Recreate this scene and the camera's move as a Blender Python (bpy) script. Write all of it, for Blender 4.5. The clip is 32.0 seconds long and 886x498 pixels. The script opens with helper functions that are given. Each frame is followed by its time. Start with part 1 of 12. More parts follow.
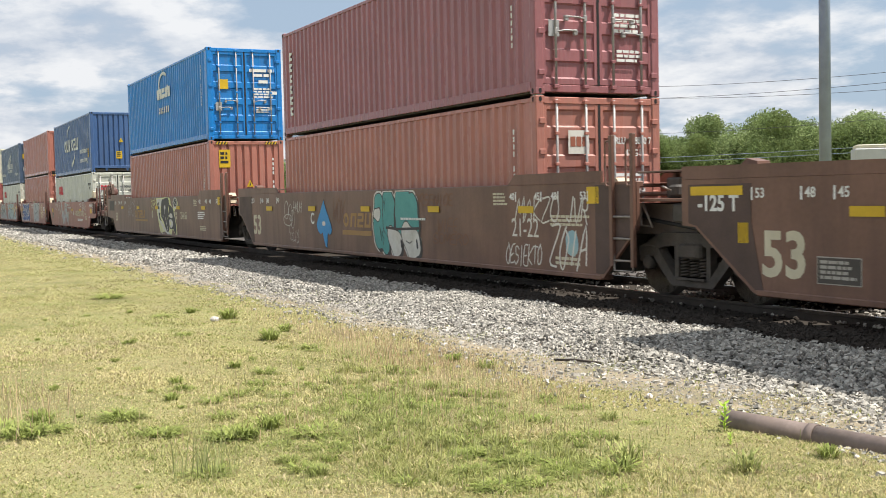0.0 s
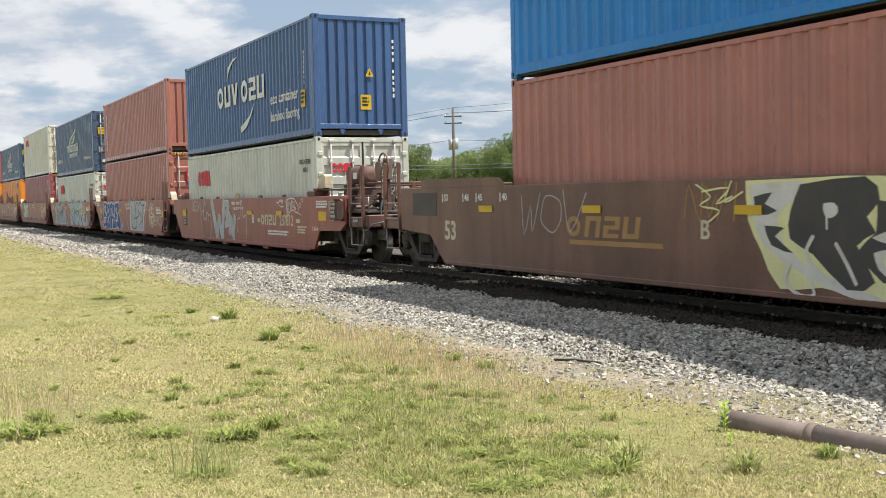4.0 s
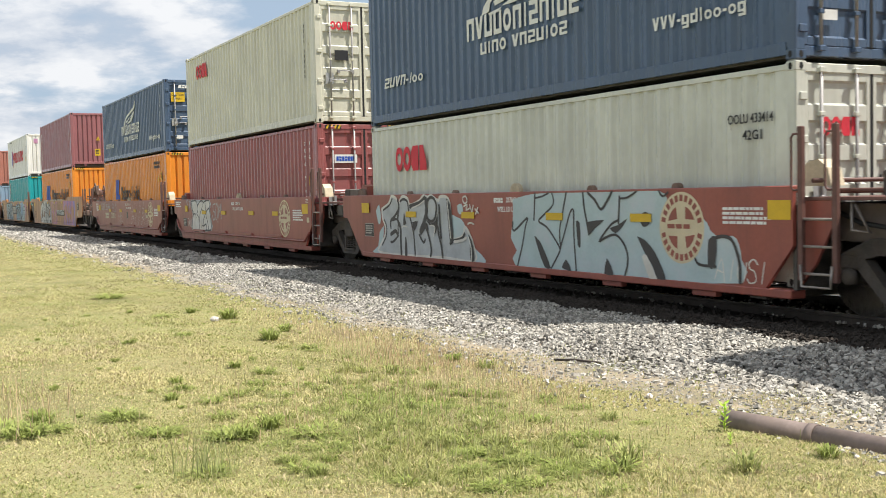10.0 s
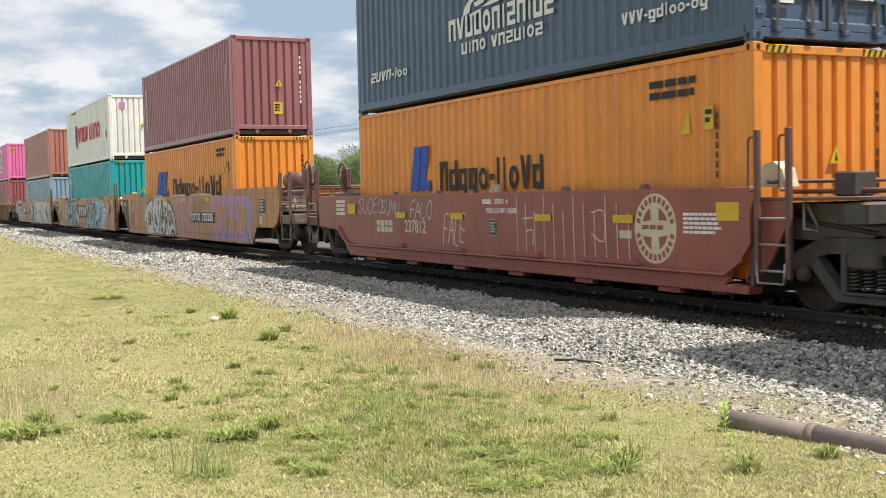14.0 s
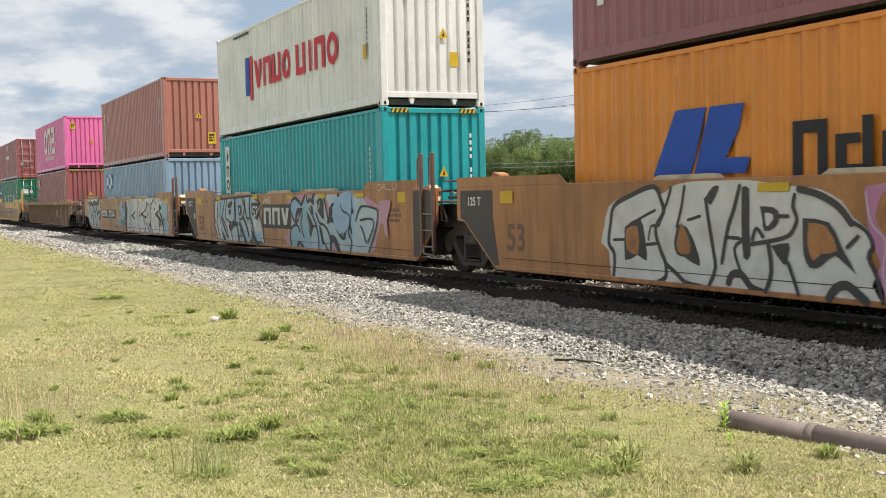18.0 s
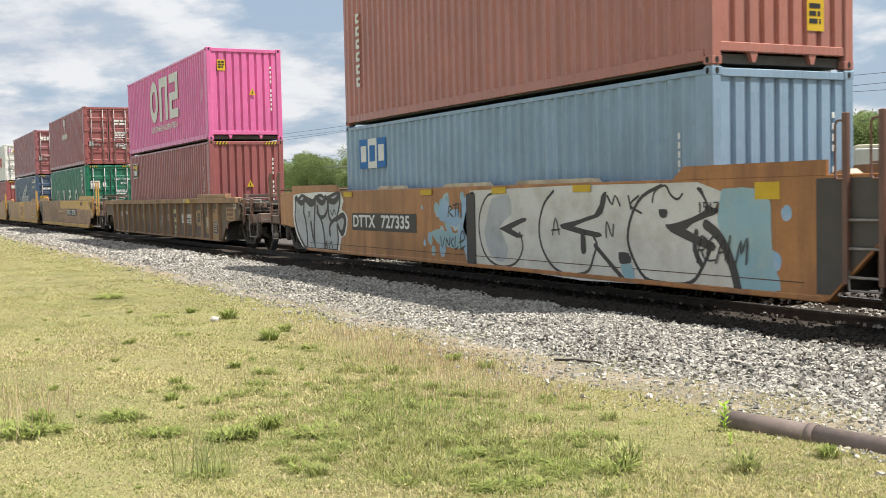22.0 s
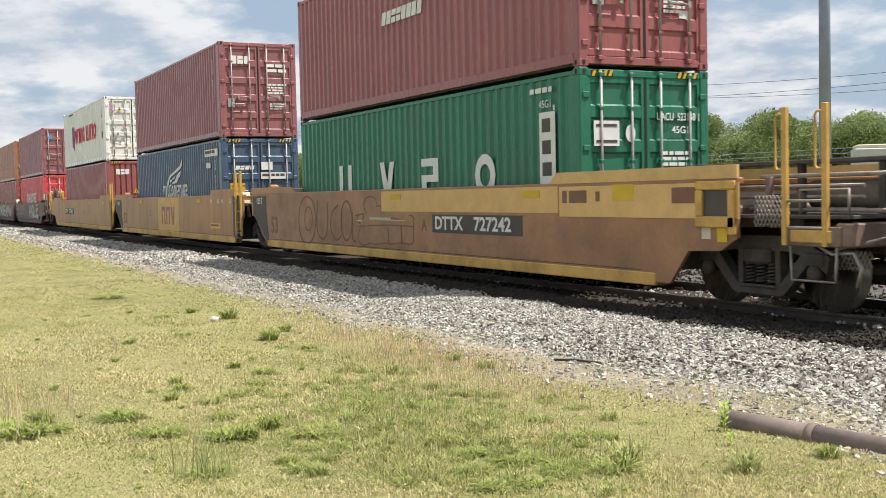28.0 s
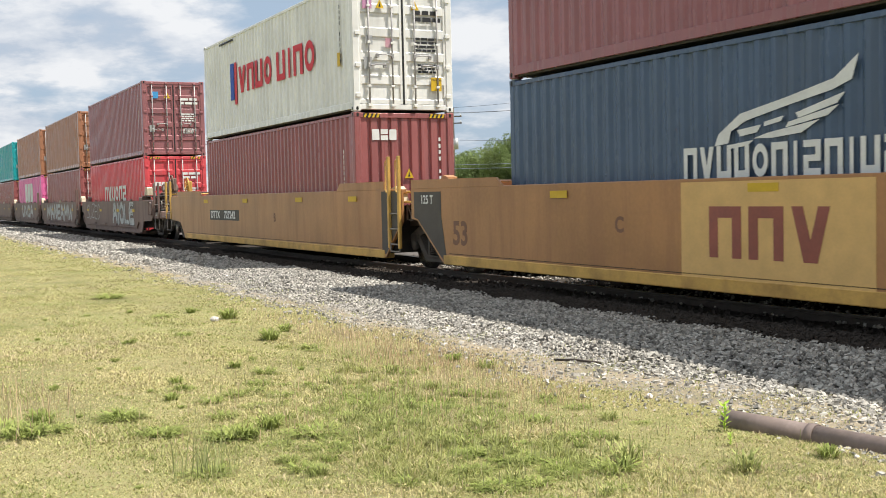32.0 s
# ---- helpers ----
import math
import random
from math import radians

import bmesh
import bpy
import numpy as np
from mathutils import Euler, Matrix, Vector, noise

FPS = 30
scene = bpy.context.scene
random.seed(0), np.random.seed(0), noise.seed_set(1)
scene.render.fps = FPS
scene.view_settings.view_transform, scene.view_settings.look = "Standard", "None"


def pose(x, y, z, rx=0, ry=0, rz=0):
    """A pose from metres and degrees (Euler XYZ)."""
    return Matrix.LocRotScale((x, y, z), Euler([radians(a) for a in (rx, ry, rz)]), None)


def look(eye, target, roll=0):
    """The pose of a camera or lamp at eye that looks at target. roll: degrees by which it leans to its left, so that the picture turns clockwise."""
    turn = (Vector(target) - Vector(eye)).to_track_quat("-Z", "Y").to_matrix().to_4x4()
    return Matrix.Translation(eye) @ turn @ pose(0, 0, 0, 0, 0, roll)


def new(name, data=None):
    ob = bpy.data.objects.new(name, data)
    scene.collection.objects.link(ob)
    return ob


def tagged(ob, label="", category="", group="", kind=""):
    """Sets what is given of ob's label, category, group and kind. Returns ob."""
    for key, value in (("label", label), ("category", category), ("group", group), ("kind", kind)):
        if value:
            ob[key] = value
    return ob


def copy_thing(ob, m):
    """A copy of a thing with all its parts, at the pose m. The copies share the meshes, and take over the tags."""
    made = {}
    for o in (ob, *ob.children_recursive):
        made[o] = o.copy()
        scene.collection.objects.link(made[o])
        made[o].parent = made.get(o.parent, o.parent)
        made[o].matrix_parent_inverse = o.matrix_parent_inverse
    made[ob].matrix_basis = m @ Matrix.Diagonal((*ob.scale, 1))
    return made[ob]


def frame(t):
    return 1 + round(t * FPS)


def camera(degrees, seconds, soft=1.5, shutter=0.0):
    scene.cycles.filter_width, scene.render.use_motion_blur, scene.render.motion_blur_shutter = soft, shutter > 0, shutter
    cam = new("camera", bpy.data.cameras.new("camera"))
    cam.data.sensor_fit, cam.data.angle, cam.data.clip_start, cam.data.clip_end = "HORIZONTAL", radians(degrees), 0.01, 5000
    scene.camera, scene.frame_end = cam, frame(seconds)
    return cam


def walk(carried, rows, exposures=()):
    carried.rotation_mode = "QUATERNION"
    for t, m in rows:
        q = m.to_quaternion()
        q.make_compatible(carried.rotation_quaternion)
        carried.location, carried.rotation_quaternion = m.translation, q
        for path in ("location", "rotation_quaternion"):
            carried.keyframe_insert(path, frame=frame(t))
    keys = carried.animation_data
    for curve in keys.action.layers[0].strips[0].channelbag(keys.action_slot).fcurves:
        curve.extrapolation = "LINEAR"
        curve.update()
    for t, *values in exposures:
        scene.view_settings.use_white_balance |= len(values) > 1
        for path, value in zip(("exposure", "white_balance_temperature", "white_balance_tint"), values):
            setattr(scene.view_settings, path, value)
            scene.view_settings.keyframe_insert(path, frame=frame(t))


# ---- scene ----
# A double-stack freight train runs past a grassy verge, seen from a standing camera.
# World: the track's centre line is the X axis, the top of the rails is z = 0, the train runs towards +X.

# ---- camera ----
EYE = (0.0, -10.58, 1.46)
AIM = (-17.8386, -1.5893, 0.484)
cam = camera(43.1, 32.0, soft=0.9, shutter=0.12)
walk(cam, [(0.0, look(EYE, AIM, -1.2586)), (32.0, look(EYE, AIM, -1.2586))], exposures=[(0.0, 0.60), (3.0, 0.56), (6.0, 0.60), (6.8, 0.68), (8.0, 0.68), (9.0, 0.64), (12.0, 0.68), (14.0, 0.62), (17.0, 0.50), (19.0, 0.54), (21.0, 0.56), (25.0, 0.54), (28.0, 0.55), (29.0, 0.60), (32.0, 0.60)])

# ---- world and sun ----
SHADE = Vector((-0.28, -0.42, -1.0))  # the way the sunlight falls
SUN_EL = math.atan2(1.0, math.hypot(SHADE.x, SHADE.y))
SUN_AZ = math.atan2(-SHADE.x, -SHADE.y)


def build_world():
    w = bpy.data.worlds.new("sky")
    scene.world = w
    w.use_nodes = True
    nt = w.node_tree
    nt.nodes.clear()
    N, L = nt.nodes.new, nt.links.new
    out, bg, sky = N("ShaderNodeOutputWorld"), N("ShaderNodeBackground"), N("ShaderNodeTexSky")
    sky.sky_type, sky.sun_disc = "NISHITA", False
    sky.sun_elevation, sky.sun_rotation = SUN_EL, SUN_AZ
    sky.air_density, sky.dust_density = 1.0, 1.2
    tc, sep = N("ShaderNodeTexCoord"), N("ShaderNodeSeparateXYZ")
    L(tc.outputs["Generated"], sep.inputs[0])
    up = N("ShaderNodeMath"); up.operation = "MAXIMUM"; up.inputs[1].default_value = 0.0
    L(sep.outputs["Z"], up.inputs[0])
    den = N("ShaderNodeMath"); den.operation = "ADD"; den.inputs[1].default_value = 0.22
    L(up.outputs[0], den.inputs[0])
    dx, dy = N("ShaderNodeMath"), N("ShaderNodeMath")
    comb = N("ShaderNodeCombineXYZ")
    for d, ax in ((dx, "X"), (dy, "Y")):
        d.operation = "DIVIDE"
        L(sep.outputs[ax], d.inputs[0]); L(den.outputs[0], d.inputs[1]); L(d.outputs[0], comb.inputs[ax])
    big, fine = N("ShaderNodeTexNoise"), N("ShaderNodeTexNoise")
    for n, sc, det, ro in ((big, 1.7, 9.0, 0.56), (fine, 3.4, 9.0, 0.58)):
        n.inputs["Scale"].default_value, n.inputs["Detail"].default_value, n.inputs["Roughness"].default_value = sc, det, ro
        L(comb.outputs[0], n.inputs["Vector"])
    cover, tone = N("ShaderNodeValToRGB"), N("ShaderNodeValToRGB")
    cover.color_ramp.elements[0].position, cover.color_ramp.elements[1].position = 0.43, 0.54
    tone.color_ramp.elements[0].position, tone.color_ramp.elements[1].position = 0.40, 0.60
    tone.color_ramp.elements[0].color, tone.color_ramp.elements[1].color = (6.6, 7.4, 8.6, 1), (10.6, 10.8, 11.1, 1)
    L(big.outputs["Fac"], cover.inputs[0]); L(fine.outputs["Fac"], tone.inputs[0])
    high = N("ShaderNodeMath"); high.operation = "MULTIPLY_ADD"; high.inputs[1].default_value = 0.25; high.inputs[2].default_value = 0.95
    L(up.outputs[0], high.inputs[0])  # thin cloud overhead lets more light through
    lit = N("ShaderNodeVectorMath"); lit.operation = "SCALE"
    L(tone.outputs[0], lit.inputs[0]); L(high.outputs[0], lit.inputs["Scale"])
    mix = N("ShaderNodeMix"); mix.data_type = "RGBA"
    haze = N("ShaderNodeMix"); haze.data_type = "RGBA"  # thin bright haze over the blue
    haze.inputs["Factor"].default_value, haze.inputs["B"].default_value = 0.75, (5.6, 7.1, 9.0, 1)
    L(sky.outputs[0], haze.inputs["A"])
    L(cover.outputs[0], mix.inputs["Factor"]); L(haze.outputs["Result"], mix.inputs["A"]); L(lit.outputs[0], mix.inputs["B"])
    bg.inputs["Strength"].default_value = 0.056
    L(mix.outputs["Result"], bg.inputs["Color"]); L(bg.outputs[0], out.inputs["Surface"])


build_world()
sun = new("sun", bpy.data.lights.new("sun", "SUN"))
sun.data.energy, sun.data.angle, sun.data.color = 5.0, radians(0.6), (1.0, 0.955, 0.89)
sun.matrix_world = look((0, 0, 60), tuple(Vector((0, 0, 60)) + SHADE))

# ---- materials ----
MATS = {}


def surface(name, color, rough=0.6, metal=0.0, vary=0.25, scale=1.5, fine=40.0, bump=0.15, dirt=None, dirt_amount=0.35,
            streak=False, island=0.0, each=0.0, spec=0.4, rust=0.0):
    """A painted, rusty or mineral surface: colour that varies at two scales, dirt in patches or streaks, fine relief."""
    if name in MATS:
        return MATS[name]
    m = MATS[name] = bpy.data.materials.new(name)
    m.use_nodes = True
    nt = m.node_tree
    N, L = nt.nodes.new, nt.links.new
    b = nt.nodes["Principled BSDF"]
    b.inputs["Roughness"].default_value, b.inputs["Metallic"].default_value = rough, metal
    b.inputs["Specular IOR Level"].default_value = spec
    tc = N("ShaderNodeTexCoord")
    n1, n2 = N("ShaderNodeTexNoise"), N("ShaderNodeTexNoise")
    n1.inputs["Scale"].default_value, n1.inputs["Detail"].default_value = scale, 6.0
    n2.inputs["Scale"].default_value, n2.inputs["Detail"].default_value = fine, 3.0
    L(tc.outputs["Object"], n1.inputs["Vector"]); L(tc.outputs["Object"], n2.inputs["Vector"])
    add = N("ShaderNodeMath"); add.operation = "MULTIPLY_ADD"; add.inputs[1].default_value = 0.35
    L(n2.outputs["Fac"], add.inputs[0]); L(n1.outputs["Fac"], add.inputs[2])
    ramp = N("ShaderNodeMapRange")
    ramp.inputs["From Min"].default_value, ramp.inputs["From Max"].default_value = 0.42, 0.93
    ramp.inputs["To Min"].default_value, ramp.inputs["To Max"].default_value = 1 - vary, 1 + vary
    L(add.outputs[0], ramp.inputs["Value"])
    val = ramp.outputs[0]
    if island or each:
        geo = N("ShaderNodeNewGeometry") if island else N("ShaderNodeObjectInfo")
        r = N("ShaderNodeMapRange")
        k = island or each
        r.inputs["To Min"].default_value, r.inputs["To Max"].default_value = 1 - k, 1 + k
        L(geo.outputs["Random Per Island" if island else "Random"], r.inputs["Value"])
        mu = N("ShaderNodeMath"); mu.operation = "MULTIPLY"
        L(val, mu.inputs[0]); L(r.outputs[0], mu.inputs[1])
        val = mu.outputs[0]
    sc = N("ShaderNodeVectorMath"); sc.operation = "SCALE"; sc.inputs[0].default_value = color[:3]
    L(val, sc.inputs["Scale"])
    col = sc.outputs[0]
    if dirt:
        mp = N("ShaderNodeMapping"); mp.inputs["Scale"].default_value = (1.7, 1.7, 0.2) if streak else (1, 1, 1)
        L(tc.outputs["Object"], mp.inputs[0])
        n3 = N("ShaderNodeTexNoise"); n3.inputs["Scale"].default_value, n3.inputs["Detail"].default_value = 1.9, 4.5 if streak else 7.0
        n3.inputs["Roughness"].default_value = 0.65
        L(mp.outputs[0], n3.inputs["Vector"])
        mr = N("ShaderNodeMapRange")
        mr.inputs["From Min"].default_value, mr.inputs["From Max"].default_value = 0.46, 0.74
        mr.inputs["To Max"].default_value = dirt_amount
        L(n3.outputs["Fac"], mr.inputs["Value"])
        mx = N("ShaderNodeMix"); mx.data_type = "RGBA"; mx.inputs["B"].default_value = (*dirt, 1)
        L(mr.outputs[0], mx.inputs["Factor"]); L(col, mx.inputs["A"])
        col = mx.outputs["Result"]
        rr = N("ShaderNodeMapRange"); rr.inputs["To Min"].default_value, rr.inputs["To Max"].default_value = rough, min(1, rough + 0.15)
        L(mr.outputs[0], rr.inputs["Value"]); L(rr.outputs[0], b.inputs["Roughness"])
    if rust:
        info, ad = N("ShaderNodeObjectInfo"), N("ShaderNodeVectorMath")
        L(tc.outputs["Object"], ad.inputs[0]); L(info.outputs["Random"], ad.inputs[1])
        far = N("ShaderNodeMapping"); far.inputs["Scale"].default_value = (2.6, 2.6, 1.0)
        L(ad.outputs[0], far.inputs[0])
        n4 = N("ShaderNodeTexNoise"); n4.inputs["Scale"].default_value, n4.inputs["Detail"].default_value, n4.inputs["Roughness"].default_value = 2.2, 10.0, 0.72
        L(far.outputs[0], n4.inputs["Vector"])
        m4 = N("ShaderNodeMapRange"); m4.inputs["From Min"].default_value, m4.inputs["From Max"].default_value, m4.inputs["To Max"].default_value = 0.665, 0.74, rust
        L(n4.outputs["Fac"], m4.inputs["Value"])
        x4 = N("ShaderNodeMix"); x4.data_type = "RGBA"; x4.inputs["B"].default_value = (0.13, 0.06, 0.035, 1)
        L(m4.outputs[0], x4.inputs["Factor"]); L(col, x4.inputs["A"])
        col = x4.outputs["Result"]
    L(col, b.inputs["Base Color"])
    if bump:
        bp = N("ShaderNodeBump"); bp.inputs["Strength"].default_value, bp.inputs["Distance"].default_value = bump, 0.01
        L(add.outputs[0], bp.inputs["Height"]); L(bp.outputs[0], b.inputs["Normal"])
    return m


def paint(name, color, rough=0.26):
    """Container paint: faded in patches, with rusty streaks."""
    return surface("paint_" + name, color, rough, vary=0.14, scale=0.8, fine=9.0, bump=0.04, streak=True,
                   dirt=tuple(0.6 * c + 0.045 for c in color), dirt_amount=0.6, rust=0.85, spec=0.4)


def decal(name, color, rough=0.6):
    return surface("mark_" + name, color, rough, vary=0.12, scale=3.0, fine=30.0, bump=0.0)


RUST = (0.10, 0.045, 0.025)
BLACK = surface("black_steel", (0.075, 0.067, 0.058), 0.7, vary=0.4, scale=4, dirt=(0.06, 0.045, 0.035), dirt_amount=0.6)
TRUCK = surface("truck_steel", (0.085, 0.074, 0.064), 0.8, vary=0.35, scale=5, bump=0.3, dirt=(0.10, 0.07, 0.05), dirt_amount=0.6)
TREAD = surface("wheel_tread", (0.35, 0.33, 0.31), 0.3, metal=0.9, vary=0.2, bump=0.05)
RAIL = surface("rail_steel", (0.062, 0.05, 0.04), 0.75, metal=0.1, vary=0.3, scale=6, bump=0.2)
SHINE = surface("rail_head", (0.45, 0.43, 0.41), 0.25, metal=0.9, vary=0.2, scale=5, bump=0.05)
GALV = surface("galvanised_steel", (0.42, 0.42, 0.41), 0.45, metal=0.4, vary=0.15, scale=6, bump=0.1)
HOLE = surface("dark_hole", (0.02, 0.02, 0.02), 0.9, vary=0.1, bump=0.0)
YELLOW = decal("yellow", (0.62, 0.40, 0.02), 0.5)
WHITE = decal("white", (0.72, 0.72, 0.68))
CREAM = decal("cream", (0.55, 0.50, 0.36))
RED = decal("red", (0.60, 0.03, 0.05))
NAVYM = decal("navy", (0.03, 0.04, 0.09))
BLACKM = decal("black", (0.02, 0.02, 0.022))
BLUEM = decal("blue", (0.02, 0.08, 0.40))
LBLUE = decal("light_blue", (0.10, 0.35, 0.60))

# ---- mesh helpers ----


class Shape:
    """Collects faces of one part; mesh() turns them into one mesh."""

    def __init__(self):
        self.v, self.f, self.s = [], [], []

    def face(self, pts, smooth=False):
        k = len(self.v)
        self.v += [tuple(p) for p in pts]
        self.f.append(tuple(range(k, k + len(pts)))); self.s.append(smooth)
        return self

    def solid(self, rings, smooth=False, caps=True):
        """Skin over rings of equal length, in order."""
        k, n = len(self.v), len(rings[0])
        for r in rings:
            self.v += [tuple(p) for p in r]
        for i in range(len(rings) - 1):
            for j in range(n):
                a, b = k + i * n + j, k + i * n + (j + 1) % n
                self.f.append((a, b, b + n, a + n)); self.s.append(smooth)
        if caps:
            self.f.append(tuple(range(k + n - 1, k - 1, -1))); self.s.append(False)
            e = k + (len(rings) - 1) * n
            self.f.append(tuple(range(e, e + n))); self.s.append(False)
        return self

    def box(self, x0, x1, y0, y1, z0, z1, c=0.0):
        if c <= 0:
            return self.solid([[(x0, y0, z), (x1, y0, z), (x1, y1, z), (x0, y1, z)] for z in (z0, z1)])
        r = []
        for z, k in ((z0, c), (z0 + c, 0), (z1 - c, 0), (z1, c)):
            a0, a1, b0, b1 = x0 + k, x1 - k, y0 + k, y1 - k
            r.append([(a0 + c, b0, z), (a1 - c, b0, z), (a1, b0 + c, z), (a1, b1 - c, z), (a1 - c, b1, z), (a0 + c, b1, z), (a0, b1 - c, z), (a0, b0 + c, z)])
        return self.solid(r)

    def prism(self, outline, y0, y1):
        """An outline of (x, z), counter-clockwise as seen from -y, between y0 and y1."""
        return self.solid([[(x, y, z) for x, z in reversed(outline)] for y in (y0, y1)])

    def tube(self, a, b, r, n=10, r2=None, smooth=True):
        a, b = Vector(a), Vector(b)
        d = (b - a).normalized()
        u = d.orthogonal().normalized(); w = d.cross(u)
        ring = lambda c, q: [c + q * (u * math.cos(2 * math.pi * i / n) + w * math.sin(2 * math.pi * i / n)) for i in range(n)]
        return self.solid([ring(a, r), ring(b, r if r2 is None else r2)], smooth)

    def pipe(self, pts, r, n=8):
        """A bent round bar through pts."""
        pts = [Vector(p) for p in pts]
        rings, u = [], None
        for i, p in enumerate(pts):
            d = ((pts[min(i + 1, len(pts) - 1)] - p).normalized() + (p - pts[max(i - 1, 0)]).normalized()).normalized()
            u = d.orthogonal().normalized() if u is None else (u - d * u.dot(d)).normalized()
            w = d.cross(u)
            rings.append([p + r * (u * math.cos(2 * math.pi * k / n) + w * math.sin(2 * math.pi * k / n)) for k in range(n)])
        return self.solid(rings, True)

    def ring(self, c, axis, R, r, n=24, m=8):
        """A torus."""
        c, axis = Vector(c), Vector(axis).normalized()
        u = axis.orthogonal().normalized(); w = axis.cross(u)
        rings = []
        for i in range(n + 1):
            o = u * math.cos(2 * math.pi * i / n) + w * math.sin(2 * math.pi * i / n)
            rings.append([c + o * (R + r * math.cos(2 * math.pi * k / m)) + axis * r * math.sin(2 * math.pi * k / m) for k in range(m)])
        return self.solid(rings, True, caps=False)

    def mesh(self, name):
        me = bpy.data.meshes.new(name)
        me.from_pydata(self.v, [], self.f)
        me.polygons.foreach_set("use_smooth", self.s)
        bm = bmesh.new(); bm.from_mesh(me)
        bmesh.ops.recalc_face_normals(bm, faces=bm.faces)
        bm.to_mesh(me); bm.free()
        return me


MESHES = {}


def cached(key, make):
    if key not in MESHES:
        sh = make()
        MESHES[key] = sh.mesh(str(key[0] if isinstance(key, tuple) else key)) if isinstance(sh, Shape) else sh
    return MESHES[key]


def part(name, me, material, parent, label="", m=None):
    """Links a mesh (or a Shape) as ONE object under a thing or under a part."""
    if isinstance(me, Shape):
        me = me.mesh(name)
    if not me.materials:
        me.materials.append(material)
    ob = new(name, me)
    if me.materials[0] is not material:
        ob.material_slots[0].link = "OBJECT"
        ob.material_slots[0].material = material
    if parent is not None:
        ob.parent = parent
    if m is not None:
        ob.matrix_basis = m
    if label:
        ob["label"] = label
    return ob


SIDE = Matrix.Rotation(math.pi / 2, 4, "X")                                        # writing that faces -Y
ENDF = Matrix.Rotation(math.pi / 2, 4, "Z") @ Matrix.Rotation(math.pi / 2, 4, "X")  # writing that faces +X


def letters(text, size, bold=0.0):
    """A mesh of raised lettering in the built-in font, centred."""
    def make():
        cu = bpy.data.curves.new("letters", "FONT")
        cu.body, cu.size, cu.align_x, cu.align_y = text, size, "CENTER", "CENTER"
        cu.extrude, cu.offset, cu.resolution_u = 0.0015, bold, 3
        ob = bpy.data.objects.new("letters", cu)
        me = bpy.data.meshes.new_from_object(ob)
        bpy.data.objects.remove(ob); bpy.data.curves.remove(cu)
        return me
    return cached(("letters", text, size, bold), make)


def write(parent, text, x, y, z, size, material, face=SIDE, bold=0.0, squeeze=1.0, name="marking"):
    return part(name, letters(text, size, bold), material, parent, "", Matrix.Translation((x, y, z)) @ face @ Matrix.Diagonal((squeeze, 1, 1, 1)))


def plate(parent, name, pts, x, y, z, material, face=SIDE, label="", thick=0.004):
    """A flat piece: pts (a, b) round its outline, set on the side or the end."""
    sh = Shape().solid([[(a, b, 0) for a, b in pts], [(a, b, thick) for a, b in pts]])
    return part(name, sh, material, parent, label, Matrix.Translation((x, y, z)) @ face)


def rect(parent, name, w, h, x, y, z, material, face=SIDE, label=""):
    me = cached(("rect", round(w, 3), round(h, 3)), lambda: Shape().solid([[(-w / 2, -h / 2, q), (w / 2, -h / 2, q), (w / 2, h / 2, q), (-w / 2, h / 2, q)] for q in (0, 0.004)]))
    return part(name, me, material, parent, label, Matrix.Translation((x, y, z)) @ face)


def bars(parent, x, y, z, w, h, rows, material, face=SIDE, seed=0):
    """Small print that cannot be read: rows of short bars, one mesh."""
    rng, sh = random.Random(seed), Shape()
    step = h / rows
    for i in range(rows):
        a, top = -w / 2, h / 2 - i * step
        end = w / 2 * rng.uniform(0.5, 1.0)
        while a < end:
            b = min(end, a + step * rng.uniform(0.8, 2.2))
            sh.solid([[(a, top - step * 0.62, q), (b, top - step * 0.62, q), (b, top, q), (a, top, q)] for q in (0, 0.003)])
            a = b + step * 0.3
    return tagged(part("small_print", sh, material, parent, "", Matrix.Translation((x, y, z)) @ face), kind="stuff")

# ---- ground, ballast and track ----
GRASS_Z = -0.2


def ground_height(x, y):
    """Flat verge with soft swells; the strip under the track lies lower than its ballast."""
    return GRASS_Z + 0.03 * noise.noise((x * 0.25, y * 0.25, 0.3)) * min(1.0, max(0.0, (-y - 4.2) / 2)) if y < -4 else GRASS_Z - 0.02


GROUND = surface("dry_turf", (0.20, 0.195, 0.082), 0.95, vary=0.35, scale=0.9, fine=14, bump=0.6, dirt=(0.26, 0.215, 0.12), dirt_amount=0.7, spec=0.1)
# bed much darker than its stones: the gaps' shade is in its colour
BALLAST = surface("ballast_bed", (0.10, 0.092, 0.085), 0.95, vary=0.5, scale=6, fine=45, bump=1.0, spec=0.1)
# stained ballast, with the shade under the train put into its colour
SHADED_FOULED = surface("shaded_fouled_ballast", (0.048, 0.041, 0.034), 0.95, vary=0.25, scale=5, fine=40, bump=0.8, spec=0.1)
SHADED_FOULED_STONE = surface("shaded_fouled_stone", (0.045, 0.038, 0.032), 0.95, vary=0.15, scale=12, fine=90, bump=0.2, island=0.15, spec=0.1)
STONE = surface("crushed_stone", (0.33, 0.31, 0.27), 0.9, vary=0.3, scale=16, fine=90, bump=0.25, island=0.5, spec=0.2)
WOOD = surface("creosoted_wood", (0.045, 0.036, 0.03), 0.9, vary=0.4, scale=5, bump=0.4, each=0.3)


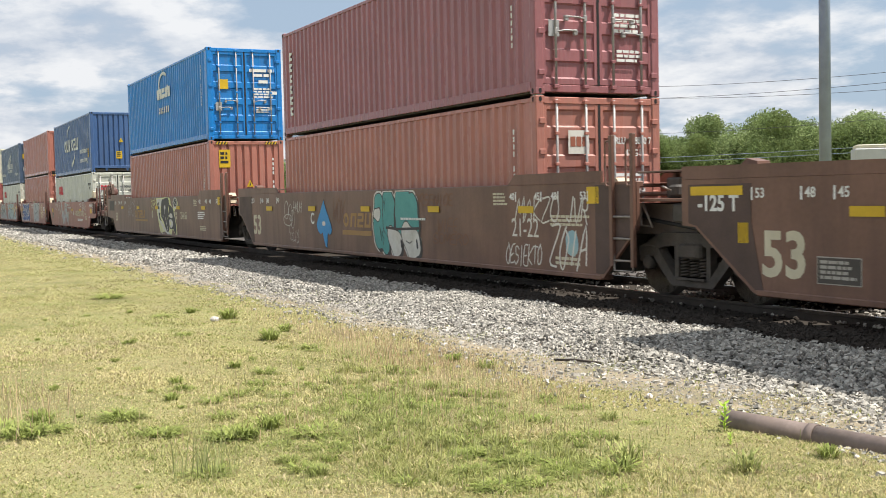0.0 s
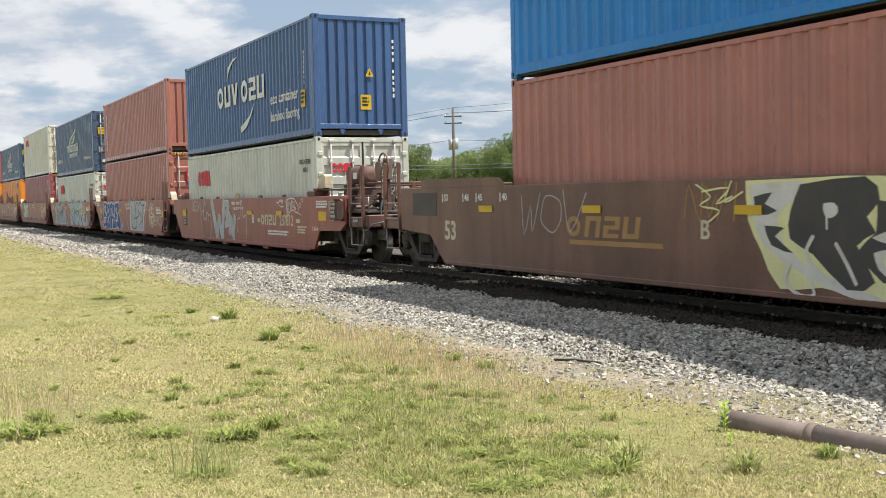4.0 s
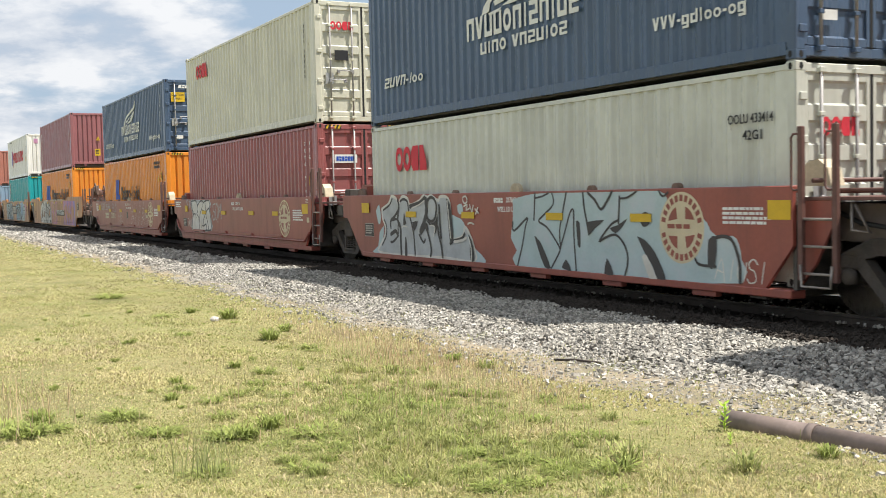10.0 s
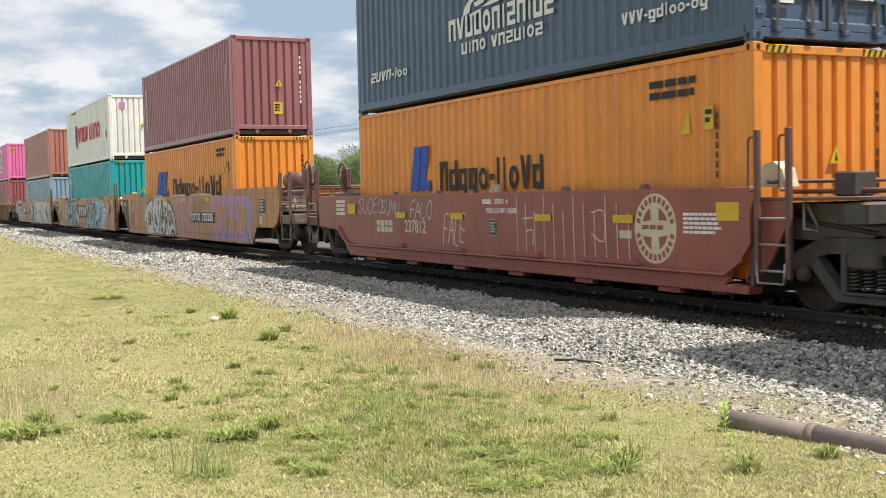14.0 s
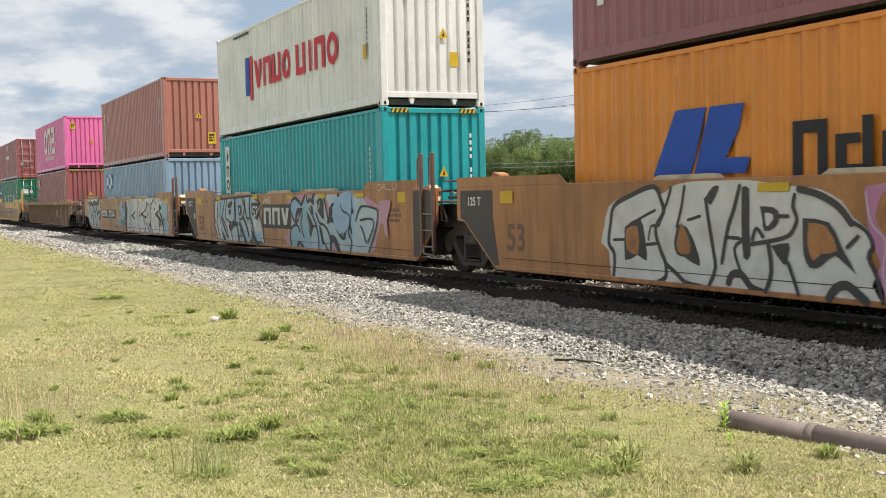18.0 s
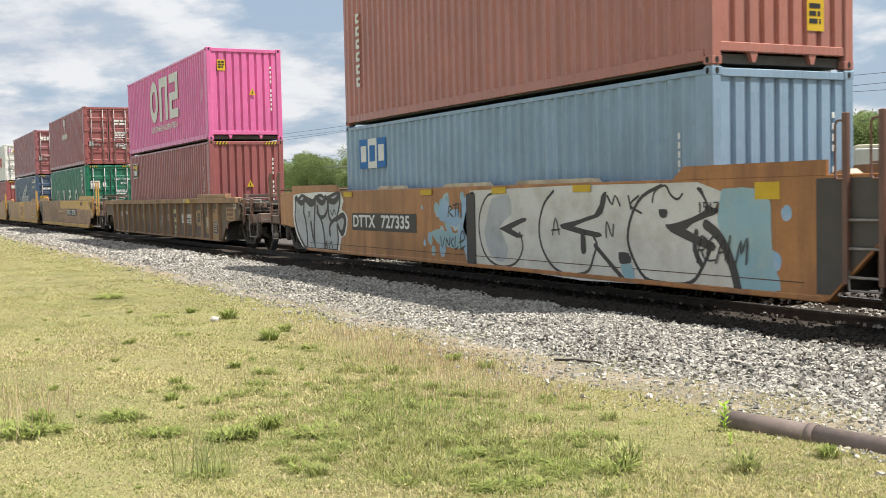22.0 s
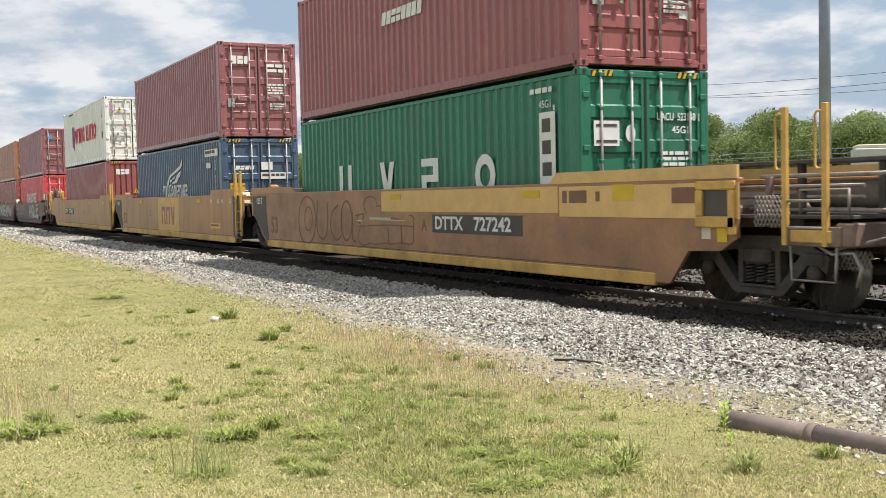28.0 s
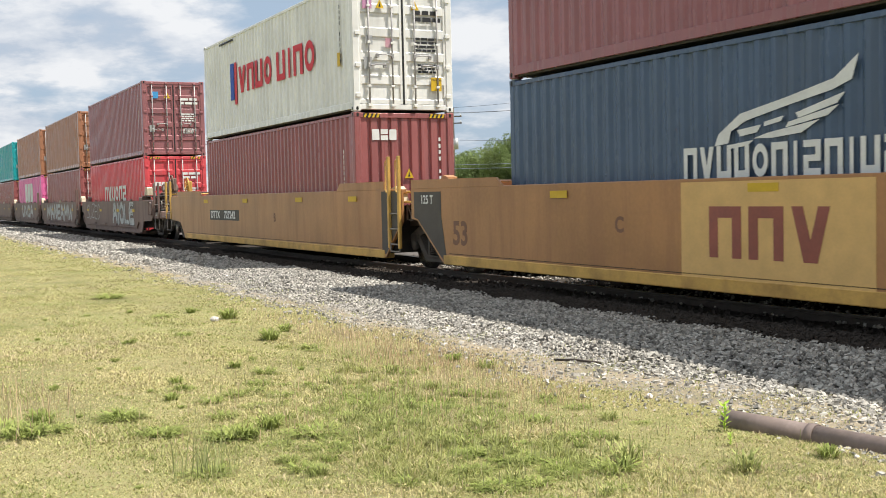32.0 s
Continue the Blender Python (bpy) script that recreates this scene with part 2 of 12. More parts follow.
def build_ground():
    xs = [-3000, -1200, -600, -300, -150, -90, -60] + [-45 + 0.5 * i for i in range(100)] + [12, 30, 80, 200, 600, 1500, 3000]
    ys = [-3000, -1000, -300, -100, -40, -20] + [-14 + 0.4 * i for i in range(28)] + [-2.4, 0, 3, 6, 12, 25, 60, 120, 250, 600, 1500, 3000]
    v = [(x, y, ground_height(x, y)) for y in ys for x in xs]
    n = len(xs)
    f = [(j * n + i, j * n + i + 1, (j + 1) * n + i + 1, (j + 1) * n + i) for j in range(len(ys) - 1) for i in range(n - 1)]
    me = bpy.data.meshes.new("ground"); me.from_pydata(v, [], f); me.materials.append(GROUND)
    tagged(new("ground", me), "mown verge of short yellowish grass", "ground", kind="structure")


def toe(x):
    """Where the ballast's edge meets the grass."""
    return -4.80 + 0.42 * math.exp(-((x + 6.9) / 1.6) ** 2) + 0.28 * noise.noise((x * 0.55, 0, 0)) + 0.12 * noise.noise((x * 2.1, 5, 0))


def ballast_height(x, y):
    t = toe(x)
    k = (y - t) / (-2.0 - t)
    if y > 2.0:
        k = (4.6 - y) / 2.6
    k = max(0.0, min(1.0, k))
    fall = 0.5 + 0.5 * math.tanh((x + 8.5) * 1.1)  # the shoulder is lower towards +x
    return -0.20 + 0.09 * k + (0.05 - 0.075 * fall) * math.sin(math.pi * min(1, k * 1.15)) + 0.018 * noise.noise((x * 1.3, y * 1.3, 2.0))


def build_ballast():
    xs = [-420, -250, -150, -100, -70] + [-50 + 0.5 * i for i in range(112)] + [10, 30, 70]
    ks = [0, 0.1, 0.25, 0.45, 0.7, 1.0]
    v, rows = [], 0
    for x in xs:
        t = toe(x)
        line = [t + k * (-2.2 - t) for k in ks] + [-1.3, 0, 1.3, 2.0, 3.2, 4.6]
        rows = len(line)
        v += [(x, y, ballast_height(x, y) - (0.015 if i else 0.06)) for i, y in enumerate(line)]
    f = [(i * rows + j, (i + 1) * rows + j, (i + 1) * rows + j + 1, i * rows + j + 1) for i in range(len(xs) - 1) for j in range(rows - 1)]
    me = bpy.data.meshes.new("ballast_bed"); me.from_pydata(v, [], f); me.materials.append(BALLAST); me.materials.append(SHADED_FOULED)
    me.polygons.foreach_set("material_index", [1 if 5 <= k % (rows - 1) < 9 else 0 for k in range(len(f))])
    tagged(new("ballast_bed", me), "bed of crushed grey stone under the railway track", "ballast", kind="structure")


SOIL = surface("dry_soil", (0.27, 0.225, 0.16), 0.95, vary=0.35, scale=5, fine=40, bump=0.8, dirt=(0.17, 0.155, 0.10), dirt_amount=0.9, spec=0.1)


def bare(x):
    """Width of the bare soil beside the stones."""
    return max(0.05, 0.22 + 0.25 * noise.noise((x * 0.8, 3, 1)) + 0.62 * math.exp(-((x + 7.6) / 2.0) ** 2))


def build_soil():
    """The bare strip where grass gives way to stones."""
    xs = [-60 + 0.3 * i for i in range(215)]
    v = []
    for x in xs:
        t = toe(x)
        w = 0.12 + bare(x)
        for k, y in enumerate((t - w, t - w * 0.6, t + 0.1, t + 0.6)):
            v.append((x, y, (ground_height(x, y) + (-0.012, 0.006)[k]) if k < 2 else max(ballast_height(x, y), ground_height(x, y)) + (0.010, -0.02)[k - 2]))
    f = [(4 * i + j, 4 * i + 4 + j, 4 * i + 5 + j, 4 * i + 1 + j) for i in range(len(xs) - 1) for j in range(3)]
    me = bpy.data.meshes.new("soil_strip"); me.from_pydata(v, [], f); me.materials.append(SOIL)
    tagged(new("soil_strip", me), "bare dry soil between grass and stones", "soil", kind="structure")


def stones(name, label, places, sizes, seed, mat):
    """Angular stones as one mesh: lumps with cut corners, at the places given."""
    rng = np.random.default_rng(seed)
    n = len(places)
    base = np.array([(-1, -1, -1), (1, -1, -1), (1, 1, -1), (-1, 1, -1), (-1, -1, 1), (1, -1, 1), (1, 1, 1), (-1, 1, 1)], float)
    p = base[None] * rng.uniform(0.4, 1.0, (n, 8, 3)) * (sizes[:, None, None] * np.array([1.25, 0.85, 0.6]) * rng.uniform(0.7, 1.15, (n, 1, 3)))
    p[:, 4:, :2] *= rng.uniform(0.45, 0.95, (n, 4, 1))
    spin, tip, way = rng.uniform(0, np.pi, n), rng.normal(0, 0.30, n), rng.uniform(0, 2 * np.pi, n)  # most lie flat
    q = np.stack([np.cos(spin), np.sin(tip) * np.cos(way), np.sin(tip) * np.sin(way), np.sin(spin)], 1); q /= np.linalg.norm(q, axis=1)[:, None]
    a, b, c, d = q.T
    R = np.stack([np.stack([1 - 2 * (c * c + d * d), 2 * (b * c - a * d), 2 * (b * d + a * c)], -1),
                  np.stack([2 * (b * c + a * d), 1 - 2 * (b * b + d * d), 2 * (c * d - a * b)], -1),
                  np.stack([2 * (b * d - a * c), 2 * (c * d + a * b), 1 - 2 * (b * b + c * c)], -1)], 1)
    p = np.einsum("nij,nkj->nki", R, p) + places[:, None, :]
    quads = np.array([(0, 3, 2, 1), (4, 5, 6, 7), (0, 1, 5, 4), (1, 2, 6, 5), (2, 3, 7, 6), (3, 0, 4, 7)])
    f = (quads[None] + 8 * np.arange(n)[:, None, None]).reshape(-1)
    me = bpy.data.meshes.new(name)
    me.vertices.add(8 * n); me.vertices.foreach_set("co", p.reshape(-1))
    me.loops.add(len(f)); me.loops.foreach_set("vertex_index", f.astype(np.int32))
    me.polygons.add(6 * n); me.polygons.foreach_set("loop_start", np.arange(0, 24 * n, 4, dtype=np.int32))
    me.polygons.foreach_set("use_smooth", np.zeros(6 * n, dtype=bool))
    me.update(calc_edges=True); me.validate()
    me.materials.append(mat)
    return tagged(new(name, me), label, "gravel", kind="stuff")


def build_stones():
    rng = np.random.default_rng(4)
    out, sz = [], []
    for x0, x1, per, s in ((-9, 3, 640, 0.029), (-16, -9, 700, 0.025), (-28, -16, 330, 0.030), (-60, -28, 90, 0.05), (-110, -60, 26, 0.08)):
        area = (x1 - x0) * 4.4
        m = int(area * per)
        xs = rng.uniform(x0, x1, m)
        ys = -5.8 + 4.4 * rng.uniform(0, 1, m)
        for x, y in zip(xs, ys):
            t = toe(x)
            if y < t + 0.35 and rng.uniform() > math.exp((y - t - 0.35) * 3.6):
                continue
            if y > -1.45:
                continue
            out.append((x, y, (ballast_height(x, y) if y > t else GRASS_Z) + s * rng.uniform(-0.2, 0.7)))
            sz.append(s * rng.uniform(0.55, 1.35))
    m = 7000
    for x, y in zip(rng.uniform(-26, 2, m), rng.uniform(-1.5, 4.2, m)):
        out.append((x, y, ballast_height(x, y) + 0.01)); sz.append(0.032 * rng.uniform(0.6, 1.2))
    m = 20000
    for x, u in zip(rng.uniform(-24, -3.8, m), rng.exponential(0.45, m)):
        y = toe(x) + 0.35 - u
        if u < 0.35 + 1.5 * bare(x):
            out.append((x, y, max(ground_height(x, y), ballast_height(x, y) if y > toe(x) else -9) + 0.008)); sz.append(0.0125 * rng.uniform(0.4, 1.5))
    out, sz = np.array(out), np.array(sz)
    # stones near the train and past the far rail get its shade as colour
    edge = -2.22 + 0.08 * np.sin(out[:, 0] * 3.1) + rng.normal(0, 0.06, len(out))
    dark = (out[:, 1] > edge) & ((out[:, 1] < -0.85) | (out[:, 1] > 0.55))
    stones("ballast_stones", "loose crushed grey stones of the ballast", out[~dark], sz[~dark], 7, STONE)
    stones("fouled_stones", "oily stones beside the rails, coloured darker for the train's shade", out[dark], sz[dark], 8, SHADED_FOULED_STONE)


def build_track():
    track = tagged(new("railway_track"), "steel rails on wooden sleepers in grey ballast", "railway track", kind="structure")
    foot = [(-0.07, -0.185), (0.07, -0.185), (0.07, -0.17), (0.012, -0.15), (0.012, -0.045), (0.036, -0.035), (0.036, -0.002), (-0.036, -0.002), (-0.036, -0.035), (-0.012, -0.045), (-0.012, -0.15), (-0.07, -0.17)]
    for y in (-0.755, 0.755):
        r = part("rail", Shape().solid([[(x, y + a, b) for a, b in foot] for x in (-420, 90)]), RAIL, track)
        part("rail_head", Shape().box(-420, 90, y - 0.034, y + 0.034, -0.004, 0.0), SHINE, r, "worn bright rail top")
    sl = Shape().box(-0.115, 0.115, -1.3, 1.3, -0.35, -0.17, 0.012)
    me = sl.mesh("sleeper")
    rng = random.Random(3)
    for i in range(96):
        part("sleeper", me, WOOD, track, "", pose(-46 + 0.53 * i + rng.uniform(-0.02, 0.02), rng.uniform(-0.05, 0.05), rng.uniform(-0.01, 0.012), 0, 0, rng.uniform(-1.5, 1.5)))


build_ground()
build_ballast()
build_soil()
build_track()
build_stones()

# ---- verge: grass, weeds, pipe ----


def leaf_material(name, color, tip, island=0.35, patch=0.5, scale=0.6):
    """Grass or leaves: two greens mixed in patches, each blade a little lighter or darker."""
    m = bpy.data.materials.new(name)
    m.use_nodes = True
    nt = m.node_tree
    N, L = nt.nodes.new, nt.links.new
    b = nt.nodes["Principled BSDF"]
    b.inputs["Roughness"].default_value, b.inputs["Specular IOR Level"].default_value = 0.75, 0.12
    tc, n, g = N("ShaderNodeTexCoord"), N("ShaderNodeTexNoise"), N("ShaderNodeNewGeometry")
    n.inputs["Scale"].default_value, n.inputs["Detail"].default_value = scale, 5.0
    L(tc.outputs["Object"], n.inputs["Vector"])
    mr = N("ShaderNodeMapRange")
    mr.inputs["From Min"].default_value, mr.inputs["From Max"].default_value = 0.5 - patch * 0.3, 0.5 + patch * 0.3
    L(n.outputs["Fac"], mr.inputs["Value"])
    mx = N("ShaderNodeMix"); mx.data_type = "RGBA"
    mx.inputs["A"].default_value, mx.inputs["B"].default_value = (*color, 1), (*tip, 1)
    L(mr.outputs[0], mx.inputs["Factor"])
    r = N("ShaderNodeMapRange"); r.inputs["To Min"].default_value, r.inputs["To Max"].default_value = 1 - island, 1 + island
    L(g.outputs["Random Per Island"], r.inputs["Value"])
    sc = N("ShaderNodeVectorMath"); sc.operation = "SCALE"
    L(mx.outputs["Result"], sc.inputs[0]); L(r.outputs[0], sc.inputs["Scale"])
    L(sc.outputs[0], b.inputs["Base Color"])
    tr, ad = N("ShaderNodeBsdfTranslucent"), N("ShaderNodeMixShader")
    L(sc.outputs[0], tr.inputs["Color"]); ad.inputs[0].default_value = 0.3
    L(b.outputs[0], ad.inputs[1]); L(tr.outputs[0], ad.inputs[2])
    L(ad.outputs[0], nt.nodes["Material Output"].inputs["Surface"])
    return m


TURF = leaf_material("short_grass", (0.425, 0.405, 0.178), (0.575, 0.495, 0.265), 0.24)
LUSH = leaf_material("green_grass", (0.295, 0.325, 0.11), (0.38, 0.375, 0.15), 0.28)
STRAW = leaf_material("straw_grass", (0.55, 0.445, 0.285), (0.50, 0.44, 0.26), 0.26)
DRY = leaf_material("dry_stalk", (0.58, 0.43, 0.28), (0.64, 0.50, 0.34), 0.35)
STALK = leaf_material("green_stalk", (0.34, 0.38, 0.16), (0.48, 0.45, 0.24), 0.40)
WEED = leaf_material("weed_leaf", (0.225, 0.27, 0.07), (0.315, 0.345, 0.11), 0.40, scale=3)
TUFT = leaf_material("tuft_leaf", (0.27, 0.31, 0.10), (0.36, 0.36, 0.145), 0.50, scale=3)
SHOOT = leaf_material("shoot_leaf", (0.36, 0.55, 0.07), (0.46, 0.60, 0.10), 0.25, scale=9)
LEAF = leaf_material("tree_leaf", (0.165, 0.225, 0.085), (0.24, 0.29, 0.115), 0.38, scale=0.25)


def blades(name, label, x, y, z, height, width, lean, material, seed):
    """Bent grass blades (two faces each) in one mesh."""
    rng = np.random.default_rng(seed)
    n = len(x)
    a, t = rng.uniform(0, 2 * np.pi, n), rng.uniform(0, 2 * np.pi, n)
    c, s = np.cos(a) * width / 2, np.sin(a) * width / 2
    lx, ly = np.cos(t) * lean * height, np.sin(t) * lean * height
    p = np.empty((n, 5, 3))
    p[:, 0] = np.stack([x - c, y - s, z], 1)
    p[:, 1] = np.stack([x + c, y + s, z], 1)
    p[:, 2] = np.stack([x + c * 0.8 + lx * 0.35, y + s * 0.8 + ly * 0.35, z + height * 0.6], 1)
    p[:, 3] = np.stack([x - c * 0.8 + lx * 0.35, y - s * 0.8 + ly * 0.35, z + height * 0.6], 1)
    p[:, 4] = np.stack([x + lx, y + ly, z + height * (1 - 0.25 * lean)], 1)
    k = 5 * np.arange(n)[:, None]
    loops = np.concatenate([k + 0, k + 1, k + 2, k + 3, k + 3, k + 2, k + 4], 1).reshape(-1).astype(np.int32)
    starts = (7 * np.arange(n)[:, None] + np.array([0, 4])[None]).reshape(-1).astype(np.int32)
    me = bpy.data.meshes.new(name)
    me.vertices.add(5 * n); me.vertices.foreach_set("co", p.reshape(-1))
    me.loops.add(len(loops)); me.loops.foreach_set("vertex_index", loops)
    me.polygons.add(2 * n); me.polygons.foreach_set("loop_start", starts)
    me.update(calc_edges=True); me.validate()
    me.materials.append(material)
    return tagged(new(name, me), label, "grass", kind="stuff")


def field(x, y, scale, seed):
    """Smooth random patches, about -1 to 1, from a few waves."""
    rng = np.random.default_rng(seed)
    v = np.zeros_like(x)
    for k in range(9):
        a, f = rng.uniform(0, 2 * np.pi), scale * rng.uniform(0.5, 2.2)
        v += np.sin((x * np.cos(a) + y * np.sin(a)) * f + rng.uniform(0, 7)) / 3
    return v


def build_grass():
    rng = np.random.default_rng(11)
    X, Y, S = [], [], []
    for x0, x1, y0, per, s in ((-8.5, -2.5, -11, 6800, 1.0), (-13, -8.5, -10.6, 3600, 1.3), (-22, -13, -10, 1500, 1.9), (-38, -22, -9, 480, 3.2), (-75, -38, -8, 120, 6.0), (-2.5, 8, -17, 900, 2.2), (-14, -2.5, -17, 700, 2.4)):
        m = int((x1 - x0) * (-4.3 - y0) * per)
        X.append(rng.uniform(x0, x1, m)); Y.append(rng.uniform(y0, -4.3, m)); S.append(np.full(m, s))
    X, Y, S = np.concatenate(X), np.concatenate(Y), np.concatenate(S)
    line = np.linspace(-76, 3, 800)
    T = np.interp(X, line, np.array([toe(v) for v in line]))
    B = np.interp(X, line, np.array([bare(v) for v in line]))
    bald = T - B * rng.uniform(-0.4, 1.05, len(X)) + 0.10 * field(X, Y, 5.0, 31)
    verge = Y > -11.2 + 0.075 * -X
    keep = (Y < bald) & (verge | (rng.uniform(0, 1, len(X)) < 0.3))
    S = np.where(verge, S, np.maximum(S, 1.8))
    X, Y, S, T = X[keep], Y[keep], S[keep], T[keep]
    Z = np.array([ground_height(a, b) for a, b in zip(X.tolist(), Y.tolist())]) - 0.004
    # longer green grass in a patch before the pipe, small green spots; straw along the stones
    patch = np.exp(-(((X + 7.0) / 1.9) ** 2 + ((Y + 7.2) / 0.75) ** 2))
    lush = patch * 0.30 + 0.16 * field(X, Y, 1.7, 5) + 0.30 * field(X, Y, 7.0, 8) + 0.42 * field(X, Y, 21.0, 9) - 0.10
    straw = np.exp(-((Y - T) / 0.9) ** 2) * np.exp(-((X + 11.0) / 2.6) ** 2) * 0.9 + 0.25 * np.exp(-((Y - T) / 0.4) ** 2) + 0.22 * field(X, Y, 1.1, 3) + 0.3 * field(X, Y, 12.0, 4) - 0.12
    lush += 0.30 * np.exp(-(((X + 17.5) / 5.0) ** 2 + ((Y + 7.3) / 1.0) ** 2)) - 0.22 * np.exp(-(((X + 10.3) / 1.6) ** 2 + ((Y + 8.6) / 0.9) ** 2))
    straw += 0.28 * np.exp(-(((X + 10.3) / 1.8) ** 2 + ((Y + 8.6) / 1.0) ** 2)) + 0.35 * np.exp(-(((X + 8.3) / 1.6) ** 2 + ((Y + 5.9) / 0.6) ** 2))
    u = rng.uniform(0, 1, len(X))
    is_straw = u < np.clip(straw, 0.05, 0.75)
    is_lush = ~is_straw & (rng.uniform(0, 1, len(X)) < np.clip(lush, 0.06, 0.7))
    rest = ~(is_straw | is_lush)
    tall = 1 + 0.35 * field(X, Y, 2.5, 13)
    wide = 0.0055 * S
    for name, label, pick, h, lean, mat in (("short_grass", "short mown yellow-green grass", rest, 0.017, 1.5, TURF), ("green_grass", "patches of longer green grass", is_lush, 0.026, 1.2, LUSH), ("straw_grass", "dry straw-coloured grass near the stones", is_straw, 0.026, 1.1, STRAW)):
        n = pick.sum()
        hh = h * np.clip(tall[pick], 0.6, 1.7) * rng.uniform(0.5, 1.5, n) * (1.0 + 0.10 * (S[pick] - 1)) * (1 + 0.9 * patch[pick])
        blades(name, label, X[pick], Y[pick], Z[pick], hh, wide[pick] * rng.uniform(0.7, 1.3, n), lean * rng.uniform(0.4, 1.3, n), mat, len(name))
    n = 5200
    x = rng.uniform(-22, -4.6, n); y = np.array([toe(a) for a in x]) + rng.normal(0.12, 0.30, n)
    near = (field(x, y, 4.0, 41) > 0.15) & (y < -3.9)
    x, y = x[near], y[near]
    z = np.array([max(ground_height(a, b), ballast_height(a, b) if b > toe(a) else -9) for a, b in zip(x.tolist(), y.tolist())])
    blades("edge_grass", "sparse yellow-green grass between the stones", x, y, z, rng.uniform(0.02, 0.06, len(x)), rng.uniform(0.005, 0.010, len(x)), rng.uniform(0.4, 1.3, len(x)), LUSH, 77)
    # dense longer clumps: (middle, spread, how many)
    lots = [(a + rng.normal(0, c), b + rng.normal(0, d), rng.uniform(0.04, 0.10), rng.uniform(0.02, 0.05), int(rng.uniform(30, 110))) for a, b, c, d, m in ((-5.9, -7.75, 0.34, 0.16, 16), (-7.0, -7.35, 0.4, 0.14, 12), (-7.7, -7.42, 0.5, 0.14, 12), (-6.35, -7.05, 0.4, 0.14, 10), (-5.95, -6.72, 0.3, 0.12, 6), (-8.4, -6.7, 0.7, 0.16, 12), (-10.1, -6.7, 0.8, 0.16, 8)) for k in range(m)]
    x = np.concatenate([rng.normal(a, c, n) for a, b, c, d, n in lots]); y = np.concatenate([rng.normal(b, d, n) for a, b, c, d, n in lots]) - 0.12 * (x - np.concatenate([np.full(n, a) for a, b, c, d, n in lots]))
    blades("clump_grass", "dense clumps of longer green grass", x, y, np.full(len(x), GRASS_Z), rng.uniform(0.025, 0.07, len(x)), rng.uniform(0.005, 0.010, len(x)), rng.uniform(0.3, 1.3, len(x)), LUSH, 91)
    # thin upright stalks: (middle, spread, how many, height)
    for k, (name, label, mat, lots) in enumerate((
            ("dry_stalks", "thin reddish dry seed stalks near the stones", DRY, ((-11.0, -5.75, 1.4, 0.30, 1200, 0.09), (-13.4, -5.6, 1.5, 0.20, 420, 0.09), (-9.0, -5.8, 1.0, 0.35, 700, 0.075), (-8.0, -6.6, 1.2, 0.5, 600, 0.08), (-9.6, -9.75, 0.8, 0.35, 170, 0.24), (-8.6, -8.2, 1.2, 0.6, 110, 0.14))),
            ("seed_stalks", "thin pale green seed stalks in the grass", STALK, ((-6.64, -8.86, 0.11, 0.10, 70, 0.27), (-6.9, -7.2, 1.5, 0.6, 900, 0.11), (-8.7, -9.75, 0.35, 0.3, 60, 0.16), (-9.5, -7.5, 4.5, 1.2, 500, 0.07), (-8.9, -6.2, 1.6, 0.5, 420, 0.09), (-5.4, -7.1, 1.0, 0.6, 200, 0.09))))):
        x = np.concatenate([rng.normal(a, c, n) for a, b, c, d, n, h in lots]); y = np.concatenate([rng.normal(b, d, n) for a, b, c, d, n, h in lots])
        h = np.concatenate([h * rng.uniform(0.5, 1.3, n) for a, b, c, d, n, h in lots])
        k2 = np.array([b < toe(a) - 0.1 for a, b in zip(x, y)])
        blades(name, label, x[k2], y[k2], np.full(k2.sum(), GRASS_Z), h[k2], np.full(k2.sum(), 0.0055), rng.uniform(0.05, 0.35, k2.sum()), mat, 5 + k)


def weed_mesh(seed, n, reach, height):
    """A rosette of pointed leaves that arch outwards."""
    rng, sh = random.Random(seed), Shape()
    for k in range(n):
        a = rng.uniform(0, 2 * math.pi)
        r = reach * 0.45 * math.sqrt(rng.uniform(0, 1))
        o = Vector((r * math.cos(a), r * math.sin(a), 0))
        b = a + rng.gauss(0, 0.7)
        ln, h, w = reach * rng.uniform(0.3, 0.95), height * rng.uniform(0.35, 1.0), rng.uniform(0.0028, 0.0058)
        d, s = Vector((math.cos(b), math.sin(b), 0)), Vector((-math.sin(b), math.cos(b), 0)) * w
        p = [o, o + d * ln * 0.35 + Vector((0, 0, h * 0.75)), o + d * ln * 0.72 + Vector((0, 0, h)), o + d * ln + Vector((0, 0, h * rng.uniform(0.55, 1.05)))]
        sh.face([p[0] - s * 0.6, p[0] + s * 0.6, p[1] + s, p[1] - s]); sh.face([p[1] - s, p[1] + s, p[2] + s * 0.7, p[2] - s * 0.7]); sh.face([p[2] - s * 0.7, p[2] + s * 0.7, p[3]])
    return sh


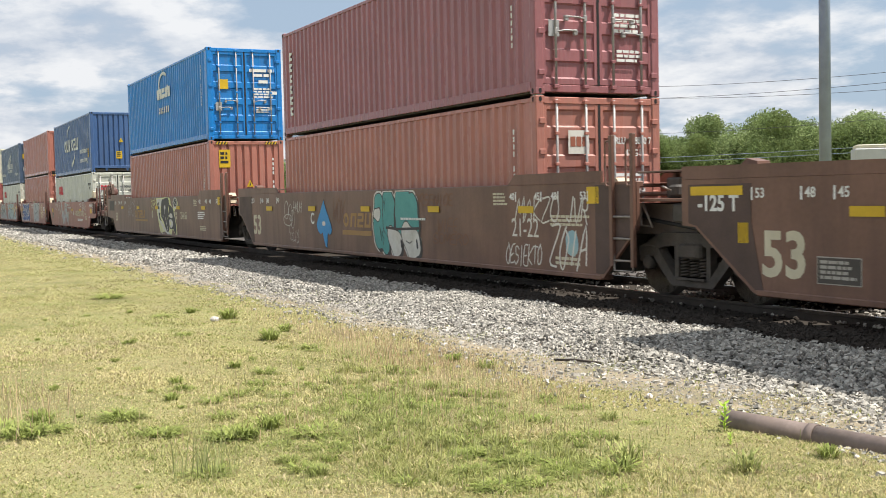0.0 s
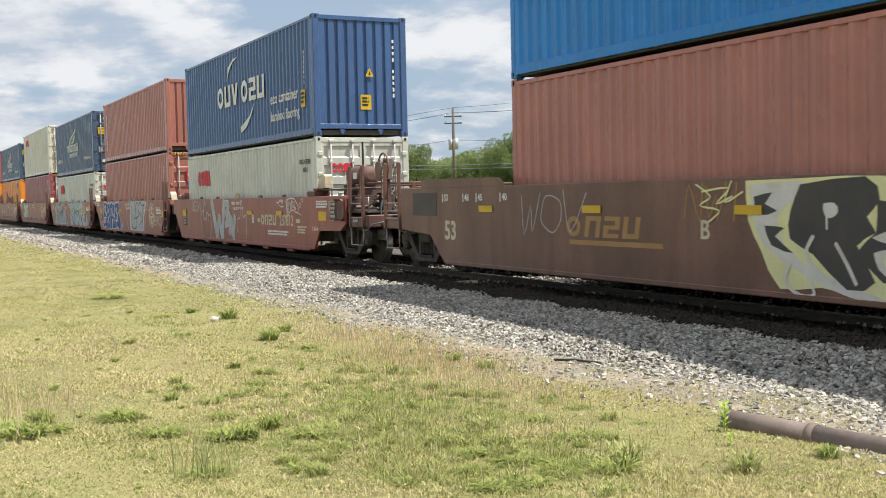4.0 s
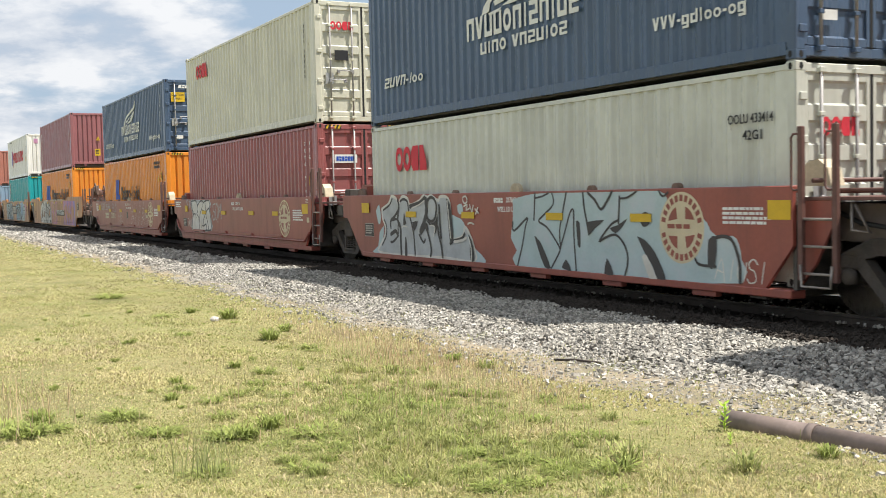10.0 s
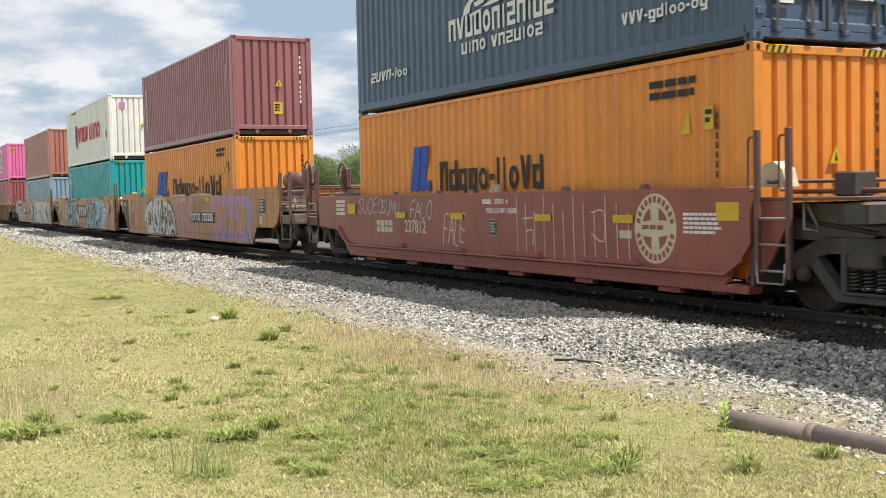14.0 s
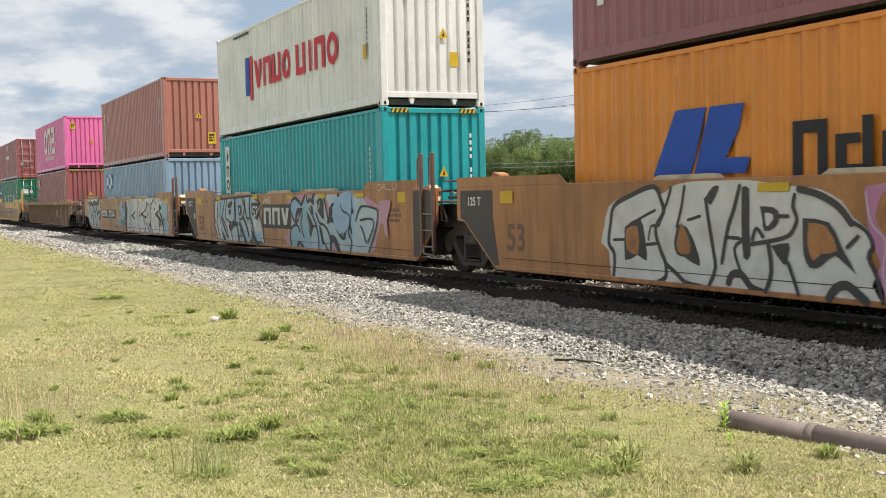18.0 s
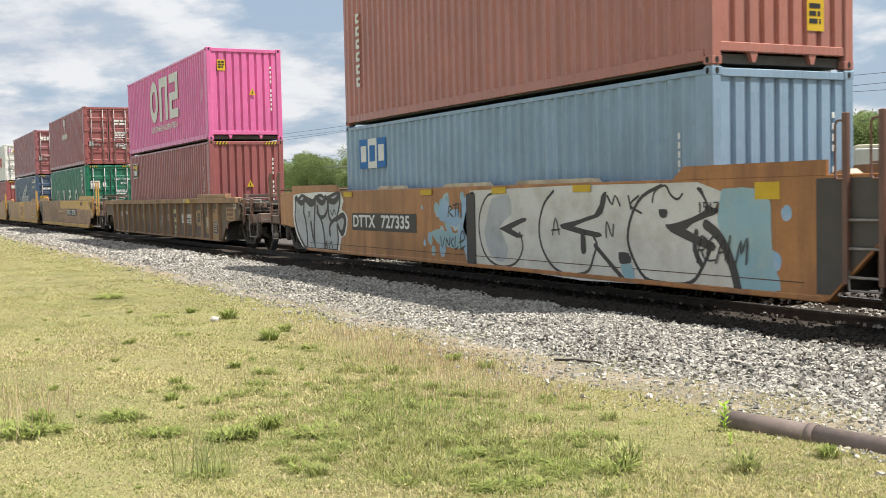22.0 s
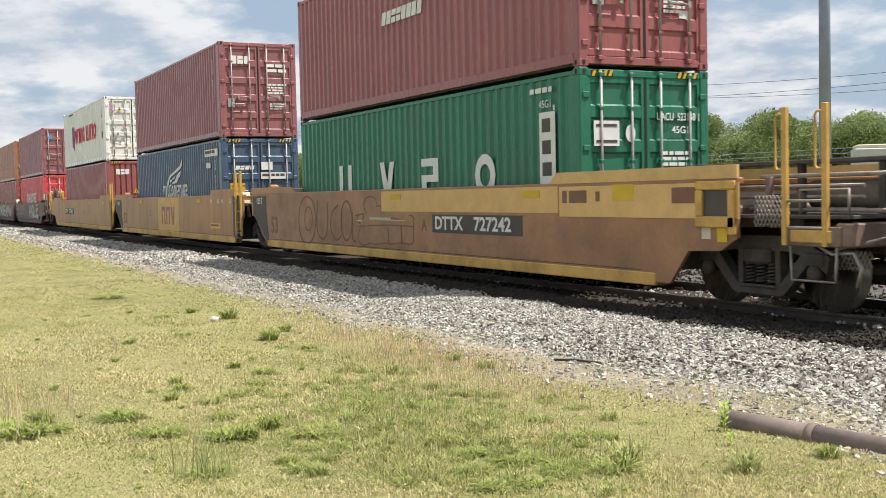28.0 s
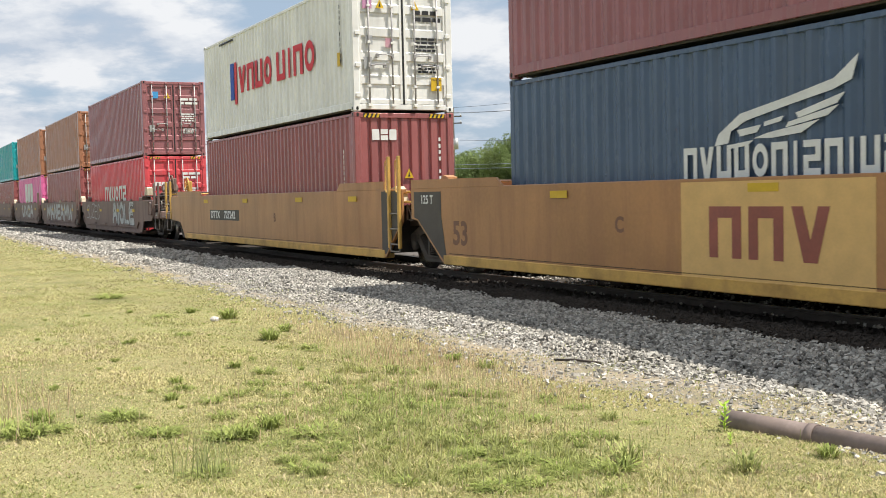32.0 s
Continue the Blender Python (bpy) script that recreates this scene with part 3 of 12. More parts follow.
def build_weeds():
    kinds = [weed_mesh(k, n, sp, ht).mesh("weed") for k, (n, sp, ht) in enumerate(((110, 0.15, 0.055), (90, 0.10, 0.085), (150, 0.20, 0.05), (60, 0.08, 0.06), (70, 0.13, 0.11)))]
    for m, mat in zip(kinds, (WEED, WEED, WEED, WEED, TUFT)):
        m.materials.append(mat)
    spots = [(-8.6, -9.85, 2, 1.25), (-8.35, -9.72, 0, 1.3), (-8.75, -9.55, 1, 1.2), (-8.45, -9.55, 2, 0.9), (-8.71, -8.98, 0, 1.15), (-7.91, -8.84, 2, 0.85), (-7.55, -8.47, 0, 1.2), (-7.5, -8.35, 1, 1.0), (-7.72, -8.12, 1, 1.1), (-6.62, -8.85, 2, 0.75),
             (-9.35, -7.72, 0, 0.7), (-9.3, -8.45, 1, 0.7), (-9.0, -8.2, 0, 0.85), (-8.3, -8.3, 0, 0.8), (-10.1, -8.23, 3, 1.0), (-19.6, -7.1, 2, 1.5), (-15.3, -6.25, 1, 1.5), (-16.4, -6.5, 1, 0.9), (-12.54, -6.54, 1, 1.4), (-13.6, -7.3, 0, 0.9), (-9.76, -8.26, 3, 0.8), (-10.7, -7.5, 1, 0.8), (-8.1, -7.6, 0, 0.9)]
    spots += [(-8.64, -9.0, 2, 0.9), (-7.85, -8.87, 0, 1.0), (-7.58, -8.44, 2, 0.9), (-10.24, -7.34, 0, 0.9), (-7.35, -7.9, 2, 1.1), (-9.76, -8.26, 2, 0.6), (-9.2, -7.95, 0, 0.8), (-9.0, -7.6, 2, 0.7), (-9.6, -7.6, 0, 0.7), (-16.15, -6.99, 2, 0.8), (-13.5, -7.35, 2, 0.6), (-13.2, -8.0, 3, 0.9),
             (-5.0, -5.46, 1, 0.8), (-5.01, -6.1, 4, 0.9), (-5.55, -6.55, 4, 1.0), (-5.4, -6.75, 0, 1.1), (-9.3, -5.45, 4, 0.8), (-9.9, -5.5, 1, 0.9), (-13.3, -6.1, 1, 1.0), (-11.6, -6.4, 0, 0.8)]
    rng = random.Random(9)
    for k in range(250):
        q = Vector((rng.gauss(-7.1, 1.35), rng.gauss(-7.2, 0.52)))
        spots.append((q.x, q.y - 0.12 * (q.x + 6.75), rng.choice((0, 2, 2, 4, 3, 0)), rng.uniform(0.4, 1.0)))
    for k in range(70):
        x = rng.uniform(-18, -4.5)
        spots.append((x, rng.uniform(max(-9.9, -10.3 + 0.09 * -x), -5.7), rng.choice((0, 1, 3, 3)), rng.uniform(0.3, 0.65)))
    labels = ("low spreading green weed in the mown grass", "bushy green weed tuft in the mown grass", "broad flat clump of green weeds in the grass", "small green weed in the short grass", "spiky tuft of long pale green grass")
    for n, (x, y, k, s) in enumerate(spots):
        s *= 1.25 if n < 43 else 1.0
        w = tagged(new("grass_tuft" if k == 4 else "weed_tuft", kinds[k]), labels[k], "weed", "weeds on the verge")
        w.matrix_basis = pose(x, y, ground_height(x, y) - 0.008, 0, 0, rng.uniform(0, 360)) @ Matrix.Diagonal((s, s, s, 1))
    # leafy shoots beside the pipe
    for x, y, z in ((-5.93, -5.47, 1.0), (-5.55, -5.75, 0.45)):
        shoot = tagged(new("weed_shoot"), "leafy bright green shoot beside the pipe", "weed", "weeds on the verge")
        shoot.matrix_basis = pose(x, y, GRASS_Z) @ Matrix.Diagonal((z, z, z, 1))
        part("stem", Shape().pipe([(0, 0, 0), (0.01, 0, 0.1), (0.0, 0.01, 0.20)], 0.004, 6), SHOOT, shoot)
        for k in range(22):
            a, h = k * 2.4, 0.02 + 0.0085 * k
            d = Vector((math.cos(a), math.sin(a), 0.55)) * 0.055
            s = Vector((-math.sin(a), math.cos(a), 0)) * 0.012
            p = Vector((0, 0, h))
            part("leaf", Shape().face([p, p + d * 0.5 + s, p + d, p + d * 0.5 - s]), SHOOT, shoot)


PIPE = surface("rusty_pipe", (0.19, 0.145, 0.125), 0.75, vary=0.3, scale=5, fine=30, bump=0.25, dirt=(0.22, 0.165, 0.125), dirt_amount=0.6)


def build_litter():
    a, b = Vector((-6.06, -5.33, -0.165)), Vector((-3.07, -4.65, -0.205))
    p = tagged(new("drain_pipe"), "rusty brown pipe lying along the grass edge", "pipe")
    m1 = a.lerp(b, 0.22)
    part("pipe", Shape().tube(a, m1, 0.080, 20), PIPE, p); part("pipe", Shape().tube(m1, b, 0.078, 20), PIPE, p)
    part("collar", Shape().tube(m1 - (b - a).normalized() * 0.03, m1 + (b - a).normalized() * 0.03, 0.085, 20), PIPE, p)
    part("mouth", Shape().tube(a - (b - a).normalized() * 0.002, a + (b - a).normalized() * 0.002, 0.066, 20), HOLE, p)
    stick = new("stick", Shape().pipe([(-9.2, -4.76, -0.17), (-9.0, -4.66, -0.155), (-8.75, -4.52, -0.165)], 0.012, 6).mesh("stick"))
    stick.data.materials.append(WOOD); tagged(stick, "thin bare stick on the edge of the ballast", "stick")
    k = new("pale_stone", Shape().box(-0.06, 0.06, -0.045, 0.045, -0.03, 0.035, 0.02).mesh("pale_stone"))
    k.data.materials.append(surface("pale_rock", (0.55, 0.50, 0.46), 0.85, vary=0.2, scale=9)); k.matrix_basis = pose(-15.1, -6.5, -0.185, 10, 4, 30)
    tagged(k, "single pale stone lying in the grass", "stone")
    rng = random.Random(5)
    for i in range(5):
        q = k.copy(); scene.collection.objects.link(q)
        q["label"] = "small pale stone near the ballast edge"
        x = rng.uniform(-12, -4.3)
        s = rng.uniform(0.35, 0.7)
        q.matrix_basis = pose(x, toe(x) - rng.uniform(0.1, 0.9), -0.19, rng.uniform(0, 40), 0, rng.uniform(0, 180)) @ Matrix.Diagonal((s, s, s, 1))


build_grass()
build_weeds()
build_litter()

# ---- distance: trees, poles, wires, a trailer ----
BARK = surface("bark", (0.10, 0.075, 0.055), 0.9, vary=0.3, scale=4, bump=0.5)
POLEWOOD = surface("pole_wood", (0.13, 0.105, 0.085), 0.85, vary=0.3, scale=4, bump=0.2)
WIRE = surface("wire", (0.06, 0.06, 0.065), 0.6, vary=0.1, bump=0.0)


def tree_kit(seed, h, r):
    rng = random.Random(seed)
    tr = Shape().tube((0, 0, -0.2), (0.1, 0, h * 0.45), 0.22, 8, 0.12)
    lobes = []
    for k in range(16):
        a, z = rng.uniform(0, 2 * math.pi), h * rng.uniform(0.28, 0.88)
        d = r * (1.0 - 0.55 * abs(z / h - 0.5)) * rng.uniform(0.25, 0.75)
        lobes.append((Vector((d * math.cos(a), d * math.sin(a), z)), r * rng.uniform(0.32, 0.55)))
    lobes.append((Vector((0, 0, h * 0.82)), r * 0.42))
    for c, q in lobes[:7]:
        tr.tube((0.08, 0, h * 0.3), c, 0.09, 6, 0.03)
    cr = Shape()
    for c, q in lobes:
        for k in range(430):
            d = Vector((rng.gauss(0, 1), rng.gauss(0, 1), rng.gauss(0, 0.8))).normalized() * q * rng.uniform(0.7, 1.06)
            u = Vector((rng.gauss(0, 1), rng.gauss(0, 1), rng.gauss(0, 1))).normalized()
            w = u.orthogonal().normalized()
            s = rng.uniform(0.10, 0.19)
            p = c + d
            cr.face([p - u * s, p + w * s * 0.6, p + u * s, p - w * s * 0.6])
    t = tagged(new("tree"), "full green broadleaf tree in the far wood", "tree", "trees along the far wood")
    part("trunk", tr, BARK, t); part("crown", cr, LEAF, t)
    return t


def build_distance():
    kits = [tree_kit(k, h, r) for k, (h, r) in enumerate(((10.5, 4.2), (12.0, 4.0), (9.0, 4.6), (11.0, 3.4), (8.0, 3.6)))]
    line = [Vector((-215, 50, 0)), Vector((-169, 77, 0)), Vector((-132, 95, 0)), Vector((-106, 113, 0)), Vector((-70, 150, 0))]
    rng = random.Random(12)
    n = 0
    for row, (back, count) in enumerate(((0, 54), (8, 46), (18, 34))):
        for k in range(count):
            u = (k + rng.uniform(0.2, 0.8)) / count * 4
            i = min(3, int(u))
            p = line[i].lerp(line[i + 1], u - i)
            d = Vector((p.x, p.y + 10.6, 0)).normalized()
            p = p + d * (back + rng.uniform(-3, 3))
            s = rng.uniform(0.72, 1.06) * (1.0 + 0.06 * row) * (0.84 + 0.11 * u)
            m = pose(p.x, p.y, GRASS_Z, 0, 0, rng.uniform(0, 360)) @ Matrix.Diagonal((s, s, s, 1))
            kit = kits[n % 5]
            if n < 5:
                kit.matrix_basis = m
            else:
                copy_thing(kit, m @ Matrix.Diagonal((1 / kit.scale.x, 1 / kit.scale.x, 1 / kit.scale.x, 1)))
            n += 1
    brush = []
    for k in range(4200):
        u = rng.uniform(0, 4)
        i = min(3, int(u))
        p = line[i].lerp(line[i + 1], u - i)
        p = p - Vector((p.x, p.y + 10.6, 0)).normalized() * rng.uniform(0, 5)
        brush.append((p.x, p.y, rng.uniform(-0.1, 3.4) * rng.uniform(0.3, 1)))
    sh = Shape()
    for p in brush:
        u = Vector((rng.gauss(0, 1), rng.gauss(0, 1), rng.gauss(0, 1))).normalized(); w = u.orthogonal().normalized(); s = rng.uniform(0.3, 0.7)
        p = Vector(p)
        sh.face([p - u * s, p + w * s * 0.7, p + u * s, p - w * s * 0.7])
    ob = new("undergrowth", sh.mesh("undergrowth")); ob.data.materials.append(LEAF)
    tagged(ob, "green undergrowth at the foot of the wood", "shrubs", kind="stuff")

    lamp = tagged(new("light_pole"), "tall round galvanised steel light pole", "pole")
    lamp.matrix_basis = pose(-22.27, 12.17, GRASS_Z)
    part("shaft", Shape().tube((0, 0, 0), (0, 0, 15), 0.165, 24, 0.125), GALV2, lamp); part("base_plate", Shape().box(-0.28, 0.28, -0.28, 0.28, -0.02, 0.04, 0.005), GALV2, lamp)

    def wood_pole(x, y, h, arms, drums, lampy):
        p = tagged(new("utility_pole"), "weathered wooden utility pole with crossarms and wires", "utility pole", "utility poles")
        p.matrix_basis = pose(x, y, GRASS_Z)
        part("shaft", Shape().tube((0, 0, -0.1), (0, 0, h), 0.17, 12, 0.12), POLEWOOD, p)
        for z, ln in arms:
            arm = part("crossarm", Shape().box(-0.06, 0.06, -ln, ln, z - 0.06, z + 0.06), POLEWOOD, p, "", pose(0, 0, 0, 0, 0, -38))
            for q in (-ln + 0.1, 0.0, ln - 0.1):
                part("insulator", Shape().tube((0, q, z + 0.05), (0, q, z + 0.24), 0.05, 8), WHITE, arm)
        if drums:
            for q in (-0.55, 0.55):
                part("transformer", Shape().tube((q, 0, h - 4.3), (q, 0, h - 3.2), 0.26, 14), GALV, p, "grey drum transformer")
        if lampy:
            part("lamp_arm", Shape().pipe([(0, 0, h - 3.5), (-0.8, -0.7, h - 3.3), (-1.3, -1.0, h - 3.35)], 0.04), GALV, p)
            part("lamp_head", Shape().box(-1.65, -1.15, -1.15, -0.9, h - 3.42, h - 3.28, 0.02), GALV, p)
        return p
    wood_pole(-102.6, 42.6, 10.5, ((9.6, 0.9), (8.9, 0.9)), True, False)
    wood_pole(-79.87, 47.65, 10.5, ((9.3, 1.5),), False, True)
    wood_pole(-38.6, 46.9, 9.2, ((8.9, 1.2),), False, False)
    ends = {1: [(-102.6, 42.6, 10.3), (-102.9, 42.9, 9.75), (-102.2, 42.2, 9.75), (-102.6, 42.6, 7.0)],
            2: [(-79.87, 47.65, 10.35), (-80.7, 46.6, 9.35), (-79.0, 48.7, 9.35), (-79.9, 47.6, 6.3)],
            3: [(-38.6, 46.9, 8.30), (-39.0, 46.4, 7.75), (-38.2, 47.4, 7.20), (-38.6, 46.9, 5.9)]}
    far = [(-150, 26, 9.0), (-150, 25, 8.6), (-150, 27, 8.2), (-150, 26, 6.0)]
    for chain in zip(far, ends[1], ends[2], ends[3]):
        for a, b in zip(chain, chain[1:]):
            a, b = Vector(a), Vector(b)
            sag = 0.010 * (b - a).length
            pts = [a.lerp(b, k / 12) - Vector((0, 0, 4 * sag * (k / 12) * (1 - k / 12))) for k in range(13)]
            w = new("wire", Shape().pipe(pts, 0.016, 5).mesh("wire")); w.data.materials.append(WIRE)
            tagged(w, "thin dark overhead wire strung between poles", "wire", "overhead wires")
    for z0, z1 in ((4.3, 4.5), (3.9, 4.15)):
        w = new("wire", Shape().pipe([Vector((-120, 35, z0 + 0.6)).lerp(Vector((-40, 58, z1)), k / 12) - Vector((0, 0, 2.4 * (k / 12) * (1 - k / 12))) for k in range(13)], 0.02, 5).mesh("wire")); w.data.materials.append(GALV2)
        tagged(w, "thin pale overhead wire before the wood", "wire", "overhead wires")

    box = tagged(new("truck_trailer"), "white box trailer parked beyond the track", "trailer")
    box.matrix_basis = pose(-42.3, 34.7, GRASS_Z, 0, 0, 48)
    part("box_body", Shape().box(0, 8, 0, 2.5, 1.1, 3.55, 0.05), TRAILER, box); part("chassis", Shape().box(0.4, 7.8, 0.6, 1.9, 0.75, 1.09), BLACK, box); part("roof_cap", Shape().box(0.1, 2.6, 0.1, 2.4, 3.55, 3.75, 0.04), PALE2, box)
    for x in (1.2, 2.4, 6.8):
        for y in (0.15, 2.1):
            part("wheel", Shape().tube((x, y, 0.48), (x, y + 0.28, 0.48), 0.48, 18), BLACK, box)


GALV2 = surface("pole_steel", (0.26, 0.315, 0.42), 0.55, metal=0.1, vary=0.12, scale=3, bump=0.05)
TRAILER = surface("white_trailer", (0.46, 0.47, 0.47), 0.5, vary=0.1, scale=2, bump=0.02)
PALE2 = surface("cream_roof", (0.62, 0.57, 0.45), 0.6, vary=0.1, scale=2, bump=0.02)
build_distance()

# ---- train ----
SPEED, BEND = 7.4853, -0.008434  # metres a second, and how it slows


def run(t):
    """How far the train has come by t seconds."""
    return SPEED * t + BEND * (t - 16.0) ** 2 + 0.028 * max(0.0, t - 28.0) ** 2  # it gathers speed again at the end


MOVING = []  # (thing, x at rest, y, z)
WHEELS = []  # (wheelset, local place, x at rest)


def on_train(ob, x, y, z):
    MOVING.append((ob, x, y, z))
    ob.matrix_basis = pose(x, y, z)
    return ob


HALF, LEN, HIGH, LOW = 1.219, 12.192, 2.896, 2.591
E2 = LEN / 2
PITCH = 0.278


def corrugated(a0, a1, z0, z1, pitch, depth, place, cut=(0.02, 0.26, 0.50, 0.74)):
    """A sheet folded in trapezoids along a; place(a, out, z) gives the point."""
    sh = Shape()
    n = int((a1 - a0 - 0.1) / pitch)
    a = (a0 + a1 - n * pitch) / 2
    line = [(a0, 0.0)]
    for i in range(n):
        b = a + i * pitch
        line += [(b + cut[0] * pitch, 0.0), (b + cut[1] * pitch, -depth), (b + cut[2] * pitch, -depth), (b + cut[3] * pitch, 0.0)]
    line.append((a1, 0.0))
    for (p, o), (q, u) in zip(line, line[1:]):
        sh.face([place(p, o, z0), place(q, u, z0), place(q, u, z1), place(p, o, z1)])
    return sh


def casting_mesh():
    sh = Shape().box(-0.081, 0.081, -0.089, 0.089, -0.059, 0.059, 0.012)
    me = sh.mesh("corner_casting")
    return me


def hole_mesh(end):
    """The oval hole in one face of a corner casting: its outer side or its leading end."""
    oval = [(0.03 * math.cos(k * math.pi / 6), 0.042 * math.sin(k * math.pi / 6)) for k in range(12)]
    if end:
        return Shape().solid([[(q, u, v) for u, v in oval] for q in (0.0815, 0.0835)])
    return Shape().solid([[(u, -q, v) for u, v in oval] for q in (0.0895, 0.0915)])


def container(label, color, h, end, name, frame_mat=None):
    """A 40-foot box, origin under its middle; the end that leads faces +X. end: 'doors' or 'plain'."""
    fr = frame_mat or color
    c = tagged(new("shipping_container"), label, "container", "containers on the train")
    y = HALF
    for s in (-1, 1):
        part("side_panel", cached(("side_panel", h, s), lambda: corrugated(-E2 + 0.1, E2 - 0.1, 0.15, h - 0.09, PITCH, 0.036, lambda a, o, z: (a, s * (y - 0.012 + o), z))), color, c)
        part("top_rail", cached(("top_rail", h), lambda: Shape().box(-E2 + 0.15, E2 - 0.15, -0.03, 0.03, -0.04, 0.03, 0.008)), fr, c, "", pose(0, s * (y - 0.035), h - 0.06))
        part("bottom_rail", cached("bottom_rail", lambda: Shape().box(-E2 + 0.15, E2 - 0.15, -0.03, 0.024, -0.055, 0.095, 0.006)), fr, c, "", pose(0, s * (y - 0.03), 0.11))
        for x in (-1, 1):
            part("corner_post", cached(("corner_post", h), lambda: Shape().box(-0.07, 0.07, -0.08, 0.08, 0.1, h - 0.1, 0.015)), fr, c, "", pose(x * (E2 - 0.072), s * (y - 0.083), 0))
            for z in (0.06, h - 0.059):
                k = part("corner_casting", cached("corner_casting", casting_mesh), fr, c, "", pose(x * (E2 - 0.081), s * (y - 0.089), z))
                if x > 0:
                    part("lock_hole", cached("end_lock_hole", lambda: hole_mesh(True)), HOLE, k)
                if s < 0:
                    part("lock_hole", cached("side_lock_hole", lambda: hole_mesh(False)), HOLE, k)
    part("roof", cached(("roof", h), lambda: corrugated(-E2 + 0.1, E2 - 0.1, -y + 0.04, y - 0.04, 0.21, 0.02, lambda a, o, z: (a, z, h - 0.025 + o))), color, c)
    part("floor", cached("floor_plate", lambda: Shape().box(-E2 + 0.1, E2 - 0.1, -y + 0.07, y - 0.07, 0.03, 0.15)), BLACK, c)
    for x in (-1, 1):
        part("end_sill", cached("end_sill", lambda: Shape().box(-0.05, 0.05, -y + 0.15, y - 0.15, -0.06, 0.06, 0.01)), fr, c, "", pose(x * (E2 - 0.07), 0, 0.235 if x > 0 and end == "plain" else 0.10))
        part("end_header", cached("end_header", lambda: Shape().box(-0.05, 0.05, -y + 0.15, y - 0.15, -0.06, 0.05, 0.01)), fr, c, "", pose(x * (E2 - 0.06), 0, h - 0.07))
    part("rear_panel", cached(("rear_panel", h), lambda: corrugated(-y + 0.15, y - 0.15, 0.15, h - 0.11, 0.25, 0.04, lambda a, o, z: (-E2 + 0.04 - o, a, z))), color, c)
    if end == "plain":
        part("front_panel", cached(("front_panel", h), lambda: corrugated(-y + 0.15, y - 0.15, 0.28, h - 0.11, 0.245, 0.045, lambda a, o, z: (E2 - 0.03 + o, a, z), (0.30, 0.40, 0.60, 0.70))), color, c)
        for s in (-0.5, 0.5):
            part("gusset", cached("end_gusset", lambda: Shape().solid([[(q, -0.07, 0.18), (q, 0.07, 0.18), (q, 0.025, 0.05), (q, -0.025, 0.05)] for q in (-0.1, 0.0)])), fr, c, "", pose(E2 - 0.03, s, 0))
    else:
        doors(c, color, h)
    return c


def door_leaf(h):
    """One door leaf with pressed panels; hinge at y = 0, reaching to y = 1.06."""
    return Shape().box(-0.05, -0.028, 0, LEAF_W, 0.17, h - 0.13)


LEAF_W = 1.065


def door_relief(d, color, h):
    """The raised stiles and pressed ribs of one door leaf."""
    z0, z1, w = 0.17, h - 0.13, LEAF_W
    for a in (0, w - 0.07):
        part("stile", cached(("stile", h), lambda: Shape().box(-0.029, 0.0, 0, 0.07, z0, z1, 0.004)), color, d, "", pose(0, a, 0))
    step = (z1 - z0) / 5
    for i in range(6):
        zc = z0 + i * step
        lo, hi = max(z0, zc - 0.085), min(z1, zc + 0.085)
        part("pressed_rib", cached(("pressed_rib", h, i), lambda: Shape().solid([[(-0.029, 0.07, lo - 0.03), (-0.029, w - 0.07, lo - 0.03), (-0.029, w - 0.07, hi + 0.03), (-0.029, 0.07, hi + 0.03)],
                  [(-0.002, 0.07, lo), (-0.002, w - 0.07, lo), (-0.002, w - 0.07, hi), (-0.002, 0.07, hi)]])), color, d)


def doors(c, color, h):
    y = HALF
    for s in (-1, 1):
        d = part("door", cached(("door", h), lambda: door_leaf(h)), color, c, "", Matrix.Translation((E2 - 0.02, s * (y - 0.145), 0)) @ Matrix.Diagonal((1, -s, 1, 1)))
        door_relief(d, color, h)
        part("gasket", cached(("gasket", h), lambda: Shape().box(-0.004, 0.004, -0.012, 0.012, 0.16, h - 0.12)), HOLE, c, "", pose(E2 - 0.02, s * 0.012, 0))
        for k, a in enumerate((0.24, 0.80)):
            rod = part("lock_rod", cached(("lock_rod", h), lambda: Shape().tube((0, 0, 0.1), (0, 0, h - 0.06), 0.021, 10)), ROD, c, "galvanised lock rod", pose(E2 + 0.012, s * (y - 0.145 - a), 0))
            for z in (0.13, h - 0.10):
                part("rod_bracket", cached("end_bracket", lambda: Shape().box(-0.035, 0.035, -0.05, 0.05, -0.03, 0.03, 0.006)), color, rod, "", pose(0, 0, z))
            for z in (0.55, 1.5, h - 0.6):
                part("rod_bracket", cached("mid_bracket", lambda: Shape().box(-0.03, 0.026, -0.04, 0.04, -0.025, 0.025, 0.006)), color, rod, "", pose(0, 0, z))
            part("handle", cached("handle", handle_mesh), ROD, rod, "", pose(0, 0, 1.0 + 0.22 * k) @ Matrix.Diagonal((1, 1 if (k == 0) == (s < 0) else -1, 1, 1)))
        for z in (0.35, 1.0, 1.7, h - 0.4):
            part("hinge", cached("hinge", lambda: Shape().box(-0.02, 0.02, -0.06, 0.06, -0.045, 0.045, 0.008)), color, c, "", pose(E2 - 0.002, s * (y - 0.12), z))


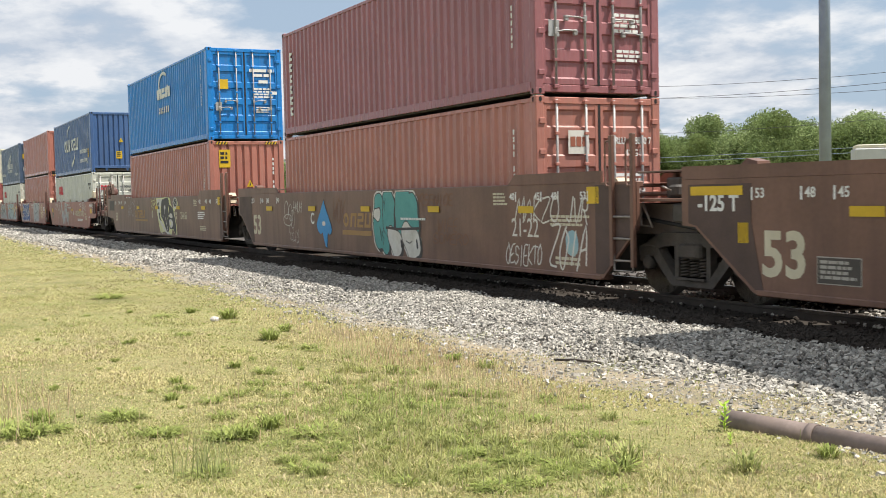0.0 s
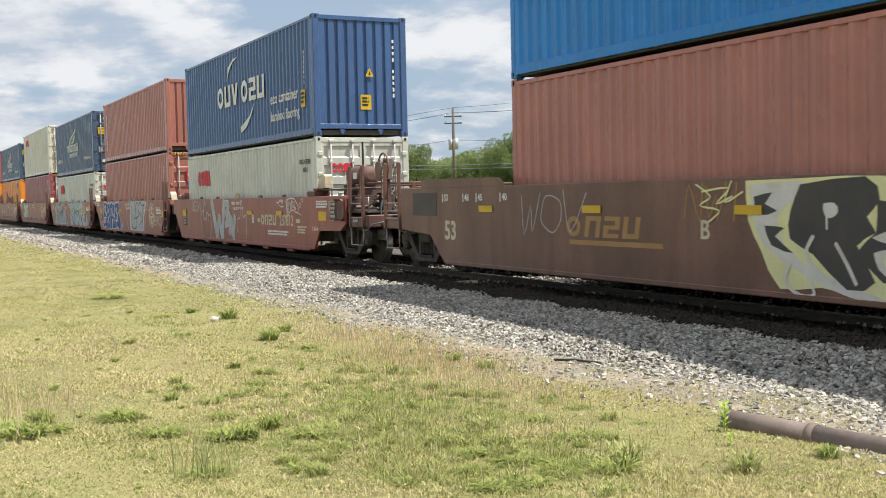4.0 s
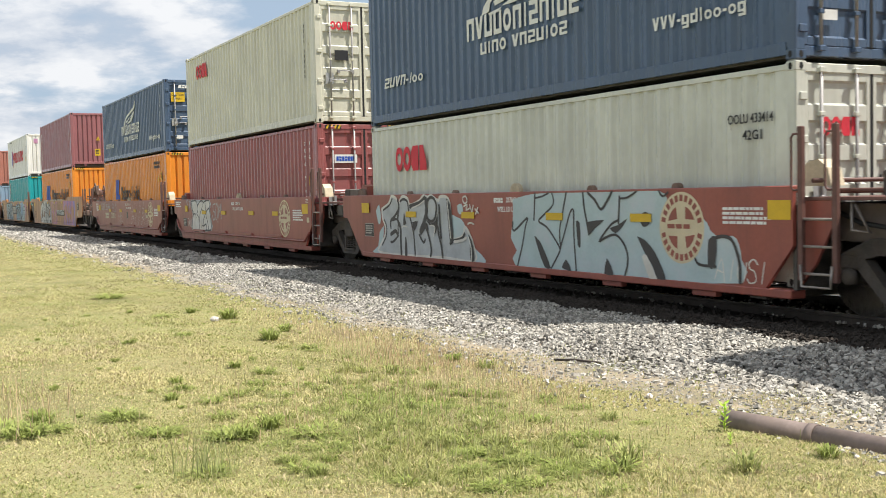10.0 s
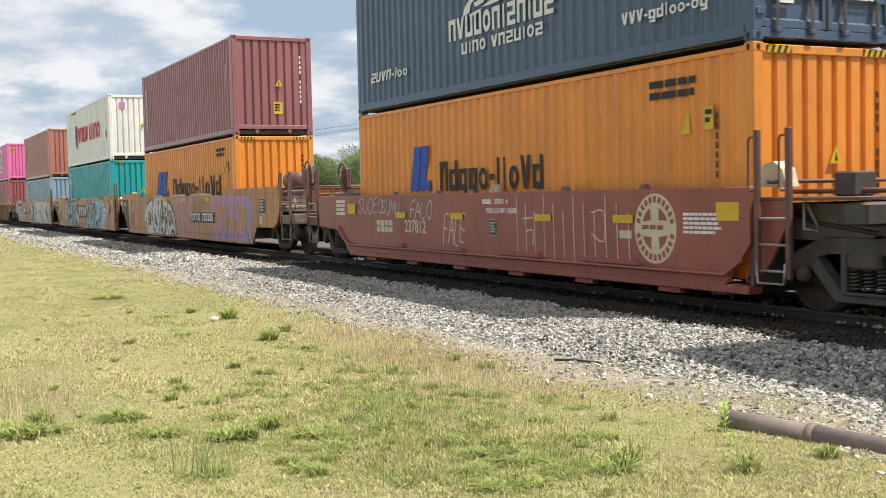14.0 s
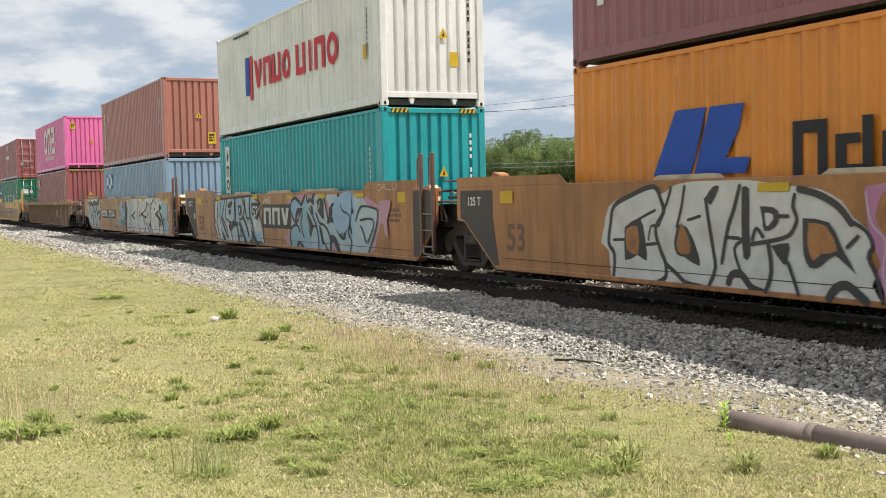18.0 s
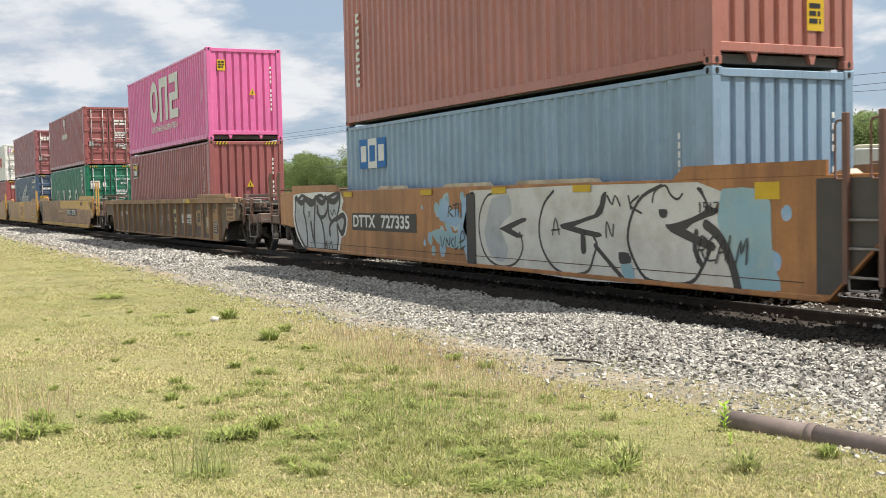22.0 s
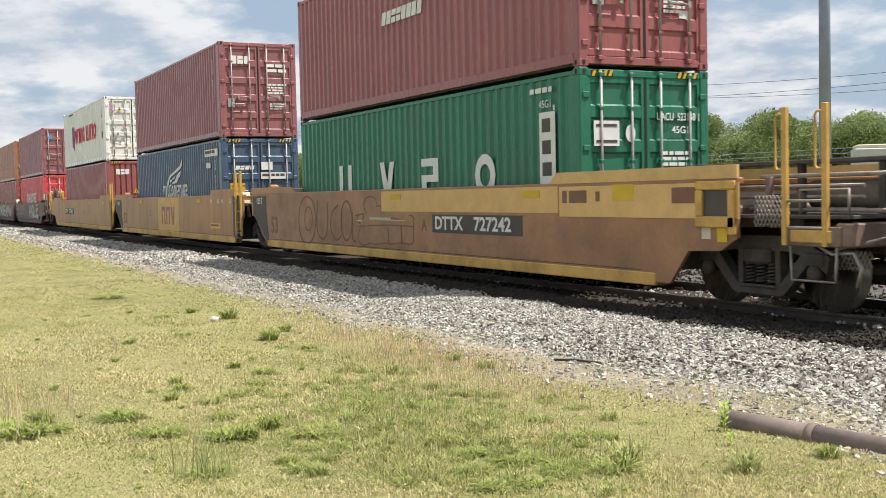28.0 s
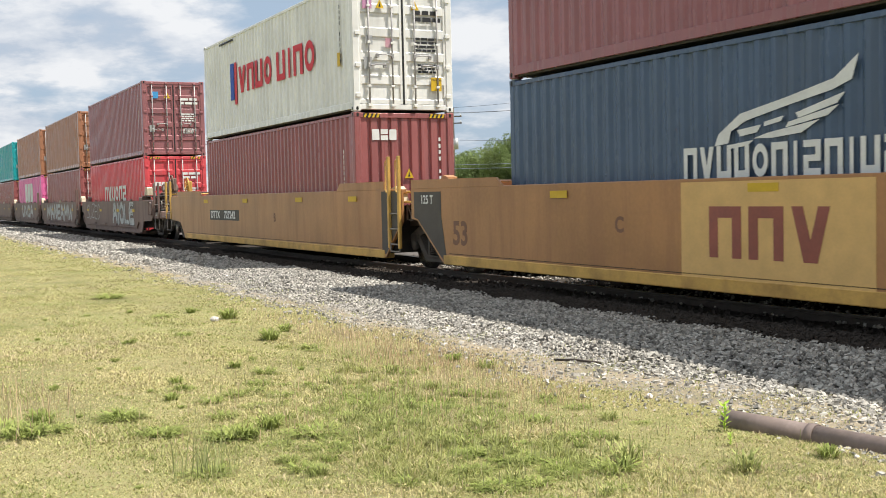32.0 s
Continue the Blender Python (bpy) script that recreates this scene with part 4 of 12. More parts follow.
def handle_mesh():
    sh = Shape().pipe([(0, 0, 0), (0.03, 0.05, 0.0), (0.035, 0.16, 0.02), (0.035, 0.34, 0.02), (0.03, 0.4, 0.0)], 0.013, 8)
    sh.box(-0.02, 0.04, 0.33, 0.40, -0.05, 0.04, 0.006)
    sh.box(-0.02, 0.03, -0.03, 0.03, -0.05, 0.05, 0.006)
    return sh


ROD = surface("lock_rod_steel", (0.36, 0.35, 0.34), 0.5, metal=0.2, vary=0.15, scale=5, dirt=RUST, dirt_amount=0.4)

PAINT = {n: paint(n, c) for n, c in dict(
    maroon=(0.31, 0.122, 0.127), wine=(0.321, 0.105, 0.1), brown=(0.42, 0.172, 0.13), rust=(0.33, 0.115, 0.072), blue=(0.0144, 0.204, 0.564), navy=(0.06, 0.12, 0.264),
    grey=(0.585, 0.59, 0.51), slate=(0.071, 0.11, 0.175), beige=(0.63, 0.61, 0.49), orange=(0.75, 0.266, 0.036), white=(0.80, 0.79, 0.74),
    teal=(0.02, 0.34, 0.36), sky=(0.25, 0.355, 0.46), pink=(0.744, 0.168, 0.384), green=(0.02, 0.165, 0.09), red=(0.66, 0.078, 0.09), tan=(0.384, 0.18, 0.102)).items()}

# unit: middle of its well, well kind, lower box (paint, height, end), upper box (paint, height, end)
UNITS = [
    (0.25, "A", ("rust", LOW, "plain"), ("maroon", HIGH, "doors")),
    (-19.15, "A", ("brown", LOW, "doors"), ("maroon", LOW, "doors")),
    (-38.60, "A", ("brown", HIGH, "plain"), ("blue", HIGH, "doors")),
    (-60.00, "B", ("grey", LOW, "doors"), ("navy", HIGH, "plain")),
    (-75.05, "B", ("brown", HIGH, "doors"), ("brown", LOW, "plain")),
    (-90.25, "B", ("grey", LOW, "doors"), ("slate", HIGH, "doors")),
    (-105.70, "B", ("wine", HIGH, "doors"), ("beige", HIGH, "doors")),
    (-121.15, "B", ("orange", HIGH, "plain"), ("slate", LOW, "doors")),
    (-142.75, "C", ("orange", HIGH, "plain"), ("maroon", HIGH, "plain")),
    (-162.05, "C", ("teal", HIGH, "plain"), ("white", HIGH, "plain")),
    (-181.50, "C", ("sky", LOW, "plain"), ("brown", HIGH, "plain")),
    (-205.15, "D", ("wine", HIGH, "plain"), ("pink", HIGH, "plain")),
    (-228.45, "E", ("green", HIGH, "doors"), ("wine", HIGH, "doors")),
    (-247.75, "E", ("slate", HIGH, "doors"), ("maroon", HIGH, "doors")),
    (-266.65, "E", ("wine", HIGH, "plain"), ("white", HIGH, "doors")),
    (-288.10, "F", ("red", HIGH, "doors"), ("maroon", HIGH, "doors")),
    (-303.50, "F", ("wine", HIGH, "doors"), ("tan", HIGH, "doors")),
    (-318.70, "F", ("pink", HIGH, "doors"), ("tan", HIGH, "doors")),
    (-334.45, "F", ("wine", HIGH, "doors"), ("teal", HIGH, "doors")),
]
FLOOR = dict(A=0.40, B=0.30, C=0.40, D=0.40, E=0.40, F=0.30)  # height of the well floor

# ---- trucks ----


def side_frame():
    sh = Shape()
    sh.prism([(-1.1, 0.46), (-0.86, 0.62), (-0.52, 0.70), (0.52, 0.70), (0.86, 0.62), (1.1, 0.46), (1.14, 0.66), (0.62, 0.88), (-0.62, 0.88), (-1.14, 0.66)], -0.07, 0.07)
    sh.prism([(-0.86, 0.60), (-0.42, 0.17), (0.42, 0.17), (0.86, 0.60), (0.70, 0.66), (0.36, 0.29), (-0.36, 0.29), (-0.70, 0.66)], -0.075, 0.075)
    for x in (-0.36, 0.28):
        sh.prism([(x, 0.28), (x + 0.08, 0.28), (x + 0.08, 0.72), (x, 0.72)], -0.06, 0.06)
    for x in (-0.915, 0.915):
        sh.box(x - 0.16, x + 0.16, -0.09, 0.09, 0.54, 0.70, 0.02)
    return sh


def coil():
    pts = [(0.062 * math.cos(a), 0.062 * math.sin(a), 0.29 + 0.25 * a / (12 * math.pi)) for a in [k * math.pi / 5 for k in range(61)]]
    return Shape().pipe(pts, 0.016, 6)


def lathe(profile, n=36, smooth=True):
    """Turns (y, r) round the Y axis."""
    sh = Shape()
    rings = [[(r * math.cos(2 * math.pi * i / n), y, r * math.sin(2 * math.pi * i / n)) for i in range(n)] for y, r in profile]
    return sh.solid(rings, smooth)


WHEEL_R = 0.46


def truck_kit():
    """A two-axle truck, origin on the rails under its middle."""
    t = tagged(new("railcar_truck"), "dark cast-steel railcar truck with two axles", "railcar truck", "trucks under the train")
    fr, cl = side_frame().mesh("side_frame"), coil().mesh("coil_spring")
    cap = lathe([(-0.06, 0.02), (-0.06, 0.07), (-0.03, 0.10), (0.05, 0.10)], 16).mesh("bearing_cap")
    for s in (-1, 1):
        f = part("side_frame", fr, TRUCK, t, "", pose(0, s * 1.0, 0))
        for x in (-0.19, 0.0, 0.19):
            part("coil_spring", cl, SPRING, f, "", pose(x, 0.0, 0))
        part("spring_plank", Shape().box(-0.30, 0.30, -0.11, 0.11, 0.25, 0.29, 0.01), TRUCK, f)
        for x in (-0.915, 0.915):
            part("bearing_cap", cap, TRUCK, f, "", Matrix.Translation((x, s * 0.06, WHEEL_R)) @ Matrix.Rotation(0 if s < 0 else math.pi, 4, "Z"))
    part("brake_rigging", Shape().box(-0.62, 0.62, -0.62, 0.62, 0.30, 0.52, 0.04), BLACK, t)
    part("bolster", Shape().box(-0.24, 0.24, -1.12, 1.12, 0.54, 0.74, 0.03), TRUCK, t)
    part("brake_beam", Shape().tube((-0.42, -0.7, 0.42), (-0.42, 0.7, 0.42), 0.05), TRUCK, t)
    wheel = lathe([(-0.068, 0.10), (-0.068, 0.14), (-0.03, 0.19), (-0.02, 0.36), (-0.062, 0.40), (-0.066, 0.452)]).mesh("wheel")
    tread = lathe([(-0.066, 0.452), (-0.06, WHEEL_R), (0.04, WHEEL_R + 0.004), (0.05, WHEEL_R + 0.028), (0.068, WHEEL_R + 0.024), (0.068, 0.40)]).mesh("tread")
    hub = lathe([(-0.10, 0.03), (-0.10, 0.09), (-0.06, 0.11), (0.06, 0.11), (0.09, 0.09)], 20).mesh("hub")
    for x in (-0.915, 0.915):
        ws = part("wheelset", Shape().tube((0, -1.0, 0), (0, 1.0, 0), 0.075, 14), TRUCK, t, "axle with two wheels", pose(x, 0, WHEEL_R))
        for s in (-1, 1):
            m = Matrix.Translation((0, s * 0.755, 0)) @ Matrix.Rotation(0 if s < 0 else math.pi, 4, "Z")
            part("wheel", wheel, WHEELM, ws, "", m)
            part("tread", tread, TREAD, ws, "bright worn tread", m)
            part("hub", hub, TRUCK, ws, "", m)
    return t


SPRING = surface("spring_steel", (0.075, 0.062, 0.052), 0.6, metal=0.2, vary=0.3, scale=8, bump=0.1)
WHEELM = surface("wheel_steel", (0.05, 0.038, 0.033), 0.7, metal=0.1, vary=0.35, scale=7, bump=0.15)
TRUCK_ONE = []


def truck(x):
    if not TRUCK_ONE:
        t = truck_kit()
        TRUCK_ONE.append(t)
    else:
        t = copy_thing(TRUCK_ONE[0], Matrix.Identity(4))
    on_train(t, x, 0, 0)
    for ws in t.children:
        if ws.name.startswith("wheelset"):
            WHEELS.append((ws, tuple(ws.matrix_basis.translation), x))
    return t


# ---- well cars ----
WELL = dict(
    A=surface("well_brown", (0.165, 0.086, 0.06), 0.42, vary=0.28, scale=1.1, fine=18, bump=0.1, dirt=(0.105, 0.057, 0.045), dirt_amount=0.6, streak=True),
    B=surface("well_oxide", (0.285, 0.08, 0.058), 0.38, vary=0.2, scale=1.0, fine=18, bump=0.1, dirt=(0.16, 0.062, 0.05), dirt_amount=0.5, streak=True),
    C=surface("well_yellow_rusty", (0.40, 0.178, 0.06), 0.38, vary=0.3, scale=0.9, fine=16, bump=0.1, dirt=(0.20, 0.09, 0.045), dirt_amount=0.85, streak=True),
    D=surface("well_dull_brown", (0.36, 0.22, 0.12), 0.65, vary=0.3, scale=1.3, fine=16, bump=0.12, dirt=(0.17, 0.105, 0.066), dirt_amount=0.8, streak=True),
    E=surface("well_ochre", (0.40, 0.195, 0.075), 0.38, vary=0.22, scale=0.8, fine=16, bump=0.08, dirt=(0.28, 0.125, 0.06), dirt_amount=0.6, streak=True),
    F=surface("well_grey_brown", (0.19, 0.125, 0.105), 0.6, vary=0.25, scale=1.0, fine=18, bump=0.1, dirt=(0.11, 0.075, 0.06), dirt_amount=0.6, streak=True))
# wall of the ribbed car, a darker brown than its ribs
WALLD = surface("well_wall_dark", (0.155, 0.113, 0.078), 0.7, vary=0.35, scale=1.6, fine=14, bump=0.12, dirt=(0.105, 0.072, 0.054), dirt_amount=0.7, streak=True)
POST = dict(A=WELL["A"], B=surface("grimy_red_end", (0.135, 0.066, 0.053), 0.6, vary=0.35, scale=3, fine=20, bump=0.1, dirt=(0.09, 0.055, 0.045), dirt_amount=0.8), C=WELL["A"], D=WELL["A"], E=surface("rail_yellow", (0.60, 0.36, 0.09), 0.5, vary=0.2, scale=3, dirt=RUST, dirt_amount=0.5), F=WELL["F"])
CAST = surface("dusty_casting", (0.23, 0.19, 0.165), 0.8, vary=0.25, scale=3, fine=20, bump=0.1, dirt=(0.16, 0.11, 0.09), dirt_amount=0.6)
DIRTY = surface("well_ochre_grimy", (0.33, 0.165, 0.08), 0.42, vary=0.3, scale=0.8, fine=16, bump=0.1, dirt=(0.20, 0.115, 0.07), dirt_amount=0.8)
OCHRE_SIDE = surface("clean_ochre", (0.64, 0.41, 0.155), 0.5, vary=0.12, scale=3, fine=30, bump=0.02, dirt=RUST, dirt_amount=0.25)
PANEL_A = surface("brown_end_panel", (0.085, 0.052, 0.042), 0.6, vary=0.25, scale=2, bump=0.05, dirt=(0.06, 0.042, 0.036), dirt_amount=0.6)
PANEL = surface("dark_panel", (0.075, 0.065, 0.055), 0.6, vary=0.2, scale=2, bump=0.05)
STEPS = surface("worn_step", (0.30, 0.27, 0.24), 0.5, metal=0.4, vary=0.3, scale=8, dirt=RUST, dirt_amount=0.6)
HOSE = surface("rubber_hose", (0.03, 0.03, 0.03), 0.6, vary=0.2, bump=0.05)
PALE = surface("faded_cream_paint", (0.55, 0.47, 0.33), 0.6, vary=0.2, scale=5, dirt=RUST, dirt_amount=0.6)
RUSTY = surface("rusty_end_steel", (0.20, 0.135, 0.105), 0.75, vary=0.35, scale=3, fine=20, bump=0.15, dirt=(0.11, 0.065, 0.045), dirt_amount=0.7)
END = dict(B=POST["B"], C=RUSTY, D=RUSTY, E=RUSTY)
SEAM = surface("weld_seam", (0.12, 0.07, 0.035), 0.7, vary=0.3, scale=4)
ZB = 0.23
WY = 1.5  # half the width over the side walls
GROUPS = dict(A="brown", B="red oxide", C="rust-stained yellow", D="dull brown", E="ochre yellow", F="grey-brown")


def shape_of(kind):
    long = kind in "ACDE"
    return dict(long=long, f=8.25 if long else 6.33, r=-8.1 if long else -6.1, top=1.47 if kind == "D" else 1.57 if long else 1.46,
                tf=10.07 if long else 8.05, tr=-9.29 if long else -7.07)


def rungs(parent, x0, x1, y, zs, mat, r=0.016):
    for z in zs:
        part("rung", cached(("rung", round(x1 - x0, 2), r), lambda: Shape().tube((x0 - x0, 0, 0), (x1 - x0, 0, 0), r, 8)), mat, parent, "", pose(x0, y, z))


def posts(parent, xs, y, z0, z1, mat, zs=(0.5, 0.8, 1.1)):
    for x in xs:
        part("ladder_post", cached(("ladder_post", round(z1 - z0, 2)), lambda: Shape().box(-0.036, 0.036, -0.03, 0.03, 0, z1 - z0, 0.007)), mat, parent, "", pose(x, y, z0))
        part("grab_iron", cached("grab_iron", lambda: Shape().pipe([(0, 0, 0), (-0.1, 0, 0), (-0.13, 0, 0.04), (-0.13, 0, 0.58), (-0.1, 0, 0.62), (0, 0, 0.62)], 0.014)), mat, parent, "", pose(x - 0.02, y, z1 - 0.7))
    rungs(parent, xs[0], xs[1], y, zs, STEPS)


def hand_brake(parent, x, y, z, mat):
    w = part("hand_brake", Shape().ring((0, 0, 0), (0, 1, 0), 0.26, 0.022), mat, parent, "round hand-brake wheel", pose(x, y, z))
    for k in range(5):
        a = 2 * math.pi * k / 5
        part("spoke", Shape().tube((0, 0, 0), (0.25 * math.cos(a), 0, 0.25 * math.sin(a)), 0.016, 8), mat, w)
    part("gear_box", Shape().box(-0.12, 0.12, 0.03, 0.16, -0.30, 0.16, 0.02), mat, w)


def coupler(parent, x, way, mat):
    part("draft_sill", Shape().box(min(x - way * 1.8, x - way * 0.45), max(x - way * 1.8, x - way * 0.45), -0.2, 0.2, 0.62, 0.95, 0.02), mat, parent)
    k = part("coupler", Shape().box(-0.5, 0.02, -0.08, 0.08, -0.09, 0.09, 0.02).box(-0.05, 0.17, -0.19, -0.02, -0.14, 0.14, 0.03).box(-0.05, 0.10, 0.02, 0.19, -0.13, 0.13, 0.03), TRUCK, parent, "rusty knuckle coupler",
             Matrix.Translation((x, 0, 0.86)) @ Matrix.Rotation(0 if way > 0 else math.pi, 4, "Z"))
    part("air_hose", Shape().pipe([(x - way * 0.4, -0.35, 0.75), (x - way * 0.25, -0.34, 0.55), (x - way * 0.05, -0.2, 0.36), (x + way * 0.1, -0.06, 0.33)], 0.025), HOSE, parent)
    return k


def joint_front(w, kind, d):
    """The end that shares a truck with the unit ahead: a platform, a casting and a pair of ladder posts."""
    f, t, mat, post = d["f"], d["tf"], WELL[kind], POST[kind]
    # bulkhead is black to put the dark of the shaded gap into its colour
    part("bulkhead", Shape().box(f - 0.06, f, -1.44, 1.44, 0.30, 1.25), BLACK, w)
    part("end_casting", Shape().prism([(f + 0.02, 0.84), (t - 0.5, 0.84), (t - 0.15, 1.0), (t - 0.15, 1.24), (f + 0.02, 1.27)], -0.95, 0.95), CAST, w, "pale dusty end casting")
    part("brace", Shape().pipe([(f + 0.66, -1.30, 1.28), (f + 0.66, -1.30, 0.98), (f + 0.90, -1.30, 0.96), (f + 0.70, -1.30, 1.26)], 0.018), STEPS, w)
    part("end_bolster", Shape().box(t - 0.45, t - 0.12, -1.35, 1.35, 1.02, 1.28, 0.03), BLACK, w)
    part("platform", Shape().box(f - 0.02, t - 0.2, -1.38, 1.38, 1.30, 1.34, 0.006), post, w)
    for s in (-1, 1):
        # brown and rusty yellow cars: webs blackened too, as the gap's shade
        part("end_web", Shape().prism([(f, 0.36), (f + 0.22, 0.60), (f + 0.45, 1.0), (f + 0.45, 1.3), (f, 1.3)], s * 1.36 - 0.02, s * 1.36 + 0.02), BLACK if kind in "AC" else mat, w)
        if s > 0:
            continue
        posts(w, (f + 0.31, f + 0.79) if d["long"] else (f + 0.12, f + 0.62), s * (WY + 0.035 if d["long"] else WY - 0.01), 0.42, 2.22 if d["long"] else 2.12, post)
        g = f + (0.19 if d["long"] else 0.0)
        part("stirrup", Shape().pipe([(g + 0.14, s * 1.53, 0.6), (g + 0.16, s * 1.53, 0.36), (g + 0.58, s * 1.53, 0.36), (g + 0.60, s * 1.53, 0.6)], 0.016), STEPS, w)
        part("container_guide", Shape().prism([(-0.24, 0), (0.22, 0), (0.16, 0.2), (0.02, 0.30), (-0.16, 0.26)], -0.10, 0.10), PALE, w, "worn cream container guide", pose(f + (0.0 if d["long"] else 0.12), s * 1.16, 1.34 if d["long"] else 1.46))
    part("end_rail", Shape().tube((f + 0.2, -1.4, 1.52), (f + 0.2, 1.4, 1.52), 0.025), post, w)
    part("air_line", Shape().pipe([(f + 0.1, -1.05, 1.22), (f + 0.6, -1.1, 1.05), (t, -1.12, 0.92), (t + 0.35, -1.15, 1.02), (t + 0.7, -1.2, 1.35)], 0.028), HOSE, w)
    part("valve_box", Shape().box(f + 0.75, f + 1.05, -0.95, -0.6, 1.34, 1.62, 0.02), BLACK, w)
    part("brake_pipe", Shape().tube((f, -0.8, 1.40), (t, -0.8, 1.40), 0.03), post, w)
    if d["long"]:
        plate_top = part("bridge_plate", Shape().box(f + 0.10, f + 1.30, -0.95, 0.95, 1.69, 1.72, 0.006), RUSTY, w)
        for q in (-0.7, 0.7):
            part("plate_leg", Shape().box(f + 0.62, f + 0.70, q - 0.04, q + 0.04, 1.34, 1.69, 0.006), RUSTY, plate_top)
        part("angle_cock", Shape().box(f + 1.1, f + 1.3, -1.2, -1.02, 1.36, 1.52, 0.03), BLACK, w); part("valve_handle", Shape().tube((f + 1.2, -1.22, 1.44), (f + 1.2, -1.36, 1.50), 0.014), STEPS, w)


def joint_rear(w, kind, d):
    r, t, mat = d["r"], d["tr"], WELL[kind]
    e = r - 1.28 if d["long"] else r - 1.0
    part("bulkhead", Shape().box(r + 0.02, r + 0.08, -1.44, 1.44, 0.30, 1.25), mat, w)
    part("end_casting", Shape().box(t + 0.1, r, -0.5, 0.5, 0.78, 1.15, 0.05), mat, w)
    part("end_bolster", Shape().box(t - 0.05, t + 0.3, -1.42, 1.42, 1.02, 1.30, 0.03), mat, w)
    part("platform", Shape().box(e, r, -1.42, 1.42, 1.33, 1.37, 0.006), mat, w)
    for s in (-1, 1):
        part("container_guide", Shape().prism([(-0.22, 0), (0.24, 0), (0.16, 0.26), (-0.02, 0.30), (-0.16, 0.2)], -0.10, 0.10), mat, w, "", pose(r - 0.3, s * 1.2, d["top"] - 0.06))
    part("pull_rod", Shape().tube((e + 0.05, -0.9, 1.46), (r, -0.9, 1.46), 0.03), BLACK, w)
    part("cylinder", Shape().tube((e + 0.15, -0.55, 1.48), (e + 0.75, -0.55, 1.48), 0.11, 16), BLACK, w)


